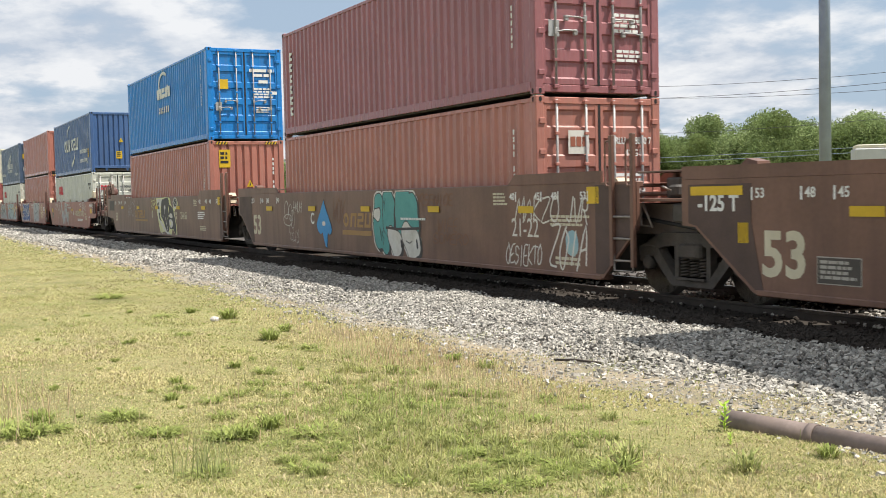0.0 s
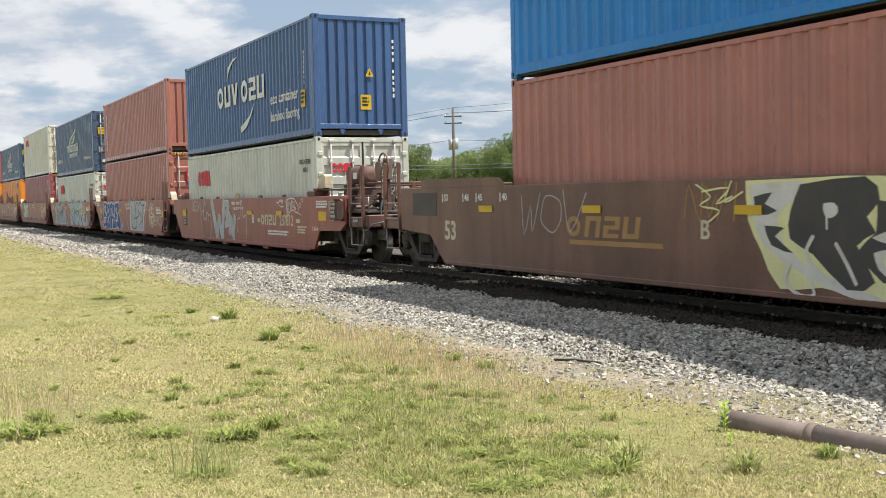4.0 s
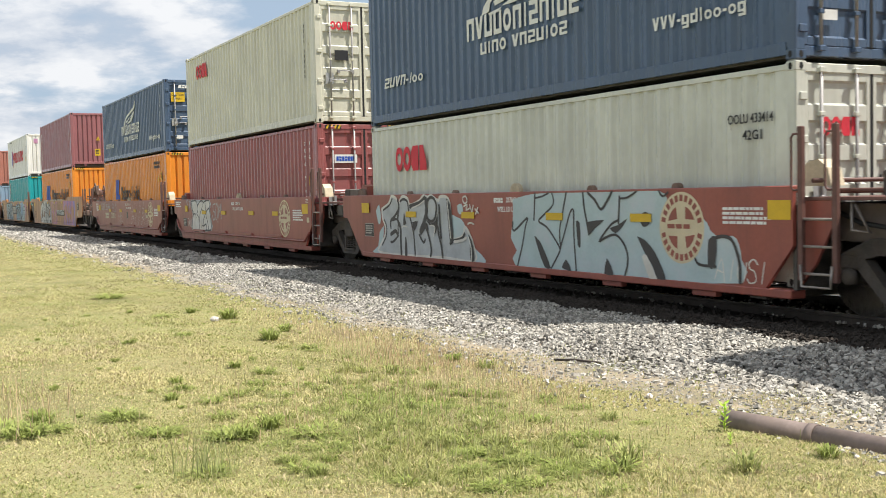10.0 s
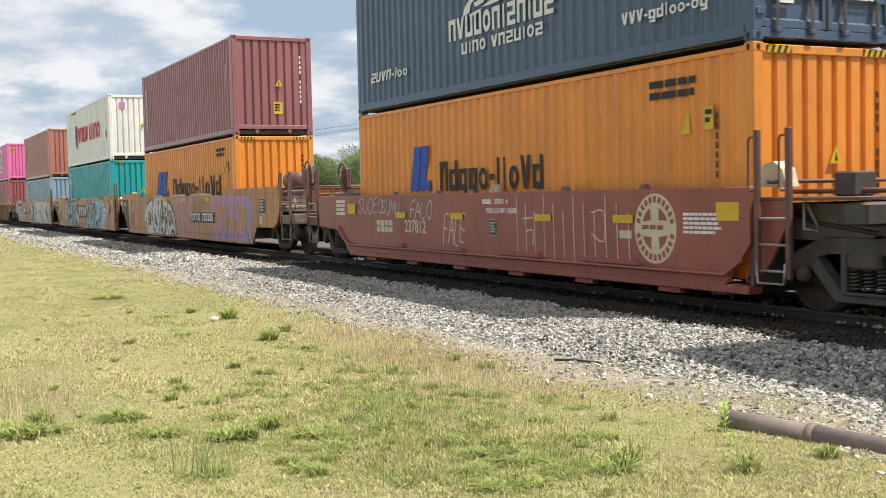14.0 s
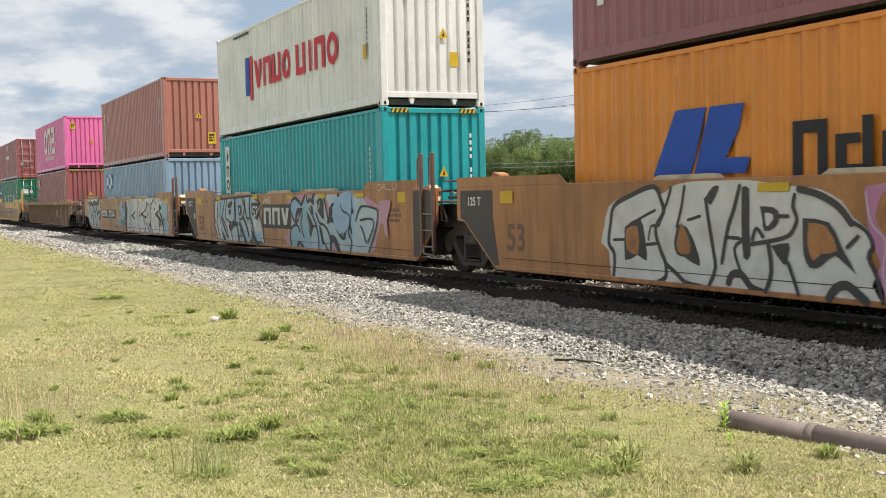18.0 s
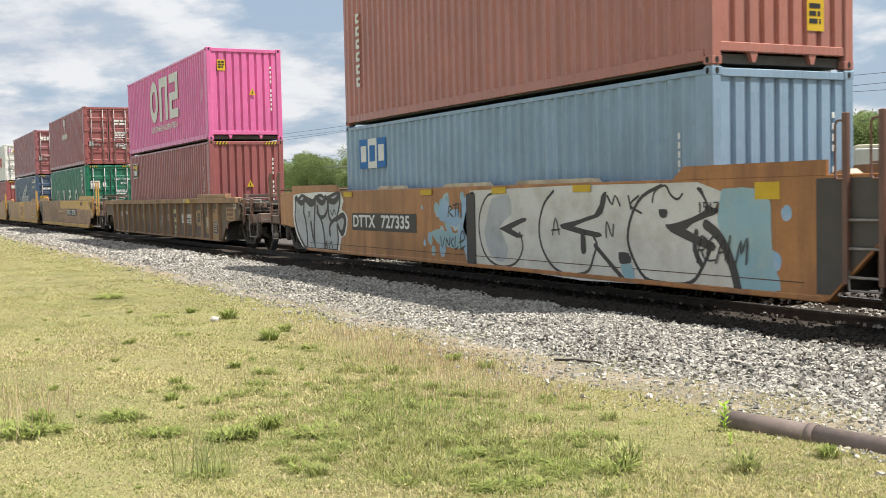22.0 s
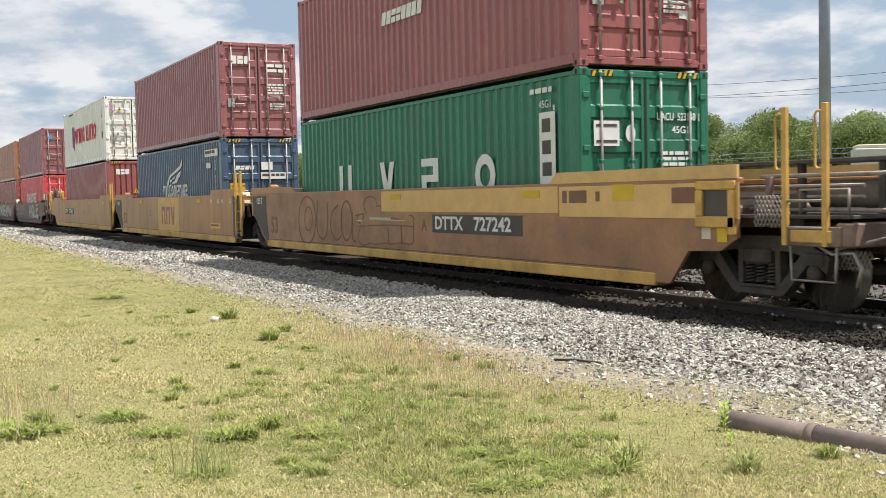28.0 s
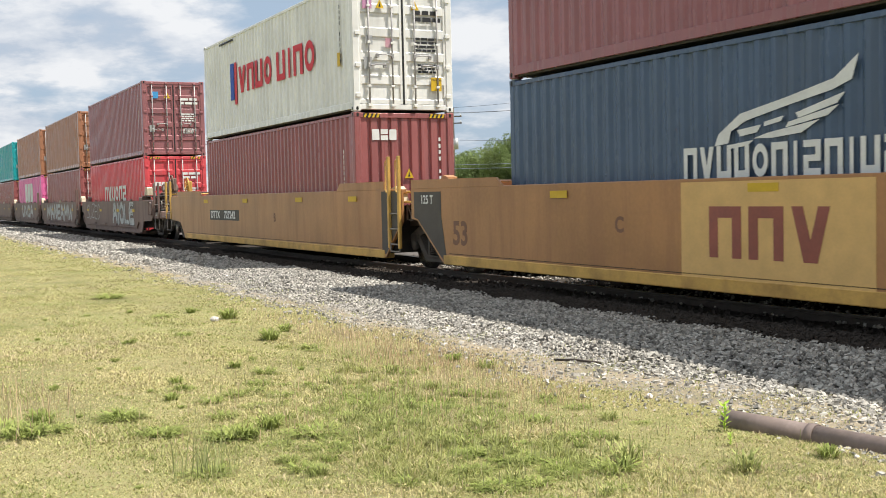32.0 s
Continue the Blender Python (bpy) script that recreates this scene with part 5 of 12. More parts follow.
def coupled_front(w, kind, d, x, tank):
    """The end with a coupler: deep side panels over the truck, an air tank, steps and a brake wheel."""
    f, mat, post = d["f"] + 0.3, END.get(kind, WELL[kind]), POST[kind]
    t = x - 2.55
    part("end_bulkhead", Shape().box(f - 0.02, f + 0.04, -1.44, 1.44, 0.42 if kind != "D" else 0.25, 1.4), BLACK, w)
    part("centre_sill", Shape().box(f, x - 0.5, -0.34, 0.34, 0.66, 1.05, 0.03), mat, w)
    part("end_bolster", Shape().box(t - 0.2, t + 0.2, -1.40, 1.40, 0.98, 1.25, 0.03), mat, w)
    part("platform", Shape().box(f, x - 0.55, -1.42, 1.42, 1.10, 1.14, 0.006), BLACK, w)
    part("cross_sill", Shape().box(x - 0.72, x - 0.45, -1.46, 1.46, 0.80, 1.06, 0.02), mat, w)
    for s in (-1, 1):
        if s < 0:
            posts(w, {"D": (x - 1.76, x - 1.10), "E": (x - 1.43, x - 0.83)}.get(kind, (x - 1.36, x - 0.66)), s * (WY - 0.02), 0.80, {"D": 1.46, "E": 2.35}.get(kind, 2.1), post, (1.0, 1.3) if kind != "D" else (1.02, 1.2))
        part("step_plate", Shape().box(x - 1.42, x - 0.62, s * 1.44 - 0.04, s * 1.44 + 0.04, 0.80, 1.02, 0.01), mat, w)
        part("stirrup", Shape().pipe([(x - 1.36, s * 1.47, 0.8), (x - 1.34, s * 1.47, 0.42), (x - 0.70, s * 1.47, 0.42), (x - 0.68, s * 1.47, 0.8)], 0.018), STEPS, w)
        part("grab_bar", Shape().pipe([(x - 1.3, s * 1.38, 1.14), (x - 1.3, s * 1.38, 1.42), (x - 0.6, s * 1.38, 1.42), (x - 0.6, s * 1.38, 1.14)], 0.018), STEPS, w)
    part("uncoupling_lever", Shape().pipe([(x - 0.3, -1.45, 0.86), (x - 0.2, -1.0, 0.95), (x - 0.2, -0.3, 0.98), (x, -0.1, 1.0)], 0.017), STEPS, w)
    if tank:
        k = part("air_tank", Shape().solid([[(q, rr * math.cos(a), rr * math.sin(a)) for a in [2 * math.pi * i / 20 for i in range(20)]] for q, rr in ((-0.50, 0.08), (-0.47, 0.19), (-0.40, 0.235), (0.40, 0.235), (0.47, 0.19), (0.50, 0.08))], True), post, w, "rusty air reservoir", pose(t - 0.30, -0.55, 1.905))
        part("tank_label", Shape().box(-0.11, 0.11, -0.003, 0.0, -0.07, 0.07), WHITE, k, "white label", pose(0.1, -0.236, 0.02))
        for q in (-0.34, 0.34):
            part("tank_saddle", Shape().box(q - 0.05, q + 0.05, -0.32, 0.32, -0.9, -0.18, 0.01), mat, k)
        part("brake_rod", Shape().tube((f, -0.9, 1.62), (x - 0.6, -0.9, 1.62), 0.03), STEPS, w)
        for q in (-0.9, 0.9):
            part("rail_post", Shape().box(x - 0.66, x - 0.58, q - 0.04, q + 0.04, 1.1, 1.75), post, w)
        part("end_rail", Shape().tube((x - 0.62, -1.4, 1.72), (x - 0.62, 1.4, 1.72), 0.025), post, w)
        hand_brake(w, x - 0.64, -1.0, 2.09, RUSTY)
        part("gear_plate", Shape().prism([(-0.12, -0.24), (0.10, -0.26), (0.14, 0.06), (0.05, 0.16), (-0.09, 0.15), (-0.14, 0.02)], -0.03, 0.0), RUSTY, w, "rusty brake gear plate", pose(x - 0.74, -1.06, 2.02))
        part("brake_stand", Shape().box(x - 0.74, x - 0.62, -0.97, -0.85, 1.1, 1.95, 0.01), post, w)
        if kind in "BF":
            for s in (-1, 1):
                part("guide_base", Shape().box(6.14, 6.62, s * 1.28 - 0.2, s * 1.28 + 0.2, 1.465, 1.60, 0.02).box(6.40, 6.66, s * 1.26 - 0.16, s * 1.26 + 0.16, 1.60, 1.66, 0.01), post, w)
                if s > 0:
                    continue
                part("container_guide", Shape().prism([(6.36, 1.665), (6.90, 1.665), (6.88, 1.93), (6.80, 1.98), (6.56, 1.98), (6.48, 1.84)], s * 1.2 - 0.10, s * 1.2 + 0.10), PALE, w, "worn cream container guide")
            part("walk_plate", Shape().box(6.66, x - 0.9, -1.30, -0.8, 1.60, 1.635, 0.006), BLACK, w)
            part("end_pad", Shape().box(8.10, 8.56, -WY - 0.03, -WY - 0.0005, 0.92, 1.40, 0.05), mat, w)
            part("control_valve", Shape().box(8.95, 9.25, -0.95, -0.6, 1.14, 1.52, 0.04).box(9.0, 9.14, -1.05, -0.94, 1.22, 1.40, 0.03).tube((9.25, -0.78, 1.34), (9.42, -0.78, 1.34), 0.07, 12), BLACK, w)
            part("valve_pipe", Shape().pipe([(9.3, -0.8, 1.35), (9.5, -1.0, 1.40), (9.62, -1.1, 1.25), (9.7, -1.15, 0.95), (9.95, -1.1, 0.6)], 0.024), HOSE, w)
            part("brake_lever", Shape().pipe([(8.7, -1.2, 1.30), (9.1, -1.22, 1.22), (9.5, -1.22, 1.30), (9.7, -1.2, 1.46)], 0.02), RUSTY, w)
            part("air_reservoir", Shape().tube((8.62, -0.2, 1.42), (9.5, -0.2, 1.42), 0.2, 16), BLACK, w)
            write(w, "B-END", 9.12, -1.4855, 0.93, 0.085, WHITE)
    else:
        (ribbed_end if kind == "D" else yellow_end)(w, x)
    part("mesh_step", mesh_panel(0.55, 0.22), STEPS, w, "expanded-metal step", Matrix.Translation((x - 1.0, -0.9, 0.62)) @ SIDE)
    for z in (1.20, 1.34, 1.46):
        part("cross_pipe", Shape().tube((f, -1.15, z), (x - 0.6, -1.15, z), 0.022), STEPS, w)
    part("side_bracket", Shape().box(f + 1.5, f + 1.58, -1.3, -1.22, 1.1, 1.58, 0.008), RUSTY, w)
    part("retainer_pipe", Shape().pipe([(x - 0.6, -1.2, 1.06), (x - 0.7, -1.3, 0.8), (x - 1.0, -1.3, 0.72), (x - 1.3, -1.2, 1.0)], 0.016), STEPS, w)
    coupler(w, x, 1, mat)


def ribbed_end(w, x):
    """The ribbed car's low end: flat beams, a mesh panel, a jack box and pipe loops."""
    part("top_plate", Shape().box(8.9, x - 0.75, -1.0, 0.9, 1.50, 1.58, 0.012), RUSTY, w, "flat rusty top plate")
    part("jack_box", Shape().box(9.78, 9.98, -1.49, -1.30, 0.84, 1.30, 0.02).box(9.60, 9.76, -1.47, -1.33, 0.86, 1.24, 0.03), RUSTY, w)
    for a, z in ((-0.62, 1.24), (-0.30, 1.10)):
        part("jack_brace", Shape().prism([(10.55 + a, 0.84), (10.67 + a, 0.84), (10.62 + a, z), (10.50 + a, z)], -1.44, -1.36), RUSTY, w)
    for z0, z1 in ((1.20, 1.34), (0.87, 1.02)):
        part("end_beam", Shape().box(10.02, x - 0.5, -1.34, -1.24, z0, z1, 0.012), RUSTY, w)
    part("top_rail", Shape().tube((10.0, -1.40, 1.42), (x - 0.5, -1.40, 1.40), 0.022), STEPS, w)
    part("mesh_panel", mesh_panel(0.56, 0.24), BLACK, w, "expanded-metal walkway panel", Matrix.Translation((11.01, -1.40, 1.21)) @ SIDE)
    part("pipe_loop", Shape().pipe([(10.0, -1.46, 1.30), (10.25, -1.46, 1.33), (10.42, -1.46, 1.22), (10.46, -1.46, 0.98), (10.58, -1.46, 0.90)], 0.016), STEPS, w)
    part("warning_flag", Shape().prism([(-0.08, -0.06), (0.08, -0.06), (0.08, 0.06), (-0.01, 0.09)], -0.006, 0.006), WELL["B"], w, "small faded red plate", pose(8.86, -1.49, 0.66))


def yellow_end(w, x):
    """The ochre car's end: a framed window box, mesh, a step plate and a long cylinder under a dark board."""
    post = POST["E"]
    fr = part("box_frame", Shape().box(9.09, 9.80, -1.55, -1.502, 1.44, 1.55, 0.015).box(9.09, 9.80, -1.55, -1.502, 0.98, 1.12, 0.015).box(9.09, 9.22, -1.55, -1.502, 1.12, 1.44, 0.01).box(9.68, 9.80, -1.55, -1.502, 0.90, 1.44, 0.01), post, w, "raised yellow frame")
    part("box_window", Shape().box(9.225, 9.675, -1.515, -1.5015, 1.125, 1.435), PANEL, fr, "dark recessed window")
    rect(w, "dark_panel", 0.75, 0.2, 8.65, -WY - 0.001, 1.34, PANEL)
    rect(w, "cream_label", 0.17, 0.2, 9.25, -WY - 0.001, 0.99 - 0.05, CREAM)
    part("mesh_panel", mesh_panel(0.56, 0.36), STEPS, w, "expanded-metal walkway panel", Matrix.Translation((10.29, -1.42, 1.18)) @ SIDE)
    part("mesh_backing", Shape().box(10.0, 10.58, -1.2, -1.17, 0.98, 1.38, 0.005), BLACK, w)
    part("step_side", Shape().box(10.66, 11.26, -1.50, -1.44, 0.84, 0.98, 0.01), post, w, "yellow step plate")
    part("brake_cylinder", Shape().tube((10.28, -0.7, 1.36), (11.46, -0.7, 1.36), 0.17, 18), CAST, w, "grey horizontal brake cylinder")
    part("running_board", Shape().box(8.4, x - 0.15, -1.0, -0.35, 1.72, 1.77, 0.008), BLACK, w)
    for q in (8.9, 10.2, 11.4):
        part("board_leg", Shape().box(q - 0.04, q + 0.04, -0.9, -0.82, 1.12, 1.72, 0.006), BLACK, w)
    for z in (1.19, 1.58):
        part("hand_rail", Shape().tube((9.9, -1.2, z), (x - 0.1, -1.2, z), 0.026), STEPS, w)
    part("pipe_loop", Shape().pipe([(11.0, -1.40, 0.80), (11.2, -1.42, 0.72), (11.5, -1.42, 0.74), (11.6, -1.42, 0.58), (11.55, -1.42, 0.38)], 0.02), STEPS, w)


def mesh_panel(a, b):
    """Expanded metal: a lattice of crossing strips."""
    sh, n = Shape(), 9
    for i in range(-n, n):
        for sgn in (-1, 1):
            x0 = i * a / n
            p, q = (x0, 0), (x0 + b * 0.6 * sgn, b)
            lo, hi = max(-a / 2, min(p[0], q[0])), min(a / 2, max(p[0], q[0]))
            if hi - lo < 0.02:
                continue
            g = lambda xx: (xx - p[0]) / (q[0] - p[0]) * b
            sh.tube((lo, g(lo) - b / 2, 0.004 * sgn), (hi, g(hi) - b / 2, 0.004 * sgn), 0.009, 4, smooth=False)
    return sh


def coupled_rear(w, kind, d, x, wheel=True):
    r, mat, post = d["r"], END.get(kind, WELL[kind]), POST[kind]
    t = x + 1.5
    part("end_bulkhead", Shape().box(r - 0.04, r + 0.02, -1.44, 1.44, 0.42 if kind != "D" else 0.25, 1.4), BLACK, w)
    part("centre_sill", Shape().box(x + 0.5, r, -0.34, 0.34, 0.66, 1.05, 0.03), mat, w)
    part("end_bolster", Shape().box(t - 0.2, t + 0.2, -1.40, 1.40, 0.98, 1.25, 0.03), mat, w)
    part("platform", Shape().box(x + 0.5, r, -1.42, 1.42, 1.10, 1.14, 0.006), BLACK, w)
    part("cross_sill", Shape().box(x + 0.42, x + 0.70, -1.46, 1.46, 0.80, 1.06, 0.02), mat, w)
    for s in (-1, 1):
        if s < 0:
            posts(w, (x + 0.31, x + 0.90) if kind == "D" else (x + 0.50, x + 1.16), s * (WY - 0.02), 0.80, 1.53 if kind == "D" else 2.1, post, (1.0, 1.3))
        part("step_plate", Shape().box(x + 0.46, x + 1.20, s * 1.44 - 0.04, s * 1.44 + 0.04, 0.80, 1.02, 0.01), mat, w)
        part("stirrup", Shape().pipe([(x + 0.52, s * 1.47, 0.8), (x + 0.54, s * 1.47, 0.42), (x + 1.12, s * 1.47, 0.42), (x + 1.14, s * 1.47, 0.8)], 0.018), STEPS, w)
        part("rail_post", Shape().box(x + 0.55, x + 0.63, s * 0.9 - 0.04, s * 0.9 + 0.04, 1.1, 1.7), post, w)
    part("end_rail", Shape().tube((x + 0.59, -1.4, 1.66), (x + 0.59, 1.4, 1.66), 0.025), post, w)
    part("brake_rod", Shape().tube((x + 0.6, -0.95, 1.42), (r, -0.95, 1.42), 0.03), STEPS, w)
    part("pipe_run", Shape().pipe([(x + 0.3, -0.6, 0.9), (x + 0.6, -0.7, 1.3), (x + 1.1, -0.7, 1.32), (r, -0.7, 1.30)], 0.03), STEPS, w)
    if wheel:
        hand_brake(w, x + 1.55, -1.0, 1.95, post)
        part("brake_stand", Shape().box(x + 1.5, x + 1.62, -0.98, -0.86, 1.1, 1.9, 0.01), post, w)
    part("mesh_panel", mesh_panel(0.62, 0.36), STEPS, w, "expanded-metal walkway panel", Matrix.Translation((x + 1.6, -1.30, 1.30)) @ SIDE)
    part("mesh_step", mesh_panel(0.55, 0.22), STEPS, w, "expanded-metal step", Matrix.Translation((x + 0.85, -0.9, 0.62)) @ SIDE)
    for z in (1.20, 1.34, 1.52):
        part("cross_pipe", Shape().tube((x + 0.5, -1.15, z), (r, -1.15, z), 0.022), STEPS, w)
    part("brake_box", Shape().box(x + 1.9, x + 2.3, -1.2, -0.8, 1.14, 1.5, 0.02), RUSTY, w)
    part("retainer_pipe", Shape().pipe([(x + 0.6, -1.2, 1.06), (x + 0.7, -1.3, 0.8), (x + 1.0, -1.3, 0.72), (x + 1.3, -1.2, 1.0)], 0.016), STEPS, w)
    coupler(w, x, -1, mat)


def arch(cx, z0, rx, top, n=7):
    return [(cx + rx * math.cos(math.pi * k / (n - 1)), z0 + (top - z0) * math.sin(math.pi * k / (n - 1))) for k in range(n)]


def well_car(i, kind, c, front, rear, label):
    """One unit; front and rear: 'joint' or the coupler's place along the unit."""
    d = shape_of(kind)
    w = tagged(new("well_car"), label, "railcar", "well cars of the train")
    mat, f, r, top = WELL[kind], d["f"], d["r"], d["top"]
    line = []
    if rear == "joint":
        e = r - 1.28 if d["long"] else r - 1.0
        line += [(e, top), (e, 1.0), (e + 0.25, 0.98)]
    elif kind == "D":
        line += [(rear + 1.15, top), (rear + 1.15, 0.88), (rear + 2.3, 0.86), (rear + 2.9, 0.72), (rear + 3.2, 0.40)]
    else:
        e = rear + 1.3
        line += [(e, top), (e, 0.80), (r - 0.55, 0.72)]
    line.append((r, ZB))
    if front == "joint":
        if d["long"]:
            line += [(f + 0.03, ZB), (f + 0.80, 0.92), (f + 0.83, 0.98), (f + 0.83, top)]
        else:
            line += [(f - 0.50, ZB), (f - 0.05, 0.74), (f, 0.80), (f, top)]
    elif kind == "D":
        line += [(f + 0.12, ZB), (f + 0.32, 0.48), (f + 0.58, 0.70), (f + 0.95, 0.80), (front - 2.27, 0.86), (front - 2.27, top)]
    else:
        b = 9.8 if kind == "E" else front - 1.62
        line += [(f + 0.28, ZB + 0.02), (f + 0.65, 0.68), (b - 0.3, 0.70), (b, 0.86), (b, top)]
    for s in (-1, 1):
        y0, y1 = (-WY, -WY + 0.05) if s < 0 else (WY - 0.05, WY)
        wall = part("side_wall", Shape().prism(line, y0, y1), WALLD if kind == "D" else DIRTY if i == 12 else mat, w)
        a = line[0][0]
        part("top_chord", Shape().box(a + 0.01, line[-1][0] - 0.01, s * (WY - 0.06) - 0.058 - (0.10 if kind == "D" and s < 0 else 0), s * (WY - 0.06) + 0.064 + (0.10 if kind == "D" and s > 0 else 0), top - 0.13 if kind == "D" else top - 0.07, top + (0.03 if kind == "D" else 0.012), 0.012), mat, w)
        part("bottom_sill", Shape().box(r + 0.05, f - 0.02, s * (WY - 0.10) - 0.112, s * (WY - 0.10) + 0.112, ZB - 0.03, ZB + (0.07 if kind in "BF" else 0.14 if kind == "E" else 0.045), 0.012), POST["E"] if kind == "E" else mat, w)
        if kind == "D":
            rib = Shape().solid([[(-0.065, 0, z), (0.065, 0, z), (0.05, -0.10 * k, z), (-0.05, -0.10 * k, z)] for z, k in ((ZB + 0.02, 0.7), (top - 0.135, 1.0))]).mesh("rib")
            for k in range(17):
                if k == 14 and s < 0:
                    part("post_plate", Shape().box(6.05, 6.29, -WY - 0.03, -WY - 0.0005, ZB + 0.03, top - 0.135, 0.006), mat, wall, "flat yellow-brown plate")
                    continue
                part("rib", rib, mat, wall, "", Matrix.Translation((-8.1 + 1.018 * k, s * WY, 0)) @ Matrix.Diagonal((1, -s, 1, 1)))
            part("end_chord", Shape().box(5.95, 9.05, s * WY - 0.09, s * WY + 0.09, top + 0.03, top + 0.14, 0.01), mat, w)
        elif d["long"]:
            for a0, a1 in ((5.65, line[-1][0] if front != "joint" else f), (line[0][0] + (0.0 if rear == "joint" else 0.9), -5.9)):
                part("raised_side", Shape().prism([(a0, top + 0.005), (a1, top + 0.005), (a1, top + 0.17), (a0 + 0.22, top + 0.17)] if a0 > 0 else [(a0, top + 0.005), (a1, top + 0.005), (a1 - 0.22, top + 0.15), (a0, top + 0.17)],
                                                  s * (WY - 0.02) - 0.02, s * (WY - 0.02) + 0.02), OCHRE_SIDE if i == 12 and a0 > 0 else mat, w)
            if kind == "C":
                for a0, a1 in ((-3.9, -2.6), (-0.95, 0.75), (1.6, 3.9)):
                    part("guide_flap", Shape().prism([(a0, top + 0.014), (a1, top + 0.014), (a1 - 0.1, top + 0.075), (a0 + 0.12, top + 0.075)], s * 1.40 - 0.05, s * 1.40 + 0.05), PALE, w)
        else:
            for a0, rr in ((0.12, 0.15), (-3.9, 0.07), (-2.0, 0.07), (2.25, 0.08), (4.18, 0.08), (-6.3, 0.15)):
                disc = Shape().prism([(a0 + rr * math.cos(math.pi * k / 8), top + rr * math.sin(math.pi * k / 8)) for k in range(9)], s * 1.38 - 0.04, s * 1.38 + 0.04)
                part("lift_lug", disc, PALE if abs(a0) < 1 else RUSTY, w)
            for k in range(6):
                part("gusset", Shape().box(-5.2 + 1.95 * k, -4.75 + 1.95 * k, s * (WY - 0.08) - 0.05, s * (WY - 0.08) + 0.05, ZB - 0.10, ZB - 0.028, 0.008), mat, w)
            if i in (6, 7, 15, 16, 17, 18):
                part("train_line_pipe", Shape().pipe([(r - 0.55, s * 1.53, 0.80), (r - 0.30, s * 1.54, 0.56), (r + 0.1, s * 1.54, 0.42), (f - 0.4, s * 1.54, 0.42), (f - 0.1, s * 1.53, 0.62)], 0.026), mat, w)
                for k in range(4):
                    part("shield", Shape().prism([(-4.6 + 2.5 * k, 0.46), (-3.2 + 2.5 * k, 0.46), (-3.3 + 2.5 * k, 0.52), (-4.5 + 2.5 * k, 0.52)], s * 1.53 - 0.028, s * 1.53 + 0.05), mat, w)
    for x in (-5.7, -2.9, 0.0, 2.9, 5.7):
        part("floor_beam", cached(("floor_beam", FLOOR[kind]), lambda: Shape().box(-0.14, 0.14, -1.44, 1.44, FLOOR[kind] - 0.14, FLOOR[kind], 0.01)), BLACK, w, "", pose(x, 0, 0))
    if front == "joint":
        joint_front(w, kind, d)
    else:
        coupled_front(w, kind, d, front, tank=kind in "BCF")
    if rear == "joint":
        joint_rear(w, kind, d)
    else:
        coupled_rear(w, kind, d, rear, wheel=kind in "BEF")
    if kind in "CE":
        rect(w, "weld_seam", f - r - 0.6, 0.012, 0.05, -WY - 0.001, 0.40, SEAM)
    if kind in "ACE":
        if rear == "joint":
            e = r - 1.27
            plate(w, "dark_panel", [(e + 0.12, 1.51), (e + 0.12, 1.03), (e + 0.27, 1.0), (r + 0.03, 0.27), (r + 0.17, 0.27), (e + 1.25, 1.05), (e + 1.25, 1.51)], 0, -WY - 0.001, 0, PANEL_A if kind == "A" else PANEL)
        elif kind == "A":
            rect(w, "dark_panel", 1.0, 0.42, r - 0.76, -WY - 0.001, 1.28, PANEL)
        if front == "joint":
            plate(w, "dark_panel", [(f - 0.14, 1.54), (f - 0.14, 0.29), (f + 0.05, 0.29), (f + 0.78, 0.94), (f + 0.81, 0.99), (f + 0.81, 1.54)], 0, -WY - 0.001, 0, PANEL_A if kind == "A" else PANEL)
    on_train(w, c, 0, 0)
    return w


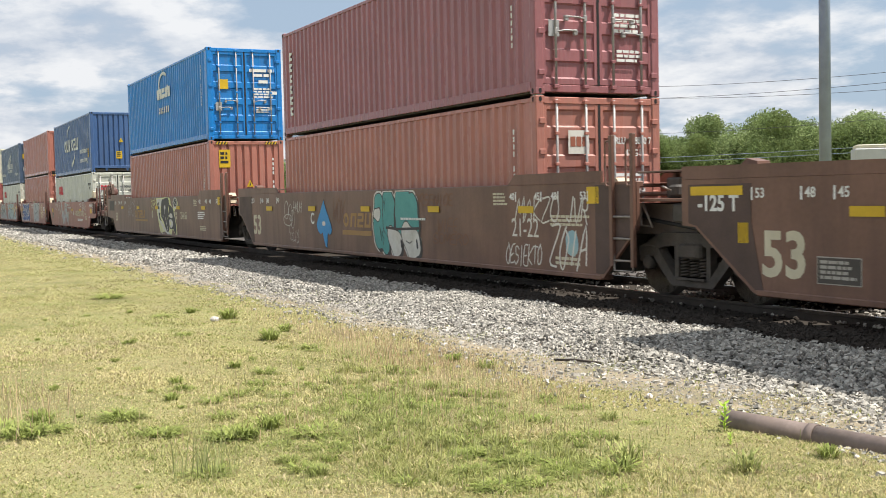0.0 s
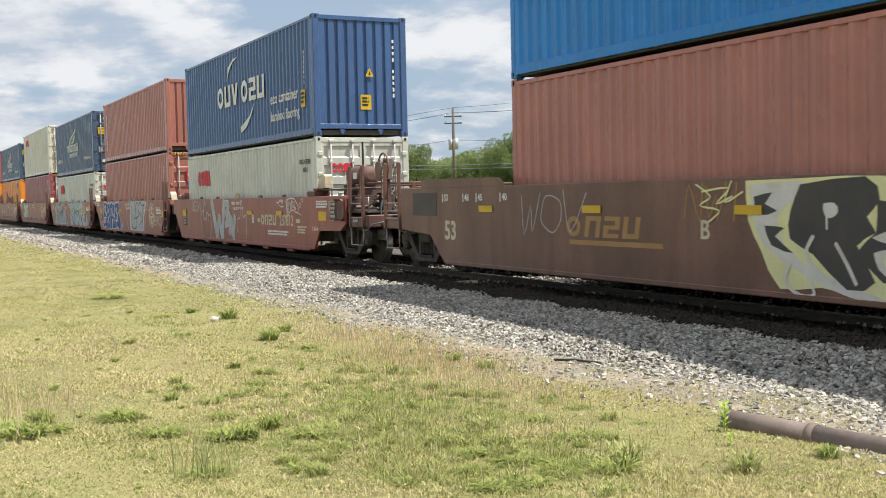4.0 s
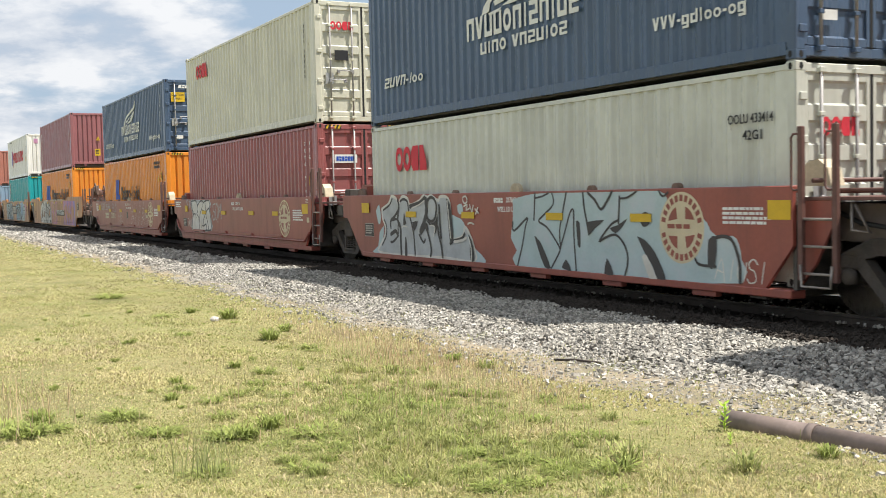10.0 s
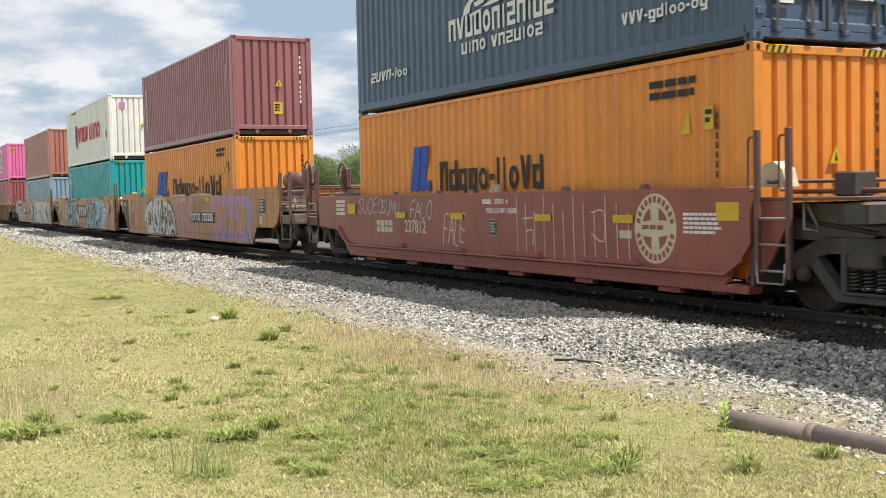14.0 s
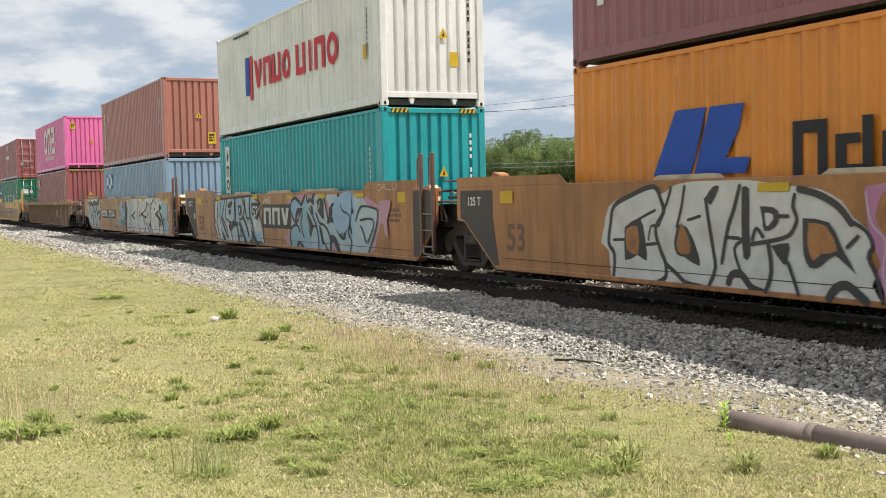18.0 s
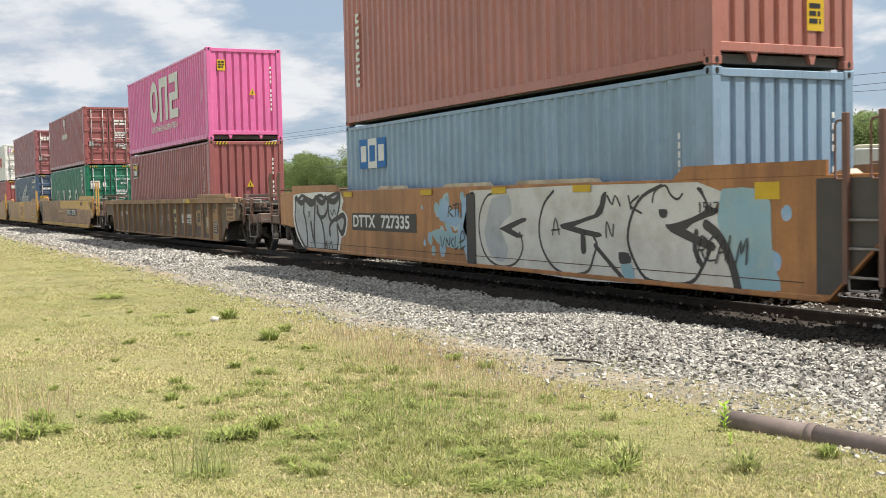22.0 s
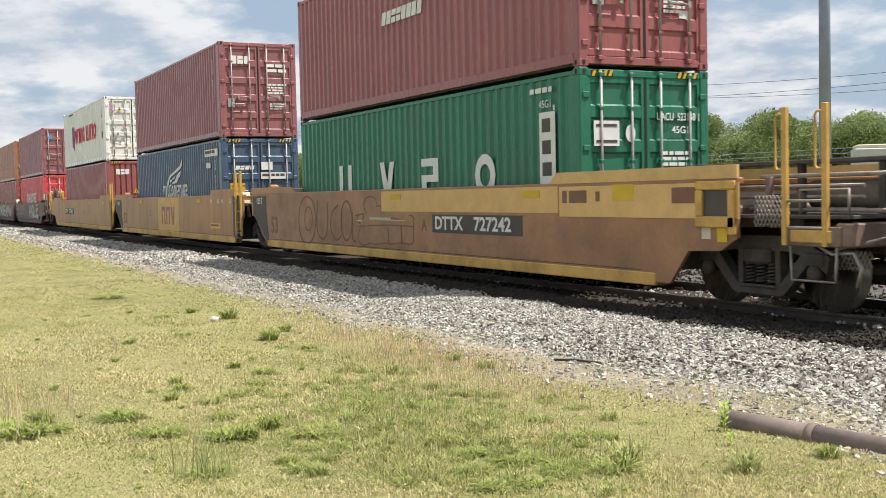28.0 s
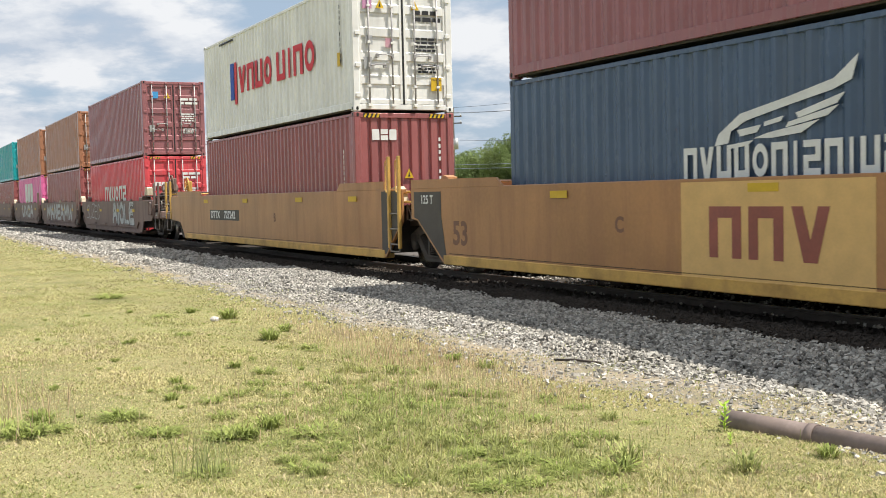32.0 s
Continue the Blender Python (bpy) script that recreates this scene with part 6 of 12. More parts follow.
# ---- painted marks ----
STROKES = dict(
    A=[[(0, 0), (.45, 1), (.95, 0)], [(.2, .4), (.75, .4)]], B=[[(.1, 0), (.1, 1), (.75, .95), (.8, .7), (.3, .55), (.9, .38), (.8, .04), (.1, 0)]], P=[[(.1, 0), (.1, 1), (.8, .95), (.85, .62), (.15, .48)]], H=[[(.1, 1), (.12, 0)], [(.9, 1), (.88, 0)], [(.1, .5), (.9, .52)]], Y=[[(0, 1), (.5, .5), (1, 1)], [(.5, .5), (.45, 0)]], C=[[(.95, .8), (.6, 1), (.2, .85), (.08, .5), (.2, .12), (.6, 0), (.95, .15)]],
    D=[[(.1, 0), (.1, 1), (.75, .9), (.9, .5), (.7, .08), (.1, 0)]], X=[[(0, 1), (1, 0)], [(1, 1), (0, 0)]],
    E=[[(.9, 1), (.15, .95), (.1, .05), (.95, 0)], [(.1, .5), (.75, .52)]], F=[[(.9, 1), (.15, .95), (.1, 0)], [(.1, .5), (.75, .52)]],
    I=[[(.5, 1), (.5, 0)]], J=[[(.8, 1), (.75, .2), (.45, 0), (.15, .2)]], K=[[(.1, 1), (.1, 0)], [(.9, 1), (.15, .45), (.95, 0)]], L=[[(.1, 1), (.12, .03), (.9, 0)]],
    M=[[(0, 0), (.15, 1), (.5, .3), (.85, 1), (1, 0)]], N=[[(.1, 0), (.12, 1), (.85, 0), (.9, 1)]], O=[[(.5, 1), (.15, .8), (.08, .4), (.3, .02), (.7, .02), (.92, .4), (.85, .8), (.5, 1)]],
    R=[[(.1, 0), (.1, 1), (.7, .97), (.85, .75), (.6, .52), (.15, .5)], [(.4, .5), (.95, 0)]], S=[[(.9, .85), (.5, 1), (.1, .8), (.3, .55), (.75, .42), (.9, .15), (.45, 0), (.05, .15)]],
    T=[[(0, 1), (1, .97)], [(.5, 1), (.5, 0)]], U=[[(.1, 1), (.12, .25), (.4, 0), (.7, .05), (.88, .3), (.9, 1)]], V=[[(0, 1), (.5, 0), (1, 1)]],
    W=[[(0, 1), (.25, 0), (.5, .7), (.75, 0), (1, 1)]], Z=[[(.05, 1), (.95, .95), (.1, .05), (.95, 0)]])


def ribbon(sh, pts, w, z):
    """A flat painted stroke as one strip, w wide, with blunt rounded ends."""
    p = [Vector((a, b, 0)) for k, (a, b) in enumerate(pts) if not k or math.hypot(a - pts[k - 1][0], b - pts[k - 1][1]) > 1e-4]
    if len(p) < 2:
        return z
    h, first, last = w / 2, (p[1] - p[0]).normalized(), (p[-1] - p[-2]).normalized()
    p = [p[0] - first * h * 0.8, p[0] - first * h * 0.3] + p + [p[-1] + last * h * 0.3, p[-1] + last * h * 0.8]
    k0 = len(sh.v)
    for k, c in enumerate(p):
        d = ((p[min(k + 1, len(p) - 1)] - c).normalized() + (c - p[max(k - 1, 0)]).normalized())
        n = (d.normalized() if d.length > 1e-3 else last).cross(Vector((0, 0, 1))) * h * (0.45 if k in (0, len(p) - 1) else 0.9 if k in (1, len(p) - 2) else 1.0)
        z += 0.00001
        sh.v += [(c.x + n.x, c.y + n.y, z), (c.x - n.x, c.y - n.y, z)]
        if k:
            q = k0 + 2 * k
            sh.f.append((q - 2, q - 1, q + 1, q)); sh.s.append(False)
    return z


def smooth(line, n=4):
    """More points on a rounded way through those given."""
    if len(line) < 3:
        return list(line)
    p = [line[0]] + list(line) + [line[-1]]
    out = []
    for a, b, c, d in zip(p, p[1:], p[2:], p[3:]):
        for k in range(n):
            t = k / n
            out.append(tuple(0.5 * (2 * b[q] + (c[q] - a[q]) * t + (2 * a[q] - 5 * b[q] + 4 * c[q] - d[q]) * t * t + (3 * b[q] - a[q] - 3 * c[q] + d[q]) * t ** 3) for q in (0, 1)))
    return out + [line[-1]]


def inside(F, x0, z0, step, lift):
    """A flat sheet where the field F is below zero: long strips within, cut cells along the edge."""
    sh = Shape()
    ins = F < 0
    full = ins[:-1, :-1] & ins[1:, :-1] & ins[:-1, 1:] & ins[1:, 1:]
    some = ins[:-1, :-1] | ins[1:, :-1] | ins[:-1, 1:] | ins[1:, 1:]
    for r in range(full.shape[0]):
        row = np.flatnonzero(np.diff(np.concatenate([[0], full[r].astype(np.int8), [0]])))
        for a, b in zip(row[::2], row[1::2]):
            sh.face([(x0 + c * step, z0 + q * step, lift) for c, q in ((a, r), (b, r), (b, r + 1), (a, r + 1))])
    for r, c in zip(*np.nonzero(some & ~full)):
        ring, pts = ((c, r), (c + 1, r), (c + 1, r + 1), (c, r + 1)), []
        for (a, b), (p, q) in zip(ring, ring[1:] + ring[:1]):
            u, v = F[b, a], F[q, p]
            if u < 0:
                pts.append((x0 + a * step, z0 + b * step, lift))
            if (u < 0) != (v < 0):
                t = u / (u - v)
                pts.append((x0 + (a + (p - a) * t) * step, z0 + (b + (q - b) * t) * step, lift))
        if len(pts) > 2:
            sh.face(pts)
    return sh


def far_from(GX, GZ, strokes):
    """Distance from fat round strokes ((x, z) points, radius at start and end), below zero within."""
    D = np.full(GX.shape, 9.0)
    for line, r0, r1 in strokes:
        n = max(1, len(line) - 1)
        for k, ((ax, az), (bx, bz)) in enumerate(zip(line, line[1:])):
            dx, dz = bx - ax, bz - az
            t = np.clip(((GX - ax) * dx + (GZ - az) * dz) / max(1e-6, dx * dx + dz * dz), 0, 1)
            D = np.minimum(D, np.hypot(GX - ax - t * dx, GZ - az - t * dz) - (r0 + (r1 - r0) * (k + t) / n))
    return D


def sprayed(w, x, z, width, height, shapes, edge, rim, y=-WY - 0.0035, halo=None, glow=2.4, seed=0, step=0.022, label="sprayed graffiti lettering", clip=True, inner=0.0):
    """Fat overlapping shapes, each [fill, strokes]: a halo, an outline and the fills; later shapes lie over earlier ones."""
    rng = random.Random(seed)
    m = 0.12
    GX, GZ = np.meshgrid(np.arange(-width / 2 - m, width / 2 + m, step), np.arange(-height / 2 - m, height / 2 + m, step))
    p = [rng.uniform(0, 6.3) for k in range(4)]
    WX = GX + 0.022 * np.sin(GZ * 7 + p[0]) + 0.010 * np.sin(GZ * 19 + p[1])
    WZ = GZ + 0.022 * np.sin(GX * 6 + p[2]) + 0.010 * np.sin(GX * 17 + p[3])
    D = [far_from(WX, WZ, strokes) for fill, strokes in shapes]
    box = np.maximum(np.abs(GZ) - height / 2, -9) if clip else np.full(GX.shape, -9.0)
    every = np.minimum.reduce(D)
    top = None
    o = (-width / 2 - m, -height / 2 - m)
    cast = np.minimum(every - rim, np.roll(every, (-2, 3), (0, 1)) - rim * 0.9)  # outline with a drop shadow
    layers = [(halo, np.maximum(every - glow * rim, box - 0.02)), (edge, np.maximum(cast, box))]
    for k, (fill, strokes) in enumerate(shapes):
        F = D[k]
        for q in D[k + 1:]:
            F = np.maximum(F, rim - q)
        layers.append((fill, np.maximum(F, box + 0.01)))
    if inner:  # a thin broken line inside the letters
        wave = np.sin(GX * 5.1 + p[0]) + np.sin(GZ * 6.3 + p[1]) + np.sin((GX + GZ) * 3.7 + p[2])
        solid = np.minimum.reduce([F for m2, F in layers[2:]])
        layers.append((edge, np.maximum(np.abs(solid + inner) - 0.010, -0.02 * (wave + 0.7))))
    merged = {}
    for k, (m2, F) in enumerate(layers):
        if m2 is None:
            continue
        key = (m2.name, 3 if inner and k == len(layers) - 1 else min(k, 2))
        merged[key] = (m2, np.minimum(merged[key][1], F) if key in merged else F)
    for k, (m2, F) in enumerate(merged.values()):
        sh = inside(F, o[0], o[1], step, 0.0011 * k)
        if not sh.f:
            continue
        ob = part("graffiti" if top is None else "paint_layer", sh, m2, top or w, label if top is None else "", Matrix.Translation((x, y, z)) @ SIDE if top is None else None)
        top = top or ob
    return top


def graffiti(w, word, x, z, width, height, fill, edge, fat=0.85, seed=0, rim=0.03):
    """Sprayed bubble letters that lean on one another."""
    rng = random.Random(seed)
    wide = [0.5 if ch in "I" else 1.25 if ch in "MW" else 1.0 for ch in word]
    cell = width / sum(wide)
    r = min(0.5 * cell * fat * 0.47, height * 0.155)
    shapes, at = [], -width / 2
    for k, ch in enumerate(word):
        c = cell * wide[k]
        dz, sq = rng.uniform(-0.02, 0.04) * height, rng.uniform(0.96, 1.06)
        strokes = []
        for line in STROKES[ch]:
            pts = [(at + r * 0.75 + a * max(0.04, c - r * 1.25) + rng.uniform(-0.03, 0.03) * c, -height / 2 + r + rim + dz + b * sq * (height - 2 * r - 2 * rim)) for a, b in line]
            strokes.append((smooth(pts, 3), r * rng.uniform(0.8, 1.1), r * rng.uniform(0.9, 1.25)))
        shapes.append([fill, strokes])
        at += c
    order = sorted(range(len(shapes)), key=lambda q: rng.random()) if seed % 2 else range(len(shapes))
    return sprayed(w, x, z, width, height, [shapes[q] for q in order], edge, rim, seed=seed, inner=r * 0.55 if edge is CHARCOAL else 0.0)


def tag(w, word, x, z, width, height, mat, thick=0.035, seed=0, y=-WY - 0.004):
    """A quick tag in thin lines, stroke by stroke."""
    rng, top = random.Random(seed), None
    cell, q = width / len(word), 0.0
    for k, ch in enumerate(word):
        sh = Shape()
        for line in STROKES[ch]:
            q = ribbon(sh, smooth([(-width / 2 + cell * (k + 0.02 + a * 0.96) + 0.18 * (b - 0.5) * height + rng.uniform(-.07, .07) * cell, -height / 2 + b * height + rng.uniform(-0.10, 0.10) * height) for a, b in line], 3), thick * 0.8, q)
        ob = part("tag_stroke" if top else "spray_tag", sh, mat, top or w, "" if top else "thin sprayed tag", None if top else Matrix.Translation((x, y, z)) @ SIDE)
        top = top or ob
    return top


def mural(w, label):
    """A painted piece on a car's side: fill() lays a flat shape, line() a stroke; each lies over the ones before."""
    done = []

    def lay(me, mat, name):
        top = done[0] if done else None
        ob = part(name if top else "graffiti", me, mat, top or w, "" if top else label, Matrix.Translation((0, 0, 0.00045 * len(done))) if top else Matrix.Translation((0, -WY - 0.0035, 0)) @ SIDE)
        done.append(ob)
        return ob

    def fill(mat, pts):
        if pts[0] != pts[-1]:
            pts = pts + pts[:1]
        return lay(Shape().face([(a, b, 0) for a, b in smooth(pts, 2)[:-1]]), mat, "paint_layer")

    def line(mat, wide, pts):
        sh = Shape()
        ribbon(sh, smooth(pts, 3), wide, 0)
        return lay(sh, mat, "paint_line")
    return fill, line


def murals(W):
    fill, line = mural(W[4], "sprayed blue lettering with white outlines")
    fill(COBALT, [(-5.17, 1.44), (-4.9, 1.44), (-4.47, 1.38), (-4.34, 1.31), (-4.15, 1.39), (-3.97, 1.4), (-3.79, 1.36), (-3.55, 1.39), (-3.38, 1.44), (-3.21, 1.41), (-3.09, 1.34), (-2.95, 1.39), (-2.83, 1.33), (-2.7, 1.31), (-2.51, 1.39), (-2.21, 1.42), (-1.88, 1.43), (-1.78, 1.37), (-1.74, 1.28), (-1.72, 1.08), (-1.79, 1.02), (-1.73, 0.94), (-1.64, 0.82), (-1.52, 0.67), (-1.37, 0.52), (-1.35, 0.42), (-1.44, 0.32), (-1.57, 0.29), (-1.61, 0.25), (-1.85, 0.25), (-1.94, 0.3), (-3.87, 0.28), (-5.35, 0.31), (-5.4, 0.51), (-5.36, 0.8), (-5.26, 1.2), (-5.17, 1.44)])
    line(WHITE, 0.045, [(-5.17, 1.44), (-4.9, 1.44), (-4.47, 1.38), (-4.34, 1.31), (-4.15, 1.39), (-3.97, 1.4), (-3.79, 1.36), (-3.55, 1.39), (-3.38, 1.44), (-3.21, 1.41), (-3.09, 1.34), (-2.95, 1.39), (-2.83, 1.33), (-2.7, 1.31), (-2.51, 1.39), (-2.21, 1.42), (-1.88, 1.43), (-1.78, 1.37), (-1.74, 1.28), (-1.72, 1.08), (-1.79, 1.02), (-1.73, 0.94), (-1.64, 0.82), (-1.52, 0.67), (-1.37, 0.52), (-1.35, 0.42), (-1.44, 0.32), (-1.57, 0.29), (-1.61, 0.25), (-1.85, 0.25), (-1.94, 0.3), (-3.87, 0.28), (-5.35, 0.31), (-5.4, 0.51), (-5.36, 0.8), (-5.26, 1.2), (-5.17, 1.44)])
    fill(WHITE, [(-5.01, 1.28), (-4.74, 1.28), (-4.78, 1.06), (-4.69, 0.96), (-5.07, 1.01)])
    fill(WELL["B"], [(-4.96, 1.23), (-4.81, 1.23), (-4.84, 1.06), (-4.77, 0.99), (-5, 1.04)])
    fill(WHITE, [(-5.18, 0.77), (-4.76, 0.78), (-4.76, 0.59), (-5.18, 0.5)])
    fill(WELL["B"], [(-5.12, 0.73), (-4.82, 0.73), (-4.82, 0.61), (-5.13, 0.56)])
    line(WHITE, 0.04, [(-4.34, 1.31), (-4.37, 1.13), (-4.33, 1.01), (-4.51, 0.94), (-4.75, 0.95)])
    line(WHITE, 0.04, [(-4.51, 0.88), (-4.58, 0.78), (-4.46, 0.63), (-4.34, 0.48), (-4.33, 0.33)])
    line(WHITE, 0.04, [(-4.77, 0.88), (-4.62, 0.85), (-4.56, 0.93)])
    line(WHITE, 0.04, [(-3.85, 1.34), (-3.76, 1.19), (-3.77, 0.99), (-3.88, 0.87), (-4.08, 0.77), (-4.25, 0.78)])
    fill(WHITE, [(-4.17, 1.18), (-4.08, 1.1), (-4.14, 0.98), (-4.22, 0.96)])
    fill(WHITE, [(-4.29, 0.77), (-4.11, 0.69), (-4, 0.55), (-4.08, 0.5), (-4.25, 0.6)])
    fill(WELL["B"], [(-4.24, 0.73), (-4.13, 0.67), (-4.06, 0.55), (-4.19, 0.61)])
    line(WHITE, 0.04, [(-3.77, 0.87), (-3.67, 0.73), (-3.65, 0.58), (-3.71, 0.4), (-3.78, 0.27)])
    fill(WHITE, [(-3.54, 1.16), (-3.44, 1.18), (-3.37, 1.11), (-3.41, 0.95), (-3.55, 0.82), (-3.58, 1)])
    fill(WELL["B"], [(-3.52, 1.09), (-3.4, 1.1), (-3.44, 0.98), (-3.52, 0.92)])
    line(WHITE, 0.04, [(-3.09, 1.34), (-3.05, 1.24), (-3.08, 1.1), (-3.25, 0.91), (-3.36, 0.82), (-3.1, 0.91), (-2.99, 0.86), (-3, 0.67), (-2.84, 0.65), (-2.71, 0.52), (-2.71, 0.31)])
    fill(WHITE, [(-3.3, 0.65), (-3.19, 0.73), (-3.14, 0.67), (-3.22, 0.32), (-3.4, 0.29), (-3.28, 0.43)])
    line(WHITE, 0.04, [(-3.04, 1.27), (-3.07, 1.01), (-2.94, 0.86), (-2.79, 0.83), (-2.7, 0.92), (-2.68, 1.14), (-2.72, 1.29)])
    line(WHITE, 0.04, [(-2.86, 0.72), (-2.73, 0.82), (-2.61, 0.69), (-2.53, 0.63), (-2.37, 0.53), (-2.43, 0.36), (-2.48, 0.3)])
    line(WHITE, 0.05, [(-2.68, 1.17), (-2.66, 0.86), (-2.58, 0.65)])
    fill(WHITE, [(-2.44, 1.12), (-2.21, 1.2), (-2.2, 1.02), (-2.08, 0.94), (-2.05, 0.75), (-1.95, 0.61), (-2.18, 0.63), (-2.33, 0.57), (-2.36, 0.71), (-2.18, 0.81), (-2.23, 0.94), (-2.4, 0.98)])
    fill(WELL["B"], [(-2.37, 1.08), (-2.23, 1.13), (-2.23, 1), (-2.12, 0.92), (-2.11, 0.76), (-2.01, 0.65), (-2.2, 0.67), (-2.29, 0.63), (-2.3, 0.69), (-2.14, 0.78), (-2.19, 0.96), (-2.35, 1.01)])
    line(WHITE, 0.045, [(-2.06, 0.92), (-1.84, 0.98), (-1.73, 1.04)])
    line(WHITE, 0.06, [(-2.25, 0.31), (-2.15, 0.37), (-2.01, 0.38), (-1.92, 0.3)])
    line(WHITE, 0.05, [(-5.04, 0.32), (-4.9, 0.37), (-4.73, 0.33)])
    line(WHITE, 0.04, [(-3.87, 0.25), (-3.75, 0.3), (-3.57, 0.26)])
    fill, line = mural(W[4], "sprayed silver block lettering with dark lines")
    fill(BONE, [(0.71, 1.44), (3.42, 1.44), (3.4, 1.17), (3.14, 0.84), (3.12, 0.43), (2.75, 0.3), (0.5, 0.31)])
    fill(SILVER, [(0.84, 1.43), (3.31, 1.44), (3.3, 1.19), (3.01, 0.86), (2.98, 0.46), (2.7, 0.33), (0.66, 0.35)])
    line(CHARCOAL, 0.05, [(0.97, 1.41), (0.84, 0.46), (1.68, 0.43), (1.73, 0.79), (1.33, 0.78), (1.47, 1.4)])
    line(CHARCOAL, 0.05, [(2.07, 1.4), (1.68, 1.28), (1.64, 0.81), (2.16, 0.89)])
    line(CHARCOAL, 0.05, [(2.71, 1.42), (2.18, 1.28), (2.14, 1.05), (2.56, 0.92), (2.72, 0.72), (2.22, 0.52)])
    line(CHARCOAL, 0.05, [(2.76, 1.28), (3.25, 1.3)])
    line(CHARCOAL, 0.06, [(3.09, 1.3), (2.9, 0.85), (2.87, 0.45)])
    line(BONE, 0.03, [(-0.25, 0.81), (-0.12, 1.12), (0.29, 1.16), (0.31, 1.44), (0.51, 1.43), (0.55, 1.09), (0.74, 1.01)])
    line(BONE, 0.025, [(-0.25, 0.81), (0.16, 0.34)])
    line(BONE, 0.03, [(3.33, 0.86), (3.45, 1.11), (3.72, 1.17), (3.73, 1.41), (3.86, 1.41), (3.9, 1.14), (4.17, 1.09)])
    line(BONE, 0.025, [(3.33, 0.86), (3.47, 0.42)])
    line(BONE, 0.025, [(4.16, 0.98), (3.99, 0.55)])
    fill, line = mural(W[3], "sprayed silver lettering with pale outlines")
    line(BONE, 0.295, [(-2.22, 1.38), (-1.93, 0.81), (-1.7, 0.37)])
    line(BONE, 0.255, [(-1.7, 0.37), (-1.56, 0.72), (-1.39, 0.9)])
    line(BONE, 0.255, [(-1.45, 0.92), (-1.29, 0.57), (-1.11, 0.34)])
    line(BONE, 0.255, [(-1.11, 0.34), (-1.01, 0.84), (-0.89, 1.34)])
    line(BONE, 0.195, [(-0.89, 1.32), (-0.46, 1.33), (-0.42, 1.2), (-0.73, 1.04)])
    line(BONE, 0.195, [(-0.7, 1.04), (-0.59, 0.88), (-0.77, 0.71)])
    line(BONE, 0.195, [(-0.77, 0.71), (-0.37, 0.8), (-0.28, 0.95), (-0.46, 1.02), (-0.59, 0.88)])
    line(BONE, 0.195, [(-0.37, 0.5), (-0.29, 0.8), (-0.13, 0.87), (-0.14, 0.48)])
    line(BONE, 0.215, [(-0.13, 0.72), (0.04, 0.35)])
    line(BONE, 0.215, [(0.04, 0.35), (0.19, 0.93)])
    line(SILVER, 0.24, [(-2.22, 1.38), (-1.93, 0.81), (-1.7, 0.37)])
    line(SILVER, 0.2, [(-1.7, 0.37), (-1.56, 0.72), (-1.39, 0.9)])
    line(SILVER, 0.2, [(-1.45, 0.92), (-1.29, 0.57), (-1.11, 0.34)])
    line(SILVER, 0.2, [(-1.11, 0.34), (-1.01, 0.84), (-0.89, 1.34)])
    line(SILVER, 0.14, [(-0.89, 1.32), (-0.46, 1.33), (-0.42, 1.2), (-0.73, 1.04)])
    line(SILVER, 0.14, [(-0.7, 1.04), (-0.59, 0.88), (-0.77, 0.71)])
    line(SILVER, 0.14, [(-0.77, 0.71), (-0.37, 0.8), (-0.28, 0.95), (-0.46, 1.02), (-0.59, 0.88)])
    line(SILVER, 0.14, [(-0.37, 0.5), (-0.29, 0.8), (-0.13, 0.87), (-0.14, 0.48)])
    line(SILVER, 0.16, [(-0.13, 0.72), (0.04, 0.35)])
    line(SILVER, 0.16, [(0.04, 0.35), (0.19, 0.93)])
    line(BONE, 0.03, [(-3.07, 1.39), (-2.94, 1.4), (-2.88, 1.24), (-2.84, 0.82)])
    line(BONE, 0.03, [(-3.07, 1.37), (-3.15, 1.14), (-3.17, 0.81)])
    line(BONE, 0.03, [(-3.15, 1.14), (-3.42, 1.02), (-3.5, 0.91), (-3.41, 0.69), (-3.25, 0.28)])
    line(BONE, 0.03, [(-2.84, 1), (-2.73, 1.05), (-2.64, 1), (-2.65, 0.79)])
    line(BONE, 0.03, [(-2.64, 0.96), (-2.45, 1), (-2.35, 0.92), (-2.31, 0.66), (-2.42, 0.31)])
    line(BONE, 0.022, [(-3.05, 1.27), (-3.01, 1.32), (-2.94, 1.28)])
    line(BONE, 0.022, [(-3.08, 0.89), (-2.93, 0.88)])
    line(BONE, 0.022, [(-3.08, 0.84), (-2.93, 0.82)])
    fill, line = mural(W[5], "sprayed grey lettering with white and black outlines")
    fill(MINT, [(-2.02, 1.11), (-1.59, 1.02), (-1.44, 0.89), (-1.46, 0.7), (-1.91, 0.63), (-1.99, 0.88)])
    fill(MINT, [(-1.28, 0.61), (-0.82, 0.4), (-0.73, 0.3), (-1.13, 0.29)])
    fill(MINT, [(-4.89, 0.87), (-5.14, 0.72), (-5.22, 0.44), (-5.52, 0.32), (-5.09, 0.31)])
    fill(MINT, [(-5.3, 1.14), (-5.13, 1.29), (-5.05, 0.98), (-5.17, 0.88)])
    fill(MINT, [(-1.72, 1.26), (-1.56, 1.29), (-1.5, 1.16), (-1.61, 1.1), (-1.7, 1.15)])
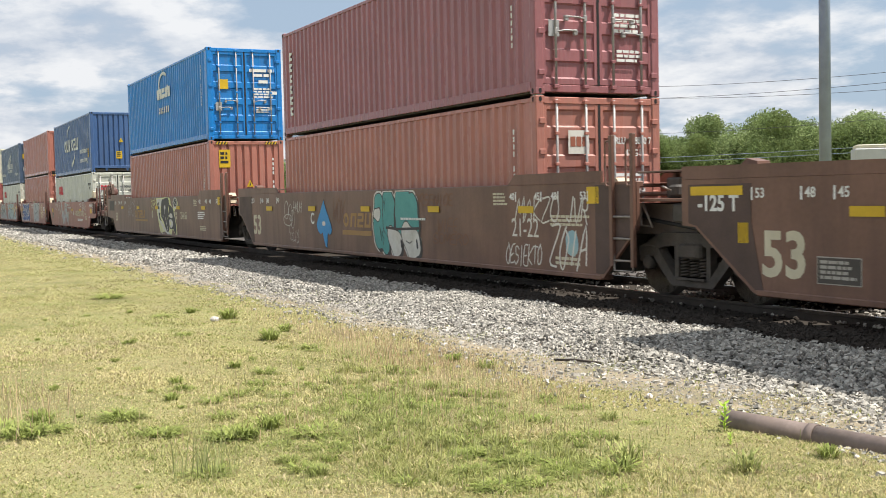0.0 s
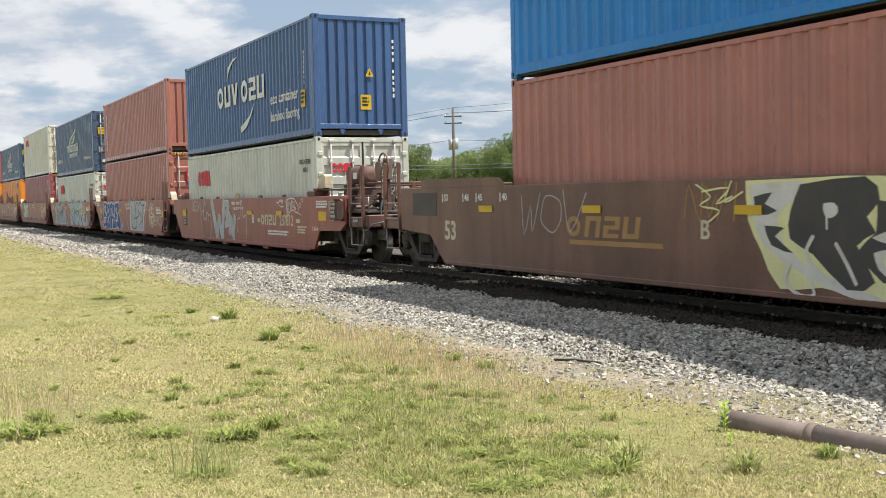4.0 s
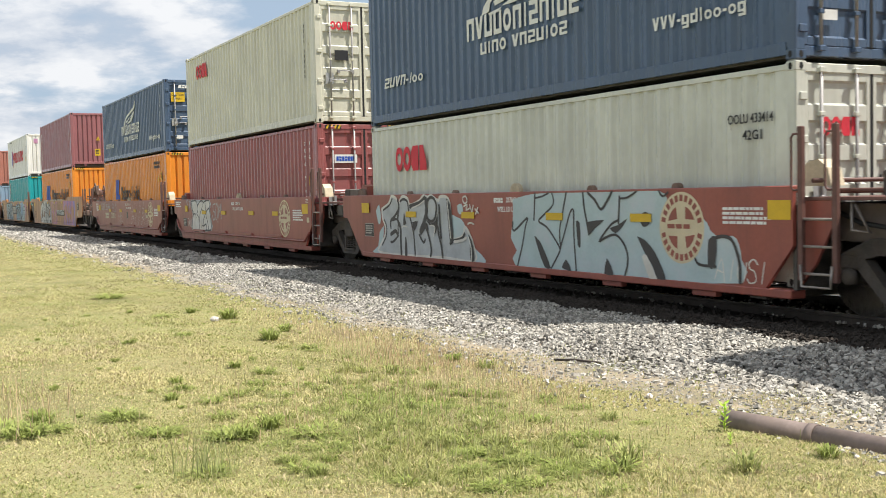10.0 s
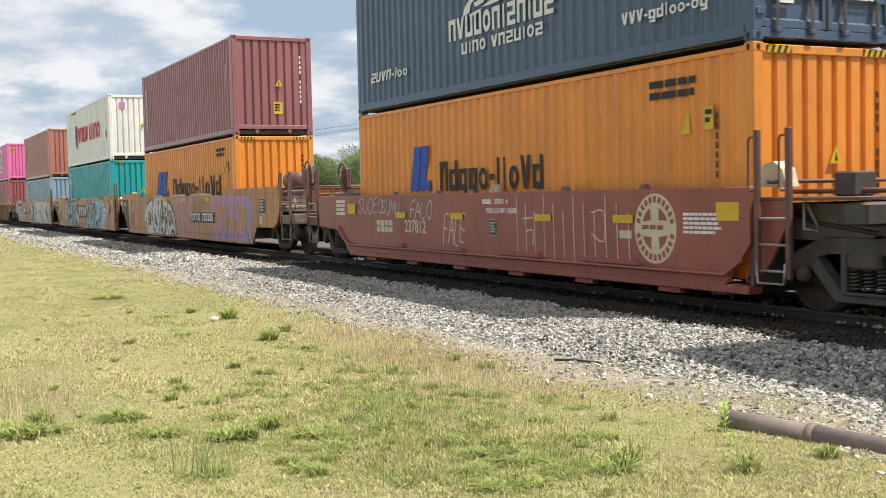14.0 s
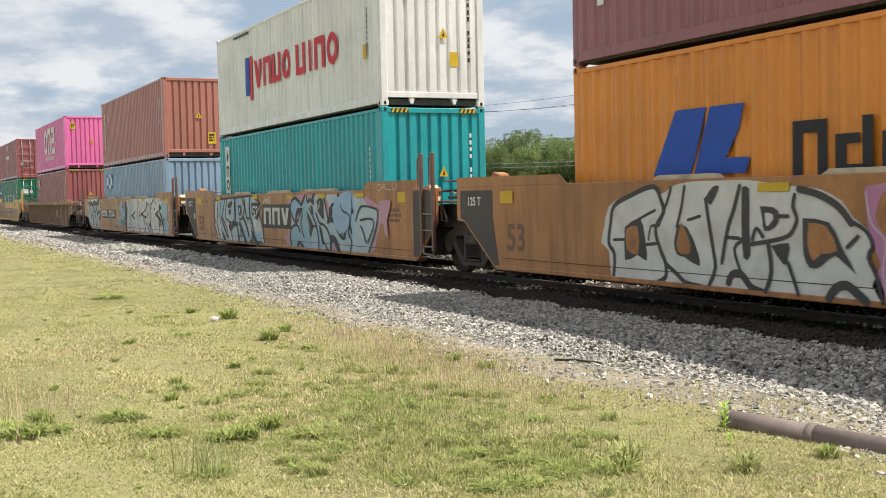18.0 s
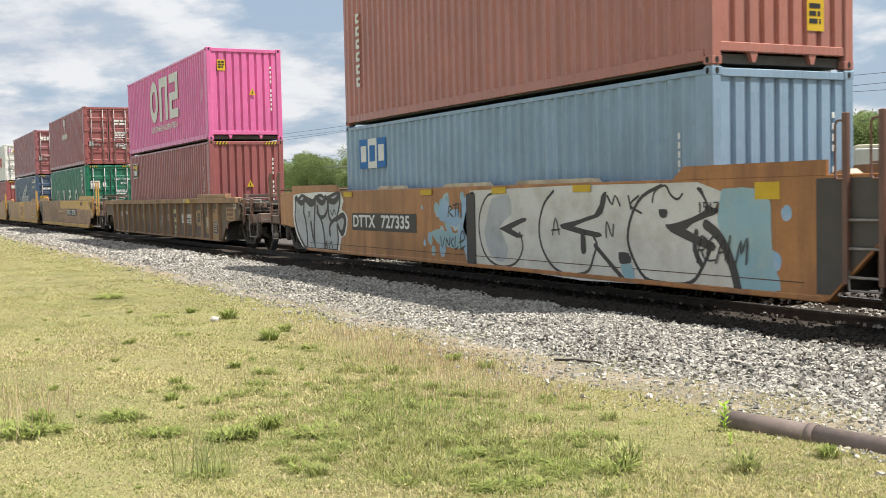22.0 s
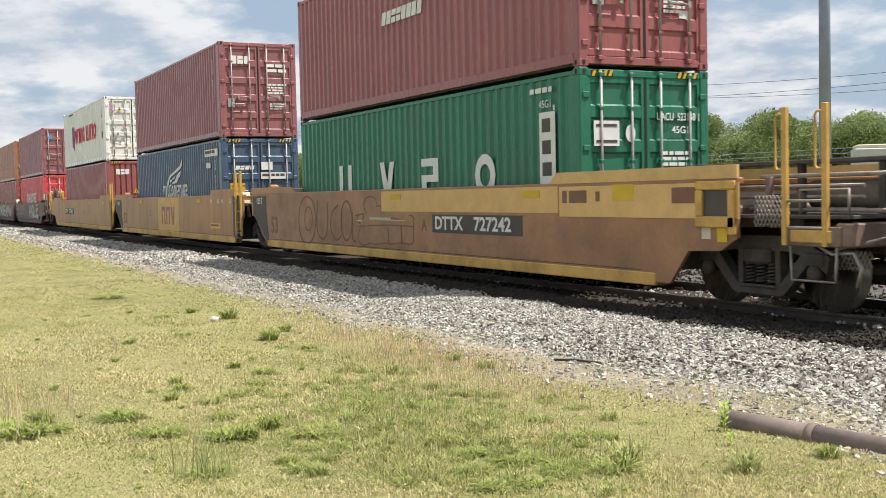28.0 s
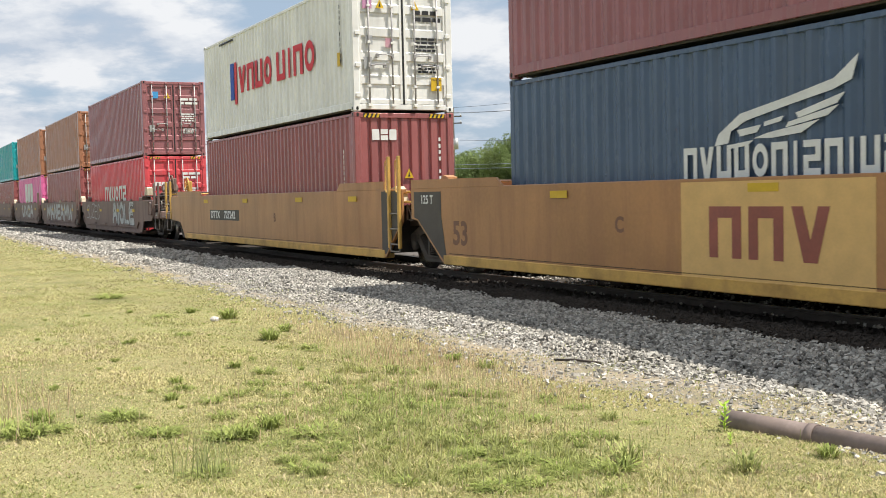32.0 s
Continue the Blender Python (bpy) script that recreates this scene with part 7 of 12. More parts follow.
    fill(SILVER, [(-4.99, 1.19), (-4.65, 1.3), (-4.52, 1.44), (-4.3, 1.4), (-4.2, 1.3), (-4.01, 1.43), (-3.76, 1.39), (-3.65, 1.27), (-3.24, 1.35), (-3.08, 1.44), (-2.89, 1.41), (-2.75, 1.44), (-2.58, 1.38), (-2.44, 1.35), (-2.39, 1.41), (-2.19, 1.42), (-2.02, 1.34), (-1.96, 1.14), (-1.91, 0.68), (-1.53, 0.73), (-1.45, 0.89), (-1.28, 0.77), (-1.15, 0.59), (-1.11, 0.3), (-2.21, 0.32), (-3.49, 0.3), (-5.11, 0.31), (-5.08, 0.48), (-4.87, 0.65), (-4.84, 0.85), (-4.97, 1.01), (-4.99, 1.19)])
    line(BONE, 0.055, [(-4.99, 1.19), (-4.65, 1.3), (-4.52, 1.44), (-4.3, 1.4), (-4.2, 1.3), (-4.01, 1.43), (-3.76, 1.39), (-3.65, 1.27), (-3.24, 1.35), (-3.08, 1.44), (-2.89, 1.41), (-2.75, 1.44), (-2.58, 1.38), (-2.44, 1.35), (-2.39, 1.41), (-2.19, 1.42), (-2.02, 1.34), (-1.96, 1.14), (-1.91, 0.68), (-1.53, 0.73), (-1.45, 0.89), (-1.28, 0.77), (-1.15, 0.59), (-1.11, 0.3), (-2.21, 0.32), (-3.49, 0.3), (-5.11, 0.31), (-5.08, 0.48), (-4.87, 0.65), (-4.84, 0.85), (-4.97, 1.01), (-4.99, 1.19)])
    line(CHARCOAL, 0.06, [(-4.23, 1.37), (-4.17, 1.21), (-4.39, 1.04), (-4.57, 0.96), (-4.57, 0.82)])
    line(CHARCOAL, 0.05, [(-4.57, 0.96), (-4.27, 0.99), (-4.21, 0.86)])
    line(CHARCOAL, 0.05, [(-4.23, 0.83), (-4.24, 0.67), (-4.47, 0.55), (-4.58, 0.54)])
    line(CHARCOAL, 0.08, [(-4.57, 0.69), (-4.34, 0.76), (-4.24, 0.67)])
    line(CHARCOAL, 0.04, [(-4.91, 1.17), (-4.61, 1.27), (-4.48, 1.39)])
    line(CHARCOAL, 0.04, [(-4.89, 0.98), (-4.77, 0.84), (-4.81, 0.64), (-5.01, 0.47)])
    line(CHARCOAL, 0.08, [(-4.17, 1.21), (-4.23, 0.98), (-4.11, 0.83), (-4.11, 0.6), (-4.09, 0.31)])
    line(CHARCOAL, 0.05, [(-4.1, 1.34), (-3.95, 1.38), (-3.77, 1.33), (-3.71, 1.13), (-3.62, 0.95), (-3.51, 0.7), (-3.47, 0.33)])
    fill(CHARCOAL, [(-3.93, 1.15), (-3.87, 0.98), (-3.84, 0.91), (-3.98, 0.89)])
    fill(CHARCOAL, [(-3.9, 0.65), (-3.84, 0.61), (-3.82, 0.29), (-3.93, 0.3)])
    line(BONE, 0.03, [(-4.06, 0.83), (-3.96, 0.86), (-3.81, 0.85)])
    line(CHARCOAL, 0.09, [(-3.65, 1.24), (-3.24, 1.3), (-3, 1.4)])
    line(CHARCOAL, 0.12, [(-2.96, 1.37), (-2.94, 1.17), (-3.01, 1), (-3.2, 0.78)])
    fill(CHARCOAL, [(-3.57, 0.94), (-3.32, 0.96), (-3.48, 0.77)])
    line(CHARCOAL, 0.11, [(-3.21, 0.76), (-2.98, 0.89), (-2.93, 0.82)])
    line(CHARCOAL, 0.06, [(-2.94, 0.82), (-2.82, 0.61), (-2.77, 0.44), (-2.8, 0.33)])
    line(CHARCOAL, 0.05, [(-3.26, 0.71), (-3.09, 0.57), (-3.01, 0.63)])
    line(BONE, 0.03, [(-3.57, 1.21), (-3.25, 1.27), (-3.02, 1.35)])
    line(CHARCOAL, 0.06, [(-2.89, 1.35), (-2.94, 1.14), (-2.87, 1), (-2.71, 0.97), (-2.58, 1.04), (-2.52, 1.24), (-2.6, 1.37), (-2.75, 1.41), (-2.89, 1.35)])
    fill(CHARCOAL, [(-2.94, 1), (-2.76, 0.93), (-2.55, 0.99), (-2.48, 1.11), (-2.49, 0.87), (-2.63, 0.71), (-2.58, 0.88), (-2.81, 0.89)])
    line(CHARCOAL, 0.06, [(-2.48, 0.87), (-2.45, 0.73), (-2.35, 0.53), (-2.31, 0.33)])
    line(BONE, 0.03, [(-2.81, 0.89), (-2.6, 0.87), (-2.66, 0.69)])
    line(CHARCOAL, 0.06, [(-2.41, 1.26), (-2.4, 1.01), (-2.35, 0.67)])
    fill(CHARCOAL, [(-2.12, 1.39), (-1.98, 1.29), (-1.91, 1.01), (-1.87, 0.65), (-1.99, 0.58), (-2.05, 0.88), (-2.08, 1.14)])
    line(CHARCOAL, 0.06, [(-1.99, 0.58), (-1.87, 0.63), (-1.55, 0.68), (-1.44, 0.77)])
    line(BONE, 0.05, [(-1.84, 0.62), (-1.53, 0.65), (-1.39, 0.7)])
    fill(CHARCOAL, [(-1.31, 0.78), (-1.18, 0.65), (-1.11, 0.46), (-1.11, 0.31), (-1.24, 0.32), (-1.26, 0.58)])
    line(BONE, 0.03, [(-1.3, 0.71), (-1.21, 0.52), (-1.21, 0.32)])
    line(BONE, 0.03, [(-2.08, 1.34), (-2.02, 1.01), (-1.97, 0.68)])
    line(BONE, 0.03, [(-1.48, 1.34), (-1.47, 1.4), (-1.36, 1.41), (-1.32, 1.33), (-1.41, 1.29), (-1.48, 1.34)])
    line(BONE, 0.03, [(-1.45, 1.24), (-1.32, 1.27), (-1.36, 1.18), (-1.23, 1.21)])
    line(BONE, 0.03, [(-1.23, 1.27), (-1.15, 1.15), (-1.1, 1.26)])
    line(BONE, 0.03, [(-1.04, 1.2), (-0.92, 1.13)])
    line(BONE, 0.03, [(-0.94, 1.22), (-1.02, 1.11)])
    line(BONE, 0.03, [(-1.31, 0.94), (-1.21, 0.96), (-1.09, 0.94)])
    fill, line = mural(W[5], "large sprayed pale mint lettering with dark lines")
    fill(MINT, [(0.2, 1.35), (0.58, 1.41), (1.07, 1.44), (2.24, 1.44), (3.36, 1.44), (3.96, 1.44), (4.12, 1.34), (4.15, 1.15), (4.78, 1.12), (4.95, 0.95), (5.12, 0.87), (5.36, 0.89), (5.46, 0.79), (5.5, 0.62), (5.49, 0.33), (3.85, 0.28), (2.21, 0.28), (0.25, 0.3), (0.3, 0.54), (0.12, 0.74), (0.19, 0.99)])
    line(CHARCOAL, 0.04, [(0.88, 1.44), (0.84, 1.03)])
    line(CHARCOAL, 0.03, [(0.88, 1.37), (1.07, 1.39), (1.27, 1.44)])
    line(CHARCOAL, 0.035, [(1.37, 1.44), (1.4, 1.27), (1.09, 1.09), (0.98, 1.01), (1.2, 0.93), (1.4, 0.78), (1.56, 0.62), (1.54, 0.54), (1.32, 0.31)])
    line(CHARCOAL, 0.04, [(0.19, 0.99), (0.23, 0.85), (0.64, 1.06), (0.58, 0.92), (0.48, 0.63), (0.32, 0.29)])
    fill(CHARCOAL, [(0.85, 0.79), (1, 0.71), (1.16, 0.53), (1.3, 0.31), (1.13, 0.32), (0.94, 0.6)])
    line(CHARCOAL, 0.035, [(1.76, 1.44), (1.65, 1.13), (1.57, 0.88), (1.59, 0.62)])
    line(CHARCOAL, 0.035, [(1.58, 0.62), (1.73, 0.9), (1.86, 1.15), (1.95, 1.18), (1.95, 0.89), (1.97, 0.59), (2, 0.29)])
    fill(CHARCOAL, [(2.01, 1.03), (2.11, 1), (2.12, 0.67), (2.05, 0.68)])
    line(CHARCOAL, 0.04, [(2.2, 1.43), (2.23, 1.21), (2.29, 1.02), (2.34, 0.84)])
    line(CHARCOAL, 0.045, [(2.33, 1.43), (2.5, 1.33), (2.65, 1.2), (2.82, 1.34), (2.91, 1.44)])
    fill(CHARCOAL, [(2.31, 1.02), (2.72, 1.05), (2.49, 0.93), (2.34, 0.83)])
    line(CHARCOAL, 0.035, [(3.05, 1.05), (2.87, 0.98), (2.59, 0.75), (2.76, 0.81), (2.99, 0.85), (3.16, 0.75), (3.25, 0.61), (3.26, 0.47), (3.19, 0.3)])
    fill(CHARCOAL, [(3.27, 1.08), (3.03, 0.98), (2.86, 0.94), (2.99, 0.87), (3.16, 0.97)])
    line(CHARCOAL, 0.035, [(3.09, 1.38), (3.06, 1.01)])
    line(CHARCOAL, 0.03, [(3.12, 1.35), (3.27, 1.36), (3.48, 1.44)])
    fill(CHARCOAL, [(3.51, 1.1), (3.66, 1.17), (3.77, 1.12), (3.75, 1.01), (3.61, 0.97)])
    fill(CHARCOAL, [(3.48, 0.84), (3.66, 0.79), (3.86, 0.64), (4, 0.45), (4.08, 0.28), (3.92, 0.28), (3.8, 0.47), (3.66, 0.6)])
    fill(BONE, [(3.58, 0.57), (3.68, 0.6), (3.93, 0.25), (3.76, 0.25)])
    fill(CHARCOAL, [(1.62, 0.33), (1.74, 0.46), (1.87, 0.29)])
    fill(CHARCOAL, [(2.71, 0.3), (2.78, 0.52), (2.93, 0.29)])
    line(CHARCOAL, 0.035, [(4.67, 0.59), (4.75, 0.52), (5.05, 0.51)])
    fill(CHARCOAL, [(4.92, 0.83), (5.07, 0.88), (5.04, 0.51), (4.91, 0.52)])
    line(CHARCOAL, 0.045, [(5, 0.84), (5.16, 0.88), (5.33, 0.85), (5.43, 0.7), (5.48, 0.52), (5.48, 0.34)])
    line(CHARCOAL, 0.03, [(3.96, 1.44), (4.04, 1.37), (4.15, 1.42)])
    fill, line = mural(W[6], "sprayed white rounded lettering with dark lines")
    fill(SILVER, [(-4.89, 1.44), (-2.58, 1.43), (-2.57, 1.17), (-2.42, 0.79), (-2.47, 0.51), (-4.73, 0.43), (-4.76, 0.8), (-4.68, 1.01), (-4.84, 1.19)])
    fill(BONE, [(-4.8, 1.41), (-4.23, 1.42), (-4.04, 1.28), (-3.72, 1.4), (-3.47, 1.42), (-3.3, 1.35), (-3.12, 1.41), (-2.65, 1.41), (-2.63, 1.17), (-2.57, 1), (-2.49, 0.79), (-2.52, 0.54), (-3.02, 0.51), (-4.66, 0.47), (-4.68, 0.81), (-4.58, 1.01), (-4.75, 1.19), (-4.8, 1.41)])
    line(CHARCOAL, 0.045, [(-4.8, 1.41), (-4.23, 1.42), (-4.04, 1.28), (-3.72, 1.4), (-3.47, 1.42), (-3.3, 1.35), (-3.12, 1.41), (-2.65, 1.41), (-2.63, 1.17), (-2.57, 1), (-2.49, 0.79), (-2.52, 0.54), (-3.02, 0.51), (-4.66, 0.47), (-4.68, 0.81), (-4.58, 1.01), (-4.75, 1.19), (-4.8, 1.41)])
    line(CHARCOAL, 0.045, [(-4.04, 1.28), (-4, 1.13), (-4.16, 1), (-3.96, 0.92), (-3.87, 0.69), (-3.96, 0.47)])
    line(CHARCOAL, 0.04, [(-3.48, 1.39), (-3.45, 1.24), (-3.75, 1), (-3.87, 0.73)])
    line(CHARCOAL, 0.045, [(-3.12, 1.39), (-3.06, 1.16), (-3.13, 1), (-3.32, 0.84), (-3.39, 0.64), (-3.06, 0.7), (-3.02, 0.51)])
    line(CHARCOAL, 0.045, [(-2.65, 1.19), (-2.94, 1.11), (-3.04, 0.96), (-2.88, 0.78), (-2.77, 0.55)])
    line(CHARCOAL, 0.04, [(-4.59, 0.98), (-4.32, 1.01), (-4.22, 0.88)])
    line(CHARCOAL, 0.03, [(-3.61, 0.59), (-3.49, 0.65), (-3.39, 0.62)])
    line(CHARCOAL, 0.04, [(-3.48, 1.13), (-3.31, 1.1), (-3.39, 0.99)])
    fill, line = mural(W[8], "large sprayed cream lettering with dark outlines")
    fill(BONE, [(-4.93, 0.97), (-4.82, 1.24), (-4.39, 1.4), (-3.89, 1.5), (-3.66, 1.39), (-3.42, 1.5), (-3.03, 1.55), (-2.36, 1.55), (-2.07, 1.55), (-1.26, 1.46), (-0.93, 1.43), (-0.61, 1.3), (-0.46, 1.13), (-0.27, 1.01), (-0.18, 0.84), (-0.24, 0.72), (-0.13, 0.52), (-0.05, 0.25), (-0.54, 0.25), (-0.93, 0.25), (-1.53, 0.25), (-2.28, 0.25), (-3.33, 0.25), (-4.42, 0.27), (-4.77, 0.25), (-4.83, 0.62), (-5.01, 0.73)])
    line(CHARCOAL, 0.07, [(-4.73, 0.25), (-4.7, 0.58), (-4.83, 0.73), (-4.78, 1.01), (-4.7, 1.24), (-4.37, 1.37), (-3.82, 1.5), (-3.66, 1.32), (-3.61, 1.16), (-3.78, 0.95), (-3.69, 0.69), (-3.58, 0.51), (-3.58, 0.33), (-3.74, 0.25)])
    fill(CHARCOAL, [(-4.45, 0.96), (-4.11, 1.09), (-4, 0.8), (-3.97, 0.52), (-4.18, 0.59), (-4.46, 0.51)])
    fill(WELL["C"], [(-4.42, 0.93), (-4.17, 0.98), (-4.16, 0.6), (-4.42, 0.67)])
    line(CHARCOAL, 0.04, [(-4.44, 0.94), (-4.08, 1.09), (-3.78, 1.19)])
    line(CHARCOAL, 0.04, [(-4.71, 0.78), (-4.47, 0.79)])
    line(CHARCOAL, 0.045, [(-4.13, 0.72), (-3.73, 0.76)])
    line(CHARCOAL, 0.035, [(-3.93, 0.8), (-3.88, 0.97), (-3.78, 0.99)])
    line(CHARCOAL, 0.05, [(-3.45, 1.48), (-3.52, 1.32), (-3.71, 0.99)])
    line(CHARCOAL, 0.05, [(-3.18, 1.49), (-3.25, 1.21), (-3.34, 0.98)])
    fill(CHARCOAL, [(-3.32, 1.01), (-3.14, 0.98), (-2.96, 0.72), (-2.9, 0.5), (-3.19, 0.6), (-3.34, 0.63), (-3.4, 0.78)])
    fill(WELL["C"], [(-3.25, 1.04), (-3.11, 0.85), (-3.08, 0.66), (-3.27, 0.64), (-3.35, 0.76)])
    line(CHARCOAL, 0.04, [(-3.12, 1.07), (-2.88, 1.12)])
    line(CHARCOAL, 0.06, [(-2.78, 1.33), (-2.72, 1.04), (-2.65, 0.73), (-2.61, 0.49), (-2.73, 0.27)])
    line(CHARCOAL, 0.06, [(-3.58, 0.51), (-3.33, 0.37), (-3.17, 0.28), (-2.87, 0.25)])
    fill(CHARCOAL, [(-2.64, 1.48), (-2.53, 1.48), (-2.68, 1.26), (-2.78, 1.35)])
    line(CHARCOAL, 0.06, [(-2.17, 1.48), (-2.27, 1.21), (-2.37, 1.01), (-2.45, 0.73), (-2.49, 0.56)])
    line(CHARCOAL, 0.045, [(-2.37, 0.87), (-2.13, 0.85), (-2.27, 0.74), (-2.16, 0.46)])
    line(CHARCOAL, 0.09, [(-2.38, 0.32), (-2.31, 0.43), (-2.15, 0.44), (-1.99, 0.3), (-1.8, 0.25)])
    fill(CHARCOAL, [(-2.13, 1.46), (-2.01, 1.45), (-2.01, 1.01), (-2, 0.67), (-2.11, 0.64), (-2.14, 1.01)])
    fill(CHARCOAL, [(-1.83, 1.24), (-1.61, 1.23), (-1.52, 1.14), (-1.58, 1.01), (-1.76, 0.96), (-1.79, 1.09)])
    fill(BONE, [(-1.75, 1.17), (-1.65, 1.16), (-1.61, 1.11), (-1.67, 1.04), (-1.73, 1.02)])
    line(CHARCOAL, 0.045, [(-1.54, 1.13), (-1.38, 1.13)])
    line(CHARCOAL, 0.05, [(-1.28, 1.37), (-1.31, 1.24), (-1.25, 1.11), (-1.3, 0.99), (-1.41, 0.9), (-1.7, 0.84), (-2, 0.8)])
    line(CHARCOAL, 0.05, [(-1.96, 0.85), (-1.89, 0.99), (-1.78, 0.89)])
    fill(CHARCOAL, [(-1.65, 0.79), (-1.38, 0.83), (-1.39, 0.68), (-1.45, 0.58)])
    line(CHARCOAL, 0.06, [(-1.7, 0.82), (-1.65, 0.5), (-1.75, 0.26)])
    line(CHARCOAL, 0.05, [(-1.39, 0.61), (-1.31, 0.45), (-1.23, 0.26)])
    fill(CHARCOAL, [(-1.16, 1.11), (-0.78, 1.07), (-0.6, 0.8), (-0.41, 0.53), (-0.69, 0.72), (-0.89, 0.6), (-1.05, 0.57), (-1.15, 0.72)])
    fill(WELL["C"], [(-1.07, 1.06), (-0.82, 1.03), (-0.66, 0.77), (-0.89, 0.73), (-1.01, 0.65), (-1.09, 0.84)])
    line(CHARCOAL, 0.08, [(-1.22, 1.43), (-0.93, 1.37), (-0.65, 1.24), (-0.47, 1.06)])
    line(CHARCOAL, 0.045, [(-0.53, 0.81), (-0.38, 0.93)])
    line(CHARCOAL, 0.1, [(-0.79, 0.25), (-0.69, 0.37), (-0.54, 0.41), (-0.39, 0.33), (-0.27, 0.25)])
    line(CHARCOAL, 0.045, [(-0.44, 1.07), (-0.28, 0.99), (-0.19, 0.84), (-0.25, 0.72), (-0.14, 0.52), (-0.06, 0.25)])
    fill, line = mural(W[3], "white sprayed tags and a hatched box")
    line(BONE, 0.03, [(4.66, 1.39), (4.9, 1.43), (5.19, 1.44), (5.37, 1.38), (5.55, 1.24), (5.54, 1.11), (5.36, 1.1), (5.23, 1.15), (5, 1.13), (4.8, 1.01), (4.73, 1.07), (4.66, 1.39)])
    line(BONE, 0.02, [(4.7, 1.36), (4.8, 1.05)])
    line(BONE, 0.018, [(4.67, 1.35), (4.8, 1.38)])
    line(BONE, 0.018, [(4.68, 1.32), (4.8, 1.34)])
    line(BONE, 0.018, [(4.69, 1.28), (4.81, 1.31)])
    line(BONE, 0.018, [(4.7, 1.24), (4.82, 1.27)])
    line(BONE, 0.018, [(4.71, 1.21), (4.83, 1.24)])
    line(BONE, 0.018, [(4.73, 1.17), (4.84, 1.2)])
    line(BONE, 0.018, [(4.74, 1.14), (4.85, 1.17)])
    line(BONE, 0.018, [(4.75, 1.1), (4.86, 1.13)])
    line(BONE, 0.018, [(4.76, 1.07), (4.87, 1.1)])
    line(BONE, 0.03, [(4.88, 1.38), (4.9, 1.15)])
    line(BONE, 0.025, [(4.9, 1.28), (5, 1.35), (5.02, 1.17)])
    line(BONE, 0.03, [(5.11, 1.4), (5.09, 1.18)])
    line(BONE, 0.025, [(5.11, 1.33), (5.23, 1.35), (5.19, 1.2)])
    line(BONE, 0.025, [(5.3, 1.36), (5.33, 1.24), (5.43, 1.2)])
    line(BONE, 0.03, [(5.19, 1.28), (5.31, 1.2), (5.41, 1.16)])
    line(BONE, 0.025, [(3.92, 1.34), (4.1, 1.33), (4.13, 1.27)])
    line(BONE, 0.028, [(4.14, 1.32), (4.16, 1.41), (4.23, 1.35), (4.32, 1.42), (4.36, 1.31)])
    line(BONE, 0.025, [(4.15, 1.28), (4.31, 1.24), (4.45, 1.28), (4.41, 1.38), (4.32, 1.35)])
    line(BONE, 0.022, [(4.29, 1.22), (4.51, 1.24)])
    line(BONE, 0.02, [(4.41, 1.4), (4.49, 1.37)])
    line(BONE, 0.022, [(5.63, 1.24), (5.71, 1.33), (5.79, 1.26), (5.67, 1.22)])
    line(BONE, 0.02, [(5.83, 1.41), (5.94, 1.42)])
    line(BONE, 0.02, [(5.85, 1.36), (5.96, 1.37)])
    line(BONE, 0.018, [(5.53, 1.08), (5.79, 1.04)])
    fill, line = mural(W[8], "pink sprayed loops over rusty yellow paint")
    fill(ROSE, [(-0.3, 1.44), (0, 1.48), (0.72, 1.5), (1.19, 1.48), (2.14, 1.49), (2.23, 1.36), (2.17, 1.03), (2.05, 0.97), (1.97, 0.78), (1.88, 0.66), (2.03, 0.29), (-0.08, 0.25), (-0.1, 0.64), (-0.25, 0.99)])
    fill(WELL["C"], [(-0.09, 1.35), (0.05, 1.45), (0.16, 1.38), (0.1, 1), (-0.06, 0.96), (-0.17, 1.14)])
    fill(WELL["C"], [(0.16, 1.38), (0.34, 1.46), (0.62, 1.44), (0.71, 1.28), (0.66, 1.01), (0.41, 0.94), (0.18, 1)])
    fill(WELL["C"], [(0.76, 1.34), (0.91, 1.43), (1.05, 1.41), (0.95, 1.14), (0.98, 0.98), (0.81, 1.01)])
    fill(WELL["C"], [(1, 1.28), (1.19, 1.41), (1.39, 1.34), (1.48, 1.08), (1.41, 0.89), (1.18, 0.85), (1.02, 0.98)])
    fill(WELL["C"], [(1.46, 1.37), (1.59, 1.44), (1.7, 1.37), (1.7, 1.02), (1.55, 1.02)])
    fill(WELL["C"], [(1.89, 1.37), (2.01, 1.47), (2.15, 1.41), (2.15, 1.18), (2.04, 1.03), (1.9, 1.06)])
    fill(WELL["C"], [(0.01, 0.79), (0.2, 0.92), (0.43, 0.94), (0.56, 0.8), (0.62, 0.47), (0.45, 0.29), (0.14, 0.3), (0.04, 0.51)])
    fill(WELL["C"], [(0.79, 0.84), (0.95, 0.93), (1.11, 0.92), (1.18, 0.76), (1.13, 0.43), (0.94, 0.35), (0.82, 0.54)])
    fill(WELL["C"], [(1.28, 0.76), (1.41, 0.82), (1.56, 0.71), (1.58, 0.45), (1.49, 0.3), (1.34, 0.38), (1.29, 0.57)])
    fill(WELL["C"], [(1.67, 0.9), (1.84, 0.93), (1.9, 0.78), (1.97, 0.6), (2.05, 0.42), (1.92, 0.41), (1.71, 0.65), (1.63, 0.77)])
    line(ROSEP, 0.03, [(0.1, 1.14), (0.13, 1.38), (0.42, 1.47), (0.67, 1.4)])
    line(ROSEP, 0.03, [(0.95, 1.08), (1, 1.31), (1.19, 1.41), (1.42, 1.31), (1.5, 1.02)])
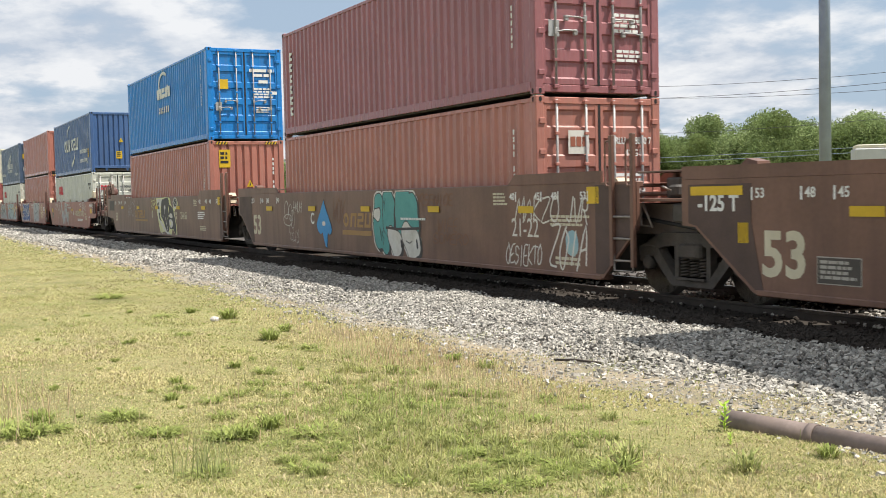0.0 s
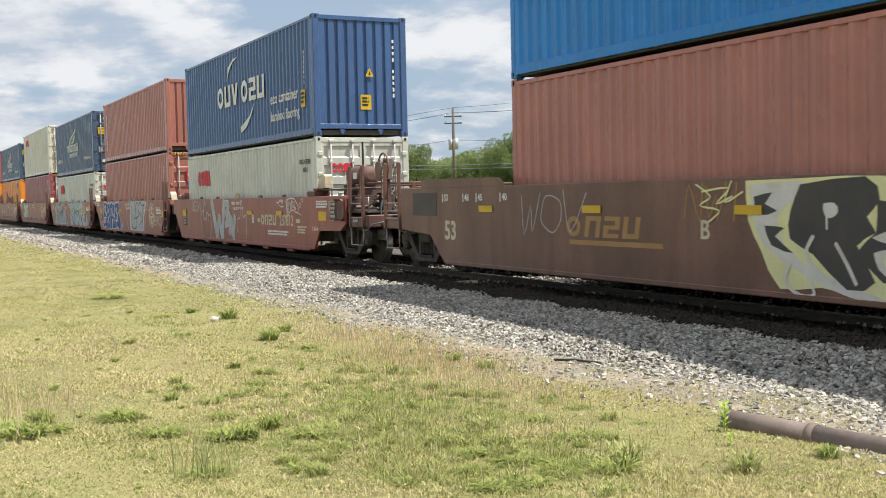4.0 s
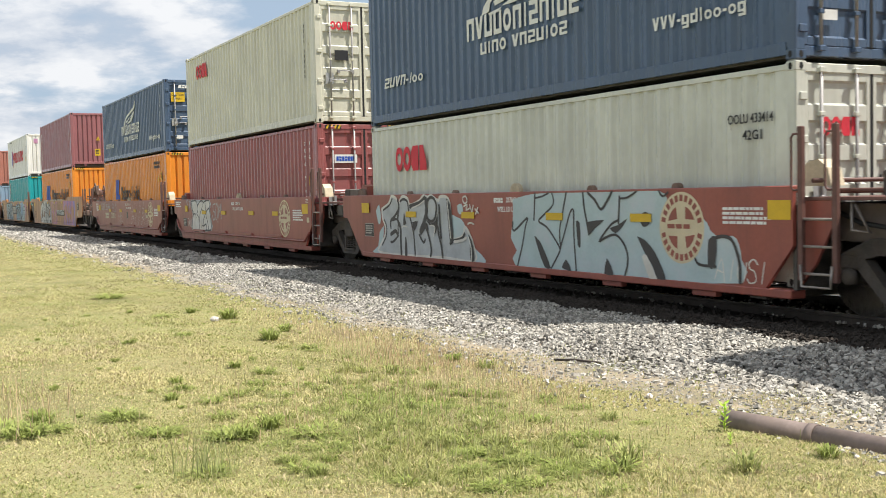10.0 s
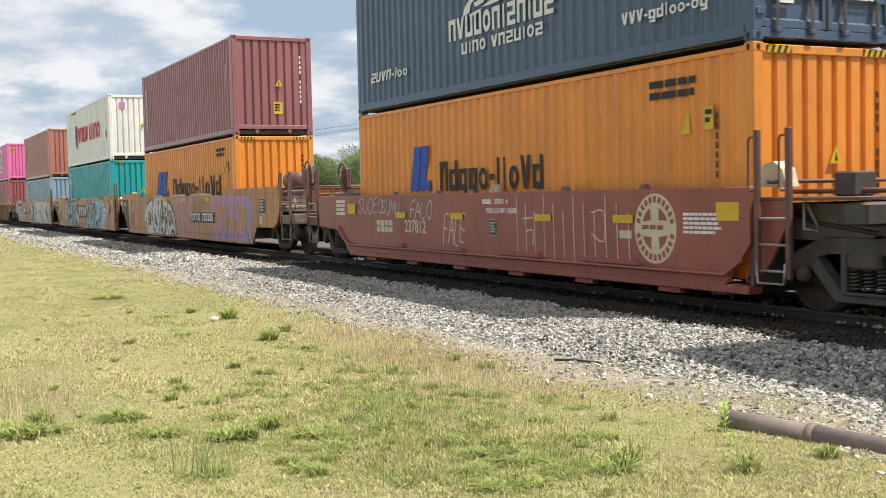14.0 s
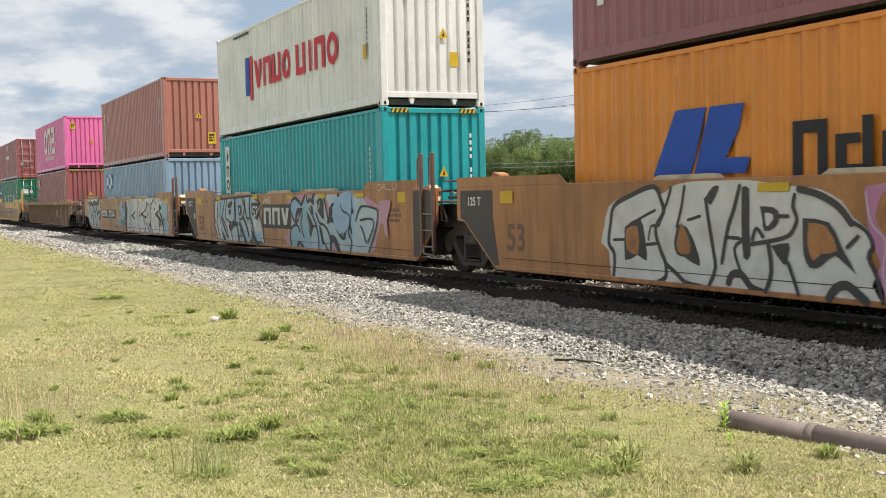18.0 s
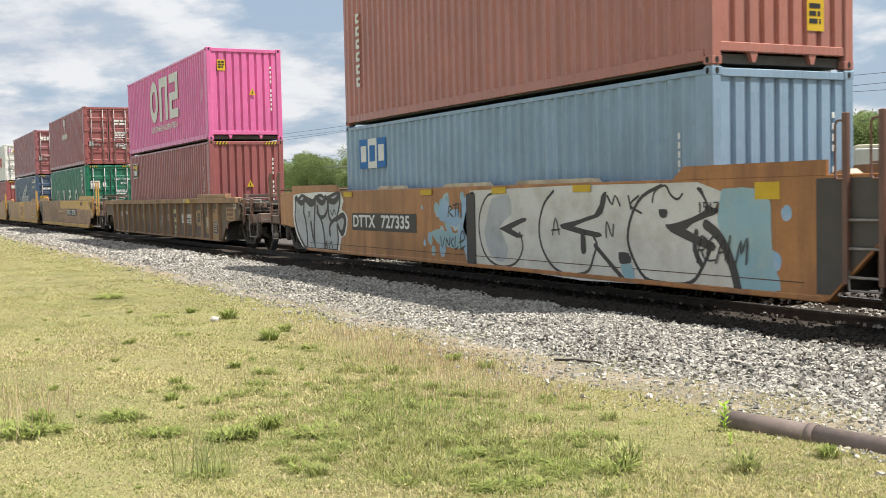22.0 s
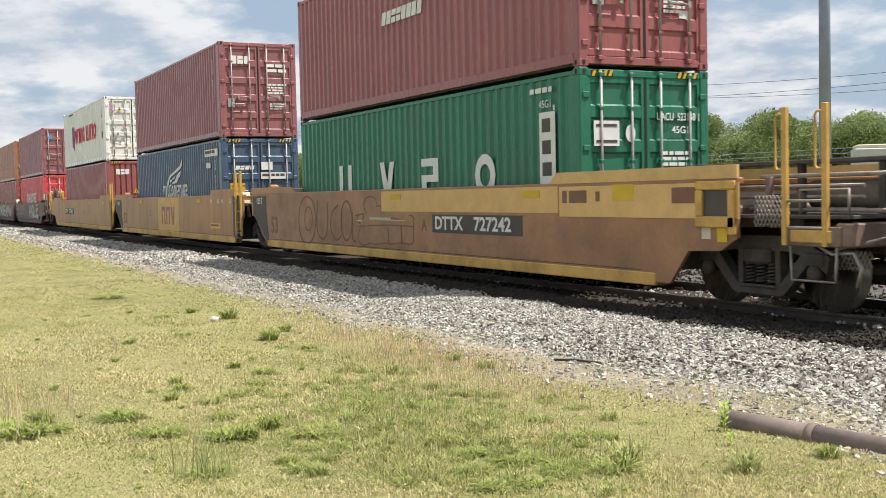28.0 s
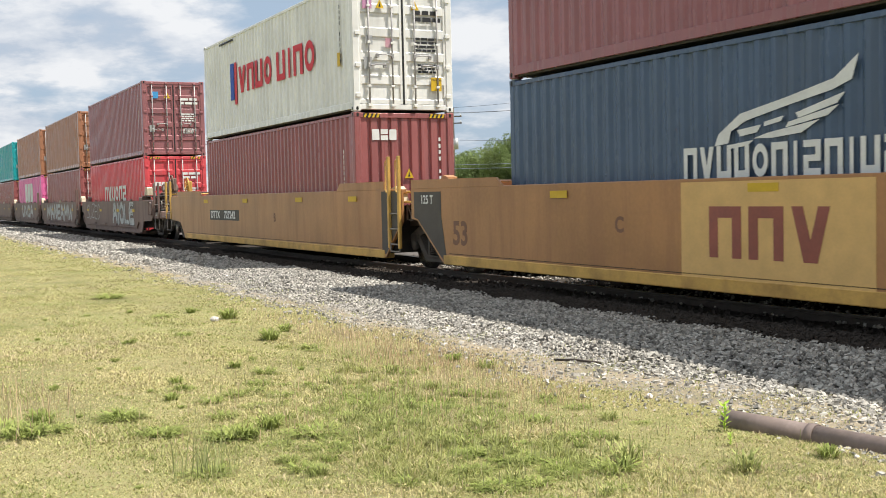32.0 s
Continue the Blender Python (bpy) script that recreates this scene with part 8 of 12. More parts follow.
    line(ROSEP, 0.03, [(0.71, 0.81), (0.9, 0.95), (1.09, 0.95), (1.16, 0.76)])
    line(ROSEP, 0.03, [(0.01, 0.72), (0.26, 0.97), (0.51, 0.87)])
    line(ROSEP, 0.03, [(1.28, 0.76), (1.38, 0.84), (1.59, 0.67), (1.63, 0.39)])
    line(ROSEP, 0.03, [(1.89, 0.93), (1.97, 1.03), (2.15, 1.03)])
    line(ROSEP, 0.03, [(1.81, 1.4), (1.84, 0.78), (1.73, 0.68), (1.95, 0.66), (1.87, 0.59)])
    line(ROSEP, 0.03, [(2.1, 1.44), (2.17, 1.33), (2.15, 1.09)])
    line(ROSEP, 0.03, [(2.33, 0.7), (2.13, 0.48), (2.05, 0.28)])
    line(ROSEP, 0.03, [(-0.28, 1.39), (-0.21, 1.07), (-0.03, 0.89), (-0.06, 0.57), (0, 0.29)])
    fill, line = mural(W[9], "tall sprayed pale blue lettering with black outlines")
    fill(BONE, [(-5.73, 1.42), (-5.43, 1.45), (-3.59, 1.49), (-1.96, 1.53), (-1.85, 1.46), (-1.44, 1.36), (-1.37, 1.21), (-1.48, 1.03), (-1.3, 0.86), (-1.17, 0.63), (-1.09, 0.32), (-1.12, 0.25), (-1.44, 0.25), (-3.09, 0.25), (-5.38, 0.25), (-5.63, 0.45), (-5.9, 0.71), (-5.76, 0.8), (-5.86, 0.98)])
    fill(MINT, [(-5.56, 1.4), (-3.6, 1.46), (-1.99, 1.5), (-1.46, 1.33), (-1.53, 1.03), (-1.34, 0.86), (-1.22, 0.62), (-1.16, 0.25), (-3.09, 0.25), (-5.3, 0.26), (-5.53, 0.5), (-5.69, 0.76), (-5.61, 0.98)])
    fill(SKYM, [(-3.62, 1.44), (-3.35, 1.47), (-3.34, 0.99), (-3.56, 0.81)])
    fill(SKYM, [(-2.37, 1.47), (-2.03, 1.49), (-2.1, 1.35), (-2.07, 0.84), (-2.25, 0.97)])
    fill(SKYM, [(-2.85, 0.58), (-2.6, 0.61), (-2.31, 0.51), (-2.43, 0.34), (-2.7, 0.3)])
    fill(SKYM, [(-1.89, 0.43), (-1.59, 0.53), (-1.35, 0.39), (-1.52, 0.25), (-1.76, 0.28)])
    fill(SKYM, [(-5.03, 1.42), (-4.71, 1.44), (-4.88, 1.07), (-5.11, 0.98)])
    fill(BONE, [(-5.44, 0.94), (-5.28, 0.92), (-5.09, 0.67), (-5, 0.43), (-5.16, 0.34), (-5.39, 0.59)])
    fill(BONE, [(-4.61, 0.7), (-4.36, 0.81), (-4.12, 0.55), (-4.05, 0.31), (-4.32, 0.31)])
    fill(BONE, [(-2.69, 0.79), (-2.39, 0.8), (-2.12, 0.59), (-2.19, 0.4), (-2.39, 0.52)])
    fill(BONE, [(-1.98, 0.85), (-1.59, 0.89), (-1.34, 0.69), (-1.43, 0.57), (-1.81, 0.6)])
    line(CHARCOAL, 0.06, [(-5.73, 1.42), (-5.43, 1.45), (-3.59, 1.49), (-1.96, 1.53), (-1.85, 1.46), (-1.44, 1.36), (-1.37, 1.21), (-1.48, 1.03), (-1.3, 0.86), (-1.17, 0.63), (-1.09, 0.32), (-1.12, 0.25), (-1.44, 0.25), (-3.09, 0.25), (-5.38, 0.25), (-5.63, 0.45), (-5.9, 0.71), (-5.76, 0.8), (-5.86, 0.98), (-5.73, 1.42)])
    line(CHARCOAL, 0.06, [(-5.43, 1.4), (-5.54, 0.98), (-5.62, 0.76), (-5.42, 0.5), (-5.27, 0.25)])
    line(CHARCOAL, 0.05, [(-5.06, 1.46), (-5.18, 1.25), (-5.28, 0.96), (-5.17, 0.68), (-5, 0.43), (-4.84, 0.25)])
    line(CHARCOAL, 0.06, [(-4.68, 1.47), (-4.85, 1.2), (-4.97, 0.95), (-4.72, 0.74), (-4.45, 0.52)])
    line(CHARCOAL, 0.1, [(-5.11, 0.93), (-4.88, 0.69), (-4.65, 0.49), (-4.45, 0.35)])
    fill(CHARCOAL, [(-5.16, 0.55), (-4.96, 0.5), (-4.63, 0.25), (-4.88, 0.25)])
    line(CHARCOAL, 0.05, [(-4.46, 1.47), (-4.6, 1.2), (-4.67, 0.91), (-4.33, 0.83), (-4.16, 0.69)])
    fill(CHARCOAL, [(-4.42, 1.3), (-3.93, 1.41), (-4.03, 1.24), (-4.37, 1.19)])
    fill(CHARCOAL, [(-4.32, 1.14), (-4.09, 1.16), (-4.15, 1.02), (-4.33, 1.01)])
    line(CHARCOAL, 0.06, [(-3.73, 1.49), (-3.76, 1.16), (-3.82, 0.87), (-4.04, 0.78), (-4.33, 0.81)])
    fill(CHARCOAL, [(-4.34, 0.74), (-4.04, 0.73), (-3.75, 0.84), (-3.37, 0.75), (-3.62, 0.68), (-3.9, 0.65), (-4.1, 0.53), (-4.31, 0.61)])
    line(CHARCOAL, 0.05, [(-4.19, 0.55), (-4.05, 0.39), (-3.97, 0.25)])
    line(CHARCOAL, 0.06, [(-3.66, 1.46), (-3.66, 1.13), (-3.64, 0.81), (-3.48, 0.57), (-3.33, 0.25)])
    line(CHARCOAL, 0.06, [(-2.99, 1.46), (-2.78, 1.22), (-2.94, 0.98), (-3.13, 0.88), (-3.28, 0.91)])
    fill(CHARCOAL, [(-3.37, 1.28), (-3.08, 1.27), (-3.06, 1.08), (-3.27, 0.96), (-3.35, 1.13)])
    fill(CREAM, [(-3.29, 1.21), (-3.16, 1.2), (-3.2, 1.08), (-3.27, 1.08)])
    line(CHARCOAL, 0.13, [(-3.26, 0.78), (-3.05, 0.61), (-2.82, 0.37), (-2.67, 0.25)])
    fill(CHARCOAL, [(-3.24, 0.64), (-3.09, 0.55), (-3.17, 0.34), (-3.21, 0.49)])
    fill(SKYM, [(-3.2, 0.57), (-3.13, 0.52), (-3.18, 0.43)])
    line(CHARCOAL, 0.05, [(-3.48, 0.56), (-3.35, 0.42), (-3.29, 0.25)])
    line(CHARCOAL, 0.06, [(-2.77, 1.46), (-2.7, 1.21), (-2.61, 0.98), (-2.45, 0.91), (-2.25, 0.95)])
    line(CHARCOAL, 0.1, [(-2.92, 0.95), (-2.69, 0.79), (-2.51, 0.61), (-2.42, 0.46)])
    line(CHARCOAL, 0.07, [(-2.24, 1.49), (-2.31, 1.21), (-2.25, 0.95), (-2.08, 0.77), (-2.11, 0.55), (-2.09, 0.33)])
    line(CHARCOAL, 0.05, [(-2.34, 0.25), (-2.22, 0.33), (-2.08, 0.26)])
    fill(CHARCOAL, [(-2.1, 1.34), (-1.42, 1.34), (-1.54, 1.17), (-1.5, 1.03), (-1.62, 0.88), (-1.8, 0.95), (-2.03, 0.98), (-2.09, 1.15)])
    line(WHITE, 0.045, [(-1.81, 1.24), (-1.95, 1.22), (-1.98, 1.12), (-1.84, 1.09), (-1.82, 1.01), (-1.97, 0.98)])
    line(WHITE, 0.045, [(-1.76, 1.19), (-1.57, 1.22), (-1.72, 0.98)])
    line(CHARCOAL, 0.16, [(-2.08, 0.61), (-1.92, 0.41), (-1.7, 0.25), (-1.56, 0.25)])
    line(CHARCOAL, 0.06, [(-1.5, 0.25), (-1.39, 0.3), (-1.25, 0.28), (-1.18, 0.25)])
    fill(CHARCOAL, [(-2.21, 0.8), (-2.07, 0.81), (-1.98, 0.61), (-2.1, 0.48), (-2.17, 0.62)])
    fill(CREAM, [(-2.14, 0.77), (-2.08, 0.76), (-2.04, 0.63), (-2.1, 0.57)])
    fill, line = mural(W[9], "thin white sprayed tag")
    line(BONE, 0.03, [(-0.98, 1.48), (-1.06, 1.31)])
    line(BONE, 0.03, [(-1.05, 1.38), (-0.85, 1.42), (-0.92, 1.33)])
    line(BONE, 0.03, [(-0.84, 1.48), (-0.8, 1.33), (-0.69, 1.4), (-0.78, 1.42)])
    line(BONE, 0.03, [(-0.5, 1.49), (-0.63, 1.44), (-0.53, 1.37), (-0.65, 1.3)])
    fill, line = mural(W[9], "broad sprayed mint and blue lettering with dark lines")
    fill(PINKM, [(0.86, 1.39), (1.39, 1.51), (5.06, 1.51), (5.86, 1.44), (6.6, 1.2), (6.58, 0.96), (6.35, 0.55), (6.08, 0.26), (5.07, 0.25), (1.21, 0.25), (0.88, 0.45)])
    fill(MINT, [(1.02, 1.3), (1.39, 1.45), (3.34, 1.5), (5.06, 1.48), (5.7, 1.41), (5.93, 1.25), (6.44, 1.16), (6.47, 1), (6.28, 0.63), (5.98, 0.3), (5.1, 0.25), (3.48, 0.25), (1.21, 0.25), (1.05, 0.46), (0.99, 0.77), (1.24, 0.93)])
    fill(SKYM, [(1.03, 1.24), (1.28, 1.42), (1.74, 1.35), (1.91, 1.29), (1.79, 1.06), (1.44, 0.85), (1.24, 0.98)])
    fill(AQUA, [(1.07, 0.45), (1.11, 0.68), (1.44, 0.78), (1.67, 0.7), (1.74, 0.99), (1.97, 1.24), (2.24, 1.42), (2.34, 1), (2.44, 0.52), (2.49, 0.25), (1.19, 0.25)])
    fill(SKYM, [(3.78, 1.15), (4.08, 1.34), (4.45, 1.51), (5.14, 1.51), (5.14, 0.59), (4.63, 0.65), (4.6, 0.59), (4.32, 0.64), (4.08, 0.84), (3.82, 0.96)])
    fill(SKYM, [(2.48, 1.26), (2.7, 1.14), (2.92, 0.81), (3.29, 0.28), (2.99, 0.28), (2.96, 0.74), (2.8, 0.8)])
    fill(PINKM, [(3.52, 1.37), (3.65, 1.37), (3.78, 0.96), (3.65, 0.99), (3.49, 1.28)])
    fill(PINKM, [(2.35, 1.5), (2.66, 1.5), (2.55, 1.38), (2.38, 1.35)])
    fill(PINKM, [(3.86, 0.26), (3.95, 0.4), (4.07, 0.38), (4.15, 0.25)])
    fill(PINKM, [(1.63, 1.48), (2.08, 1.49), (1.86, 1.35)])
    fill(PINKM, [(0.63, 0.49), (0.89, 0.58), (1.06, 0.49), (1.01, 0.31), (0.73, 0.34)])
    line(CHARCOAL, 0.09, [(1.46, 1.45), (1.74, 1.35), (1.86, 1.28), (2.02, 1.39), (2.13, 1.5)])
    line(CHARCOAL, 0.07, [(1.03, 1.24), (1.15, 1.06), (1.38, 0.85)])
    line(CHARCOAL, 0.07, [(1.03, 1.24), (0.97, 1.13), (1.21, 1.39), (1.46, 1.45)])
    fill(CHARCOAL, [(1.45, 1.06), (1.57, 1.19), (1.8, 1.21), (1.97, 1.19), (1.79, 1.03), (1.6, 0.86), (1.44, 0.8), (1.39, 0.91)])
    fill(PINKM, [(1.54, 0.97), (1.74, 1.09), (1.64, 0.93)])
    line(CHARCOAL, 0.06, [(1.03, 0.45), (1.08, 0.68), (1.38, 0.79), (1.62, 0.76), (1.73, 0.63)])
    line(CHARCOAL, 0.07, [(1.03, 0.45), (1.13, 0.25)])
    fill(CHARCOAL, [(1.49, 0.33), (1.61, 0.41), (1.78, 0.4), (2.06, 0.25), (1.89, 0.25), (1.72, 0.34), (1.58, 0.26), (1.51, 0.25)])
    line(CHARCOAL, 0.05, [(1.94, 1.07), (1.82, 0.85), (1.9, 0.64), (2.03, 0.51)])
    fill(CHARCOAL, [(2.26, 1.14), (2.39, 1.04), (2.65, 0.8), (2.51, 0.59), (2.46, 0.52), (2.37, 0.72), (2.29, 0.93)])
    fill(PINKM, [(2.29, 1.03), (2.41, 0.81), (2.46, 0.62), (2.35, 0.79)])
    line(CHARCOAL, 0.08, [(2.26, 1.47), (2.33, 1.35), (2.52, 1.4), (2.71, 1.31), (2.66, 1.43), (2.76, 1.52)])
    line(CHARCOAL, 0.05, [(2.4, 1.21), (2.6, 1.04), (2.85, 0.84), (2.9, 0.74), (2.99, 0.54), (3.01, 0.28)])
    fill(CHARCOAL, [(2.5, 1.29), (2.65, 1.21), (2.7, 1.04), (2.58, 1.11)])
    line(CHARCOAL, 0.05, [(2.51, 0.62), (2.65, 0.77), (2.8, 0.79), (2.9, 0.74)])
    fill(CHARCOAL, [(2.93, 1.34), (3.05, 1.42), (3.33, 1.41), (3.36, 1.15), (3.35, 0.95), (3.19, 1.01), (2.95, 1.18), (3, 1.28)])
    line(BONE, 0.025, [(2.98, 1.18), (3.15, 1.34)])
    line(BONE, 0.025, [(2.95, 1.11), (3.12, 1.26)])
    line(CHARCOAL, 0.06, [(2.87, 1.09), (3, 0.94), (3.14, 0.85), (3.37, 0.82), (3.6, 0.7), (3.75, 0.52), (3.77, 0.25)])
    line(CHARCOAL, 0.06, [(3.43, 1.42), (3.52, 1.21), (3.66, 0.93)])
    fill(CHARCOAL, [(3.07, 0.81), (3.19, 0.75), (3.32, 0.49), (3.37, 0.43), (3.26, 0.36), (3.18, 0.55), (3.09, 0.68)])
    line(CHARCOAL, 0.05, [(3.37, 0.43), (3.51, 0.31), (3.66, 0.25)])
    fill(CHARCOAL, [(2.99, 0.28), (3.27, 0.25), (3.55, 0.28), (3.64, 0.25), (3.08, 0.25)])
    line(CHARCOAL, 0.1, [(3.63, 0.89), (3.82, 0.94), (4.03, 0.9), (4.2, 0.72), (4.44, 0.58), (4.6, 0.57), (4.63, 0.77)])
    fill(CHARCOAL, [(3.78, 0.61), (3.95, 0.6), (4.16, 0.51), (4.36, 0.25), (4.19, 0.25), (4.03, 0.41), (3.86, 0.43), (3.82, 0.25), (3.77, 0.39)])
    line(CHARCOAL, 0.06, [(4.63, 0.77), (4.71, 0.8), (4.97, 0.8), (5.02, 0.67)])
    fill(CHARCOAL, [(3.74, 1.21), (3.87, 1.24), (3.86, 0.99), (3.73, 0.95)])
    line(CHARCOAL, 0.11, [(4.29, 1.5), (4.39, 1.27), (4.4, 1.03), (4.32, 0.9), (4.22, 0.97), (4.19, 1.15), (4.2, 1.3)])
    line(CHARCOAL, 0.07, [(3.87, 1.26), (4.04, 1.3), (4.2, 1.32)])
    fill(CHARCOAL, [(4.71, 1.21), (4.79, 1.36), (4.9, 1.39), (4.9, 1.24), (5.14, 1.19), (5.14, 1.09), (4.86, 1.1), (4.83, 1.01), (4.94, 0.9), (4.75, 1.01)])
    fill(CREAM, [(4.76, 1.2), (4.82, 1.32), (4.85, 1.18), (4.8, 1.08)])
    fill(SKYM, [(4.09, 1.43), (5.06, 1.46), (4.96, 0.94), (4.87, 0.76), (4.34, 0.64), (3.98, 0.92)])
    line(CHARCOAL, 0.045, [(4.45, 1.29), (4.53, 1.16), (4.88, 1.07), (4.96, 0.94), (4.86, 0.67), (5.03, 0.5), (4.93, 0.25)])
    line(CHARCOAL, 0.045, [(5.29, 0.94), (5.46, 1.16), (5.7, 1.25), (6.37, 1.19), (6.46, 1.08), (6.36, 0.8), (6.13, 0.5), (5.95, 0.3)])
    line(CHARCOAL, 0.045, [(5.53, 0.95), (5.92, 0.99), (6.22, 0.96), (6.21, 0.79), (5.91, 0.49)])
    line(CHARCOAL, 0.045, [(5.53, 0.84), (5.68, 0.7), (5.83, 0.49)])
    fill(PINKM, [(6.52, 1.35), (7.14, 1.35), (6.93, 0.97), (6.99, 0.65), (6.81, 0.69), (6.76, 0.89), (6.58, 0.92)])
    fill, line = mural(W[10], "sprayed silver and white lettering with black outlines")
    fill(WHITE, [(-8.9, 1.51), (-8.33, 1.55), (-5.81, 1.55), (-5.76, 1.19), (-5.64, 1.14), (-5.41, 0.97), (-5.57, 0.62), (-5.8, 0.57), (-5.92, 0.31), (-6.12, 0.25), (-7.4, 0.25), (-8.15, 0.25), (-8.48, 0.37), (-8.78, 0.61), (-8.93, 0.9), (-8.96, 1.2)])
    fill(SILVER, [(-8.78, 1.44), (-8.6, 1.39), (-8.29, 1.5), (-7.91, 1.43), (-7.54, 1.38), (-7.26, 1.47), (-7, 1.49), (-6.74, 1.42), (-6.49, 1.46), (-5.92, 1.54), (-5.85, 1.37), (-5.94, 1.16), (-6.05, 0.99), (-5.71, 1.08), (-5.53, 0.96), (-5.64, 0.7), (-5.8, 0.63), (-5.95, 0.78), (-6.06, 0.82), (-6, 0.57), (-6.07, 0.31), (-6.2, 0.26), (-7.31, 0.25), (-8.05, 0.26), (-8.34, 0.39), (-8.63, 0.62), (-8.77, 0.86), (-8.82, 1.05), (-8.75, 1.25), (-8.78, 1.44)])
    line(CHARCOAL, 0.075, [(-8.78, 1.44), (-8.6, 1.39), (-8.29, 1.5), (-7.91, 1.43), (-7.54, 1.38), (-7.26, 1.47), (-7, 1.49), (-6.74, 1.42), (-6.49, 1.46), (-5.92, 1.54), (-5.85, 1.37), (-5.94, 1.16), (-6.05, 0.99), (-5.71, 1.08), (-5.53, 0.96), (-5.64, 0.7), (-5.8, 0.63), (-5.95, 0.78), (-6.06, 0.82), (-6, 0.57), (-6.07, 0.31), (-6.2, 0.26), (-7.31, 0.25), (-8.05, 0.26), (-8.34, 0.39), (-8.63, 0.62), (-8.77, 0.86), (-8.82, 1.05), (-8.75, 1.25), (-8.78, 1.44)])
    line(CHARCOAL, 0.09, [(-8.14, 1.44), (-8.19, 1.1), (-8.08, 0.92), (-7.98, 0.54), (-7.99, 0.3)])
    line(CHARCOAL, 0.09, [(-7.39, 1.43), (-7.46, 1.02), (-7.51, 0.65), (-7.47, 0.28)])
    line(CHARCOAL, 0.09, [(-7.28, 1.11), (-7.02, 0.93), (-6.86, 0.58), (-6.83, 0.28)])
    line(CHARCOAL, 0.09, [(-7.71, 0.88), (-7.61, 0.56), (-7.48, 0.38)])
    line(CHARCOAL, 0.09, [(-6.57, 1.38), (-6.54, 1.03), (-6.41, 0.93)])
    line(CHARCOAL, 0.09, [(-7.27, 1.25), (-7.15, 1.02), (-6.84, 1.01), (-6.63, 1.16), (-6.57, 1.38)])
    line(CHARCOAL, 0.09, [(-6.08, 0.98), (-6.34, 0.9), (-6.51, 0.77), (-6.48, 0.59)])
    line(CHARCOAL, 0.09, [(-6.1, 0.93), (-5.74, 1.04), (-5.59, 0.95), (-5.67, 0.75), (-5.84, 0.68), (-6.02, 0.85)])
    line(CHARCOAL, 0.135, [(-8.7, 1.45), (-8.34, 1.32), (-8.06, 1.42)])
    line(CHARCOAL, 0.135, [(-7.99, 1.39), (-7.63, 1.29), (-7.35, 1.44)])
    line(CHARCOAL, 0.135, [(-7.26, 1.42), (-6.92, 1.32), (-6.69, 1.45)])
    line(CHARCOAL, 0.135, [(-6.57, 1.39), (-6.17, 1.35), (-5.85, 1.49)])
    line(CHARCOAL, 0.033, [(-7.88, 1.13), (-7.74, 1)])
    line(CHARCOAL, 0.033, [(-7.73, 1.13), (-7.89, 0.99)])
    line(CHARCOAL, 0.033, [(-6.42, 1.15), (-6.31, 1.05), (-6.2, 1.17), (-6.11, 1.07)])
    line(CHARCOAL, 0.033, [(-6.69, 0.45), (-6.79, 0.39), (-6.63, 0.34), (-6.76, 0.28)])
    line(CHARCOAL, 0.033, [(-6.56, 0.29), (-6.42, 0.46), (-6.33, 0.3)])
    fill, line = mural(W[10], "broad white sprayed lettering with dark lines")
    fill(BONE, [(0.19, 1.51), (6.15, 1.54), (6.46, 1.21), (6.66, 0.87), (6.85, 0.27), (6.8, 0.25), (0.4, 0.25)])
    fill(AQUA, [(6.59, 1.45), (7.33, 1.43), (7.42, 1.04), (7.45, 0.58), (7.57, 0.29), (6.91, 0.25), (6.79, 0.61), (6.59, 0.91), (6.51, 1.09)])
    fill(SILVER, [(0.94, 1.37), (1.5, 1.43), (1.57, 1.11), (1.2, 0.92), (1.46, 0.56), (1.27, 0.33), (0.86, 0.45), (0.68, 0.82)])
    line(CHARCOAL, 0.04, [(1.41, 1.47), (0.83, 1.43), (0.52, 1.1), (0.52, 0.72), (0.74, 0.4), (1.18, 0.26), (1.67, 0.33), (1.92, 0.58), (1.83, 0.83)])
    fill(CHARCOAL, [(1.18, 0.88), (1.91, 1.06), (2.03, 1.01), (1.57, 0.88), (1.93, 0.79), (1.74, 0.74)])
    line(CHARCOAL, 0.045, [(2.84, 1.47), (2.57, 1.28), (2.42, 0.96), (2.47, 0.65), (2.72, 0.38), (3.05, 0.25), (3.43, 0.25), (3.74, 0.32), (3.88, 0.54), (3.96, 0.7), (3.88, 0.81)])
    fill(CHARCOAL, [(3.04, 0.98), (3.91, 1.13), (4.08, 1.39), (4.21, 1.44), (4.15, 1.22), (4, 1.09), (3.39, 0.95), (4.05, 0.87), (3.95, 0.8), (3.07, 0.91)])
    line(CHARCOAL, 0.07, [(3.91, 0.69), (4.27, 0.45), (4.58, 0.25)])
    line(CHARCOAL, 0.05, [(5.44, 1.51), (5.04, 1.38), (4.8, 1.14), (4.69, 0.82), (4.8, 0.55), (5.07, 0.29), (5.42, 0.25), (5.8, 0.25), (6.07, 0.32), (6.25, 0.52), (6.38, 0.71)])
    fill(CHARCOAL, [(5.51, 1.01), (5.73, 1.03), (6.27, 1.18), (6.26, 1.34), (6.13, 1.46), (6.23, 1.46), (6.37, 1.24), (6.53, 1.22), (6.47, 1.14), (6.3, 1.1), (5.92, 0.95), (6.44, 0.8), (6.45, 0.72), (6.34, 0.71), (5.62, 0.91)])
    line(CHARCOAL, 0.08, [(6.12, 0.93), (6.09, 0.7), (6.21, 0.52)])
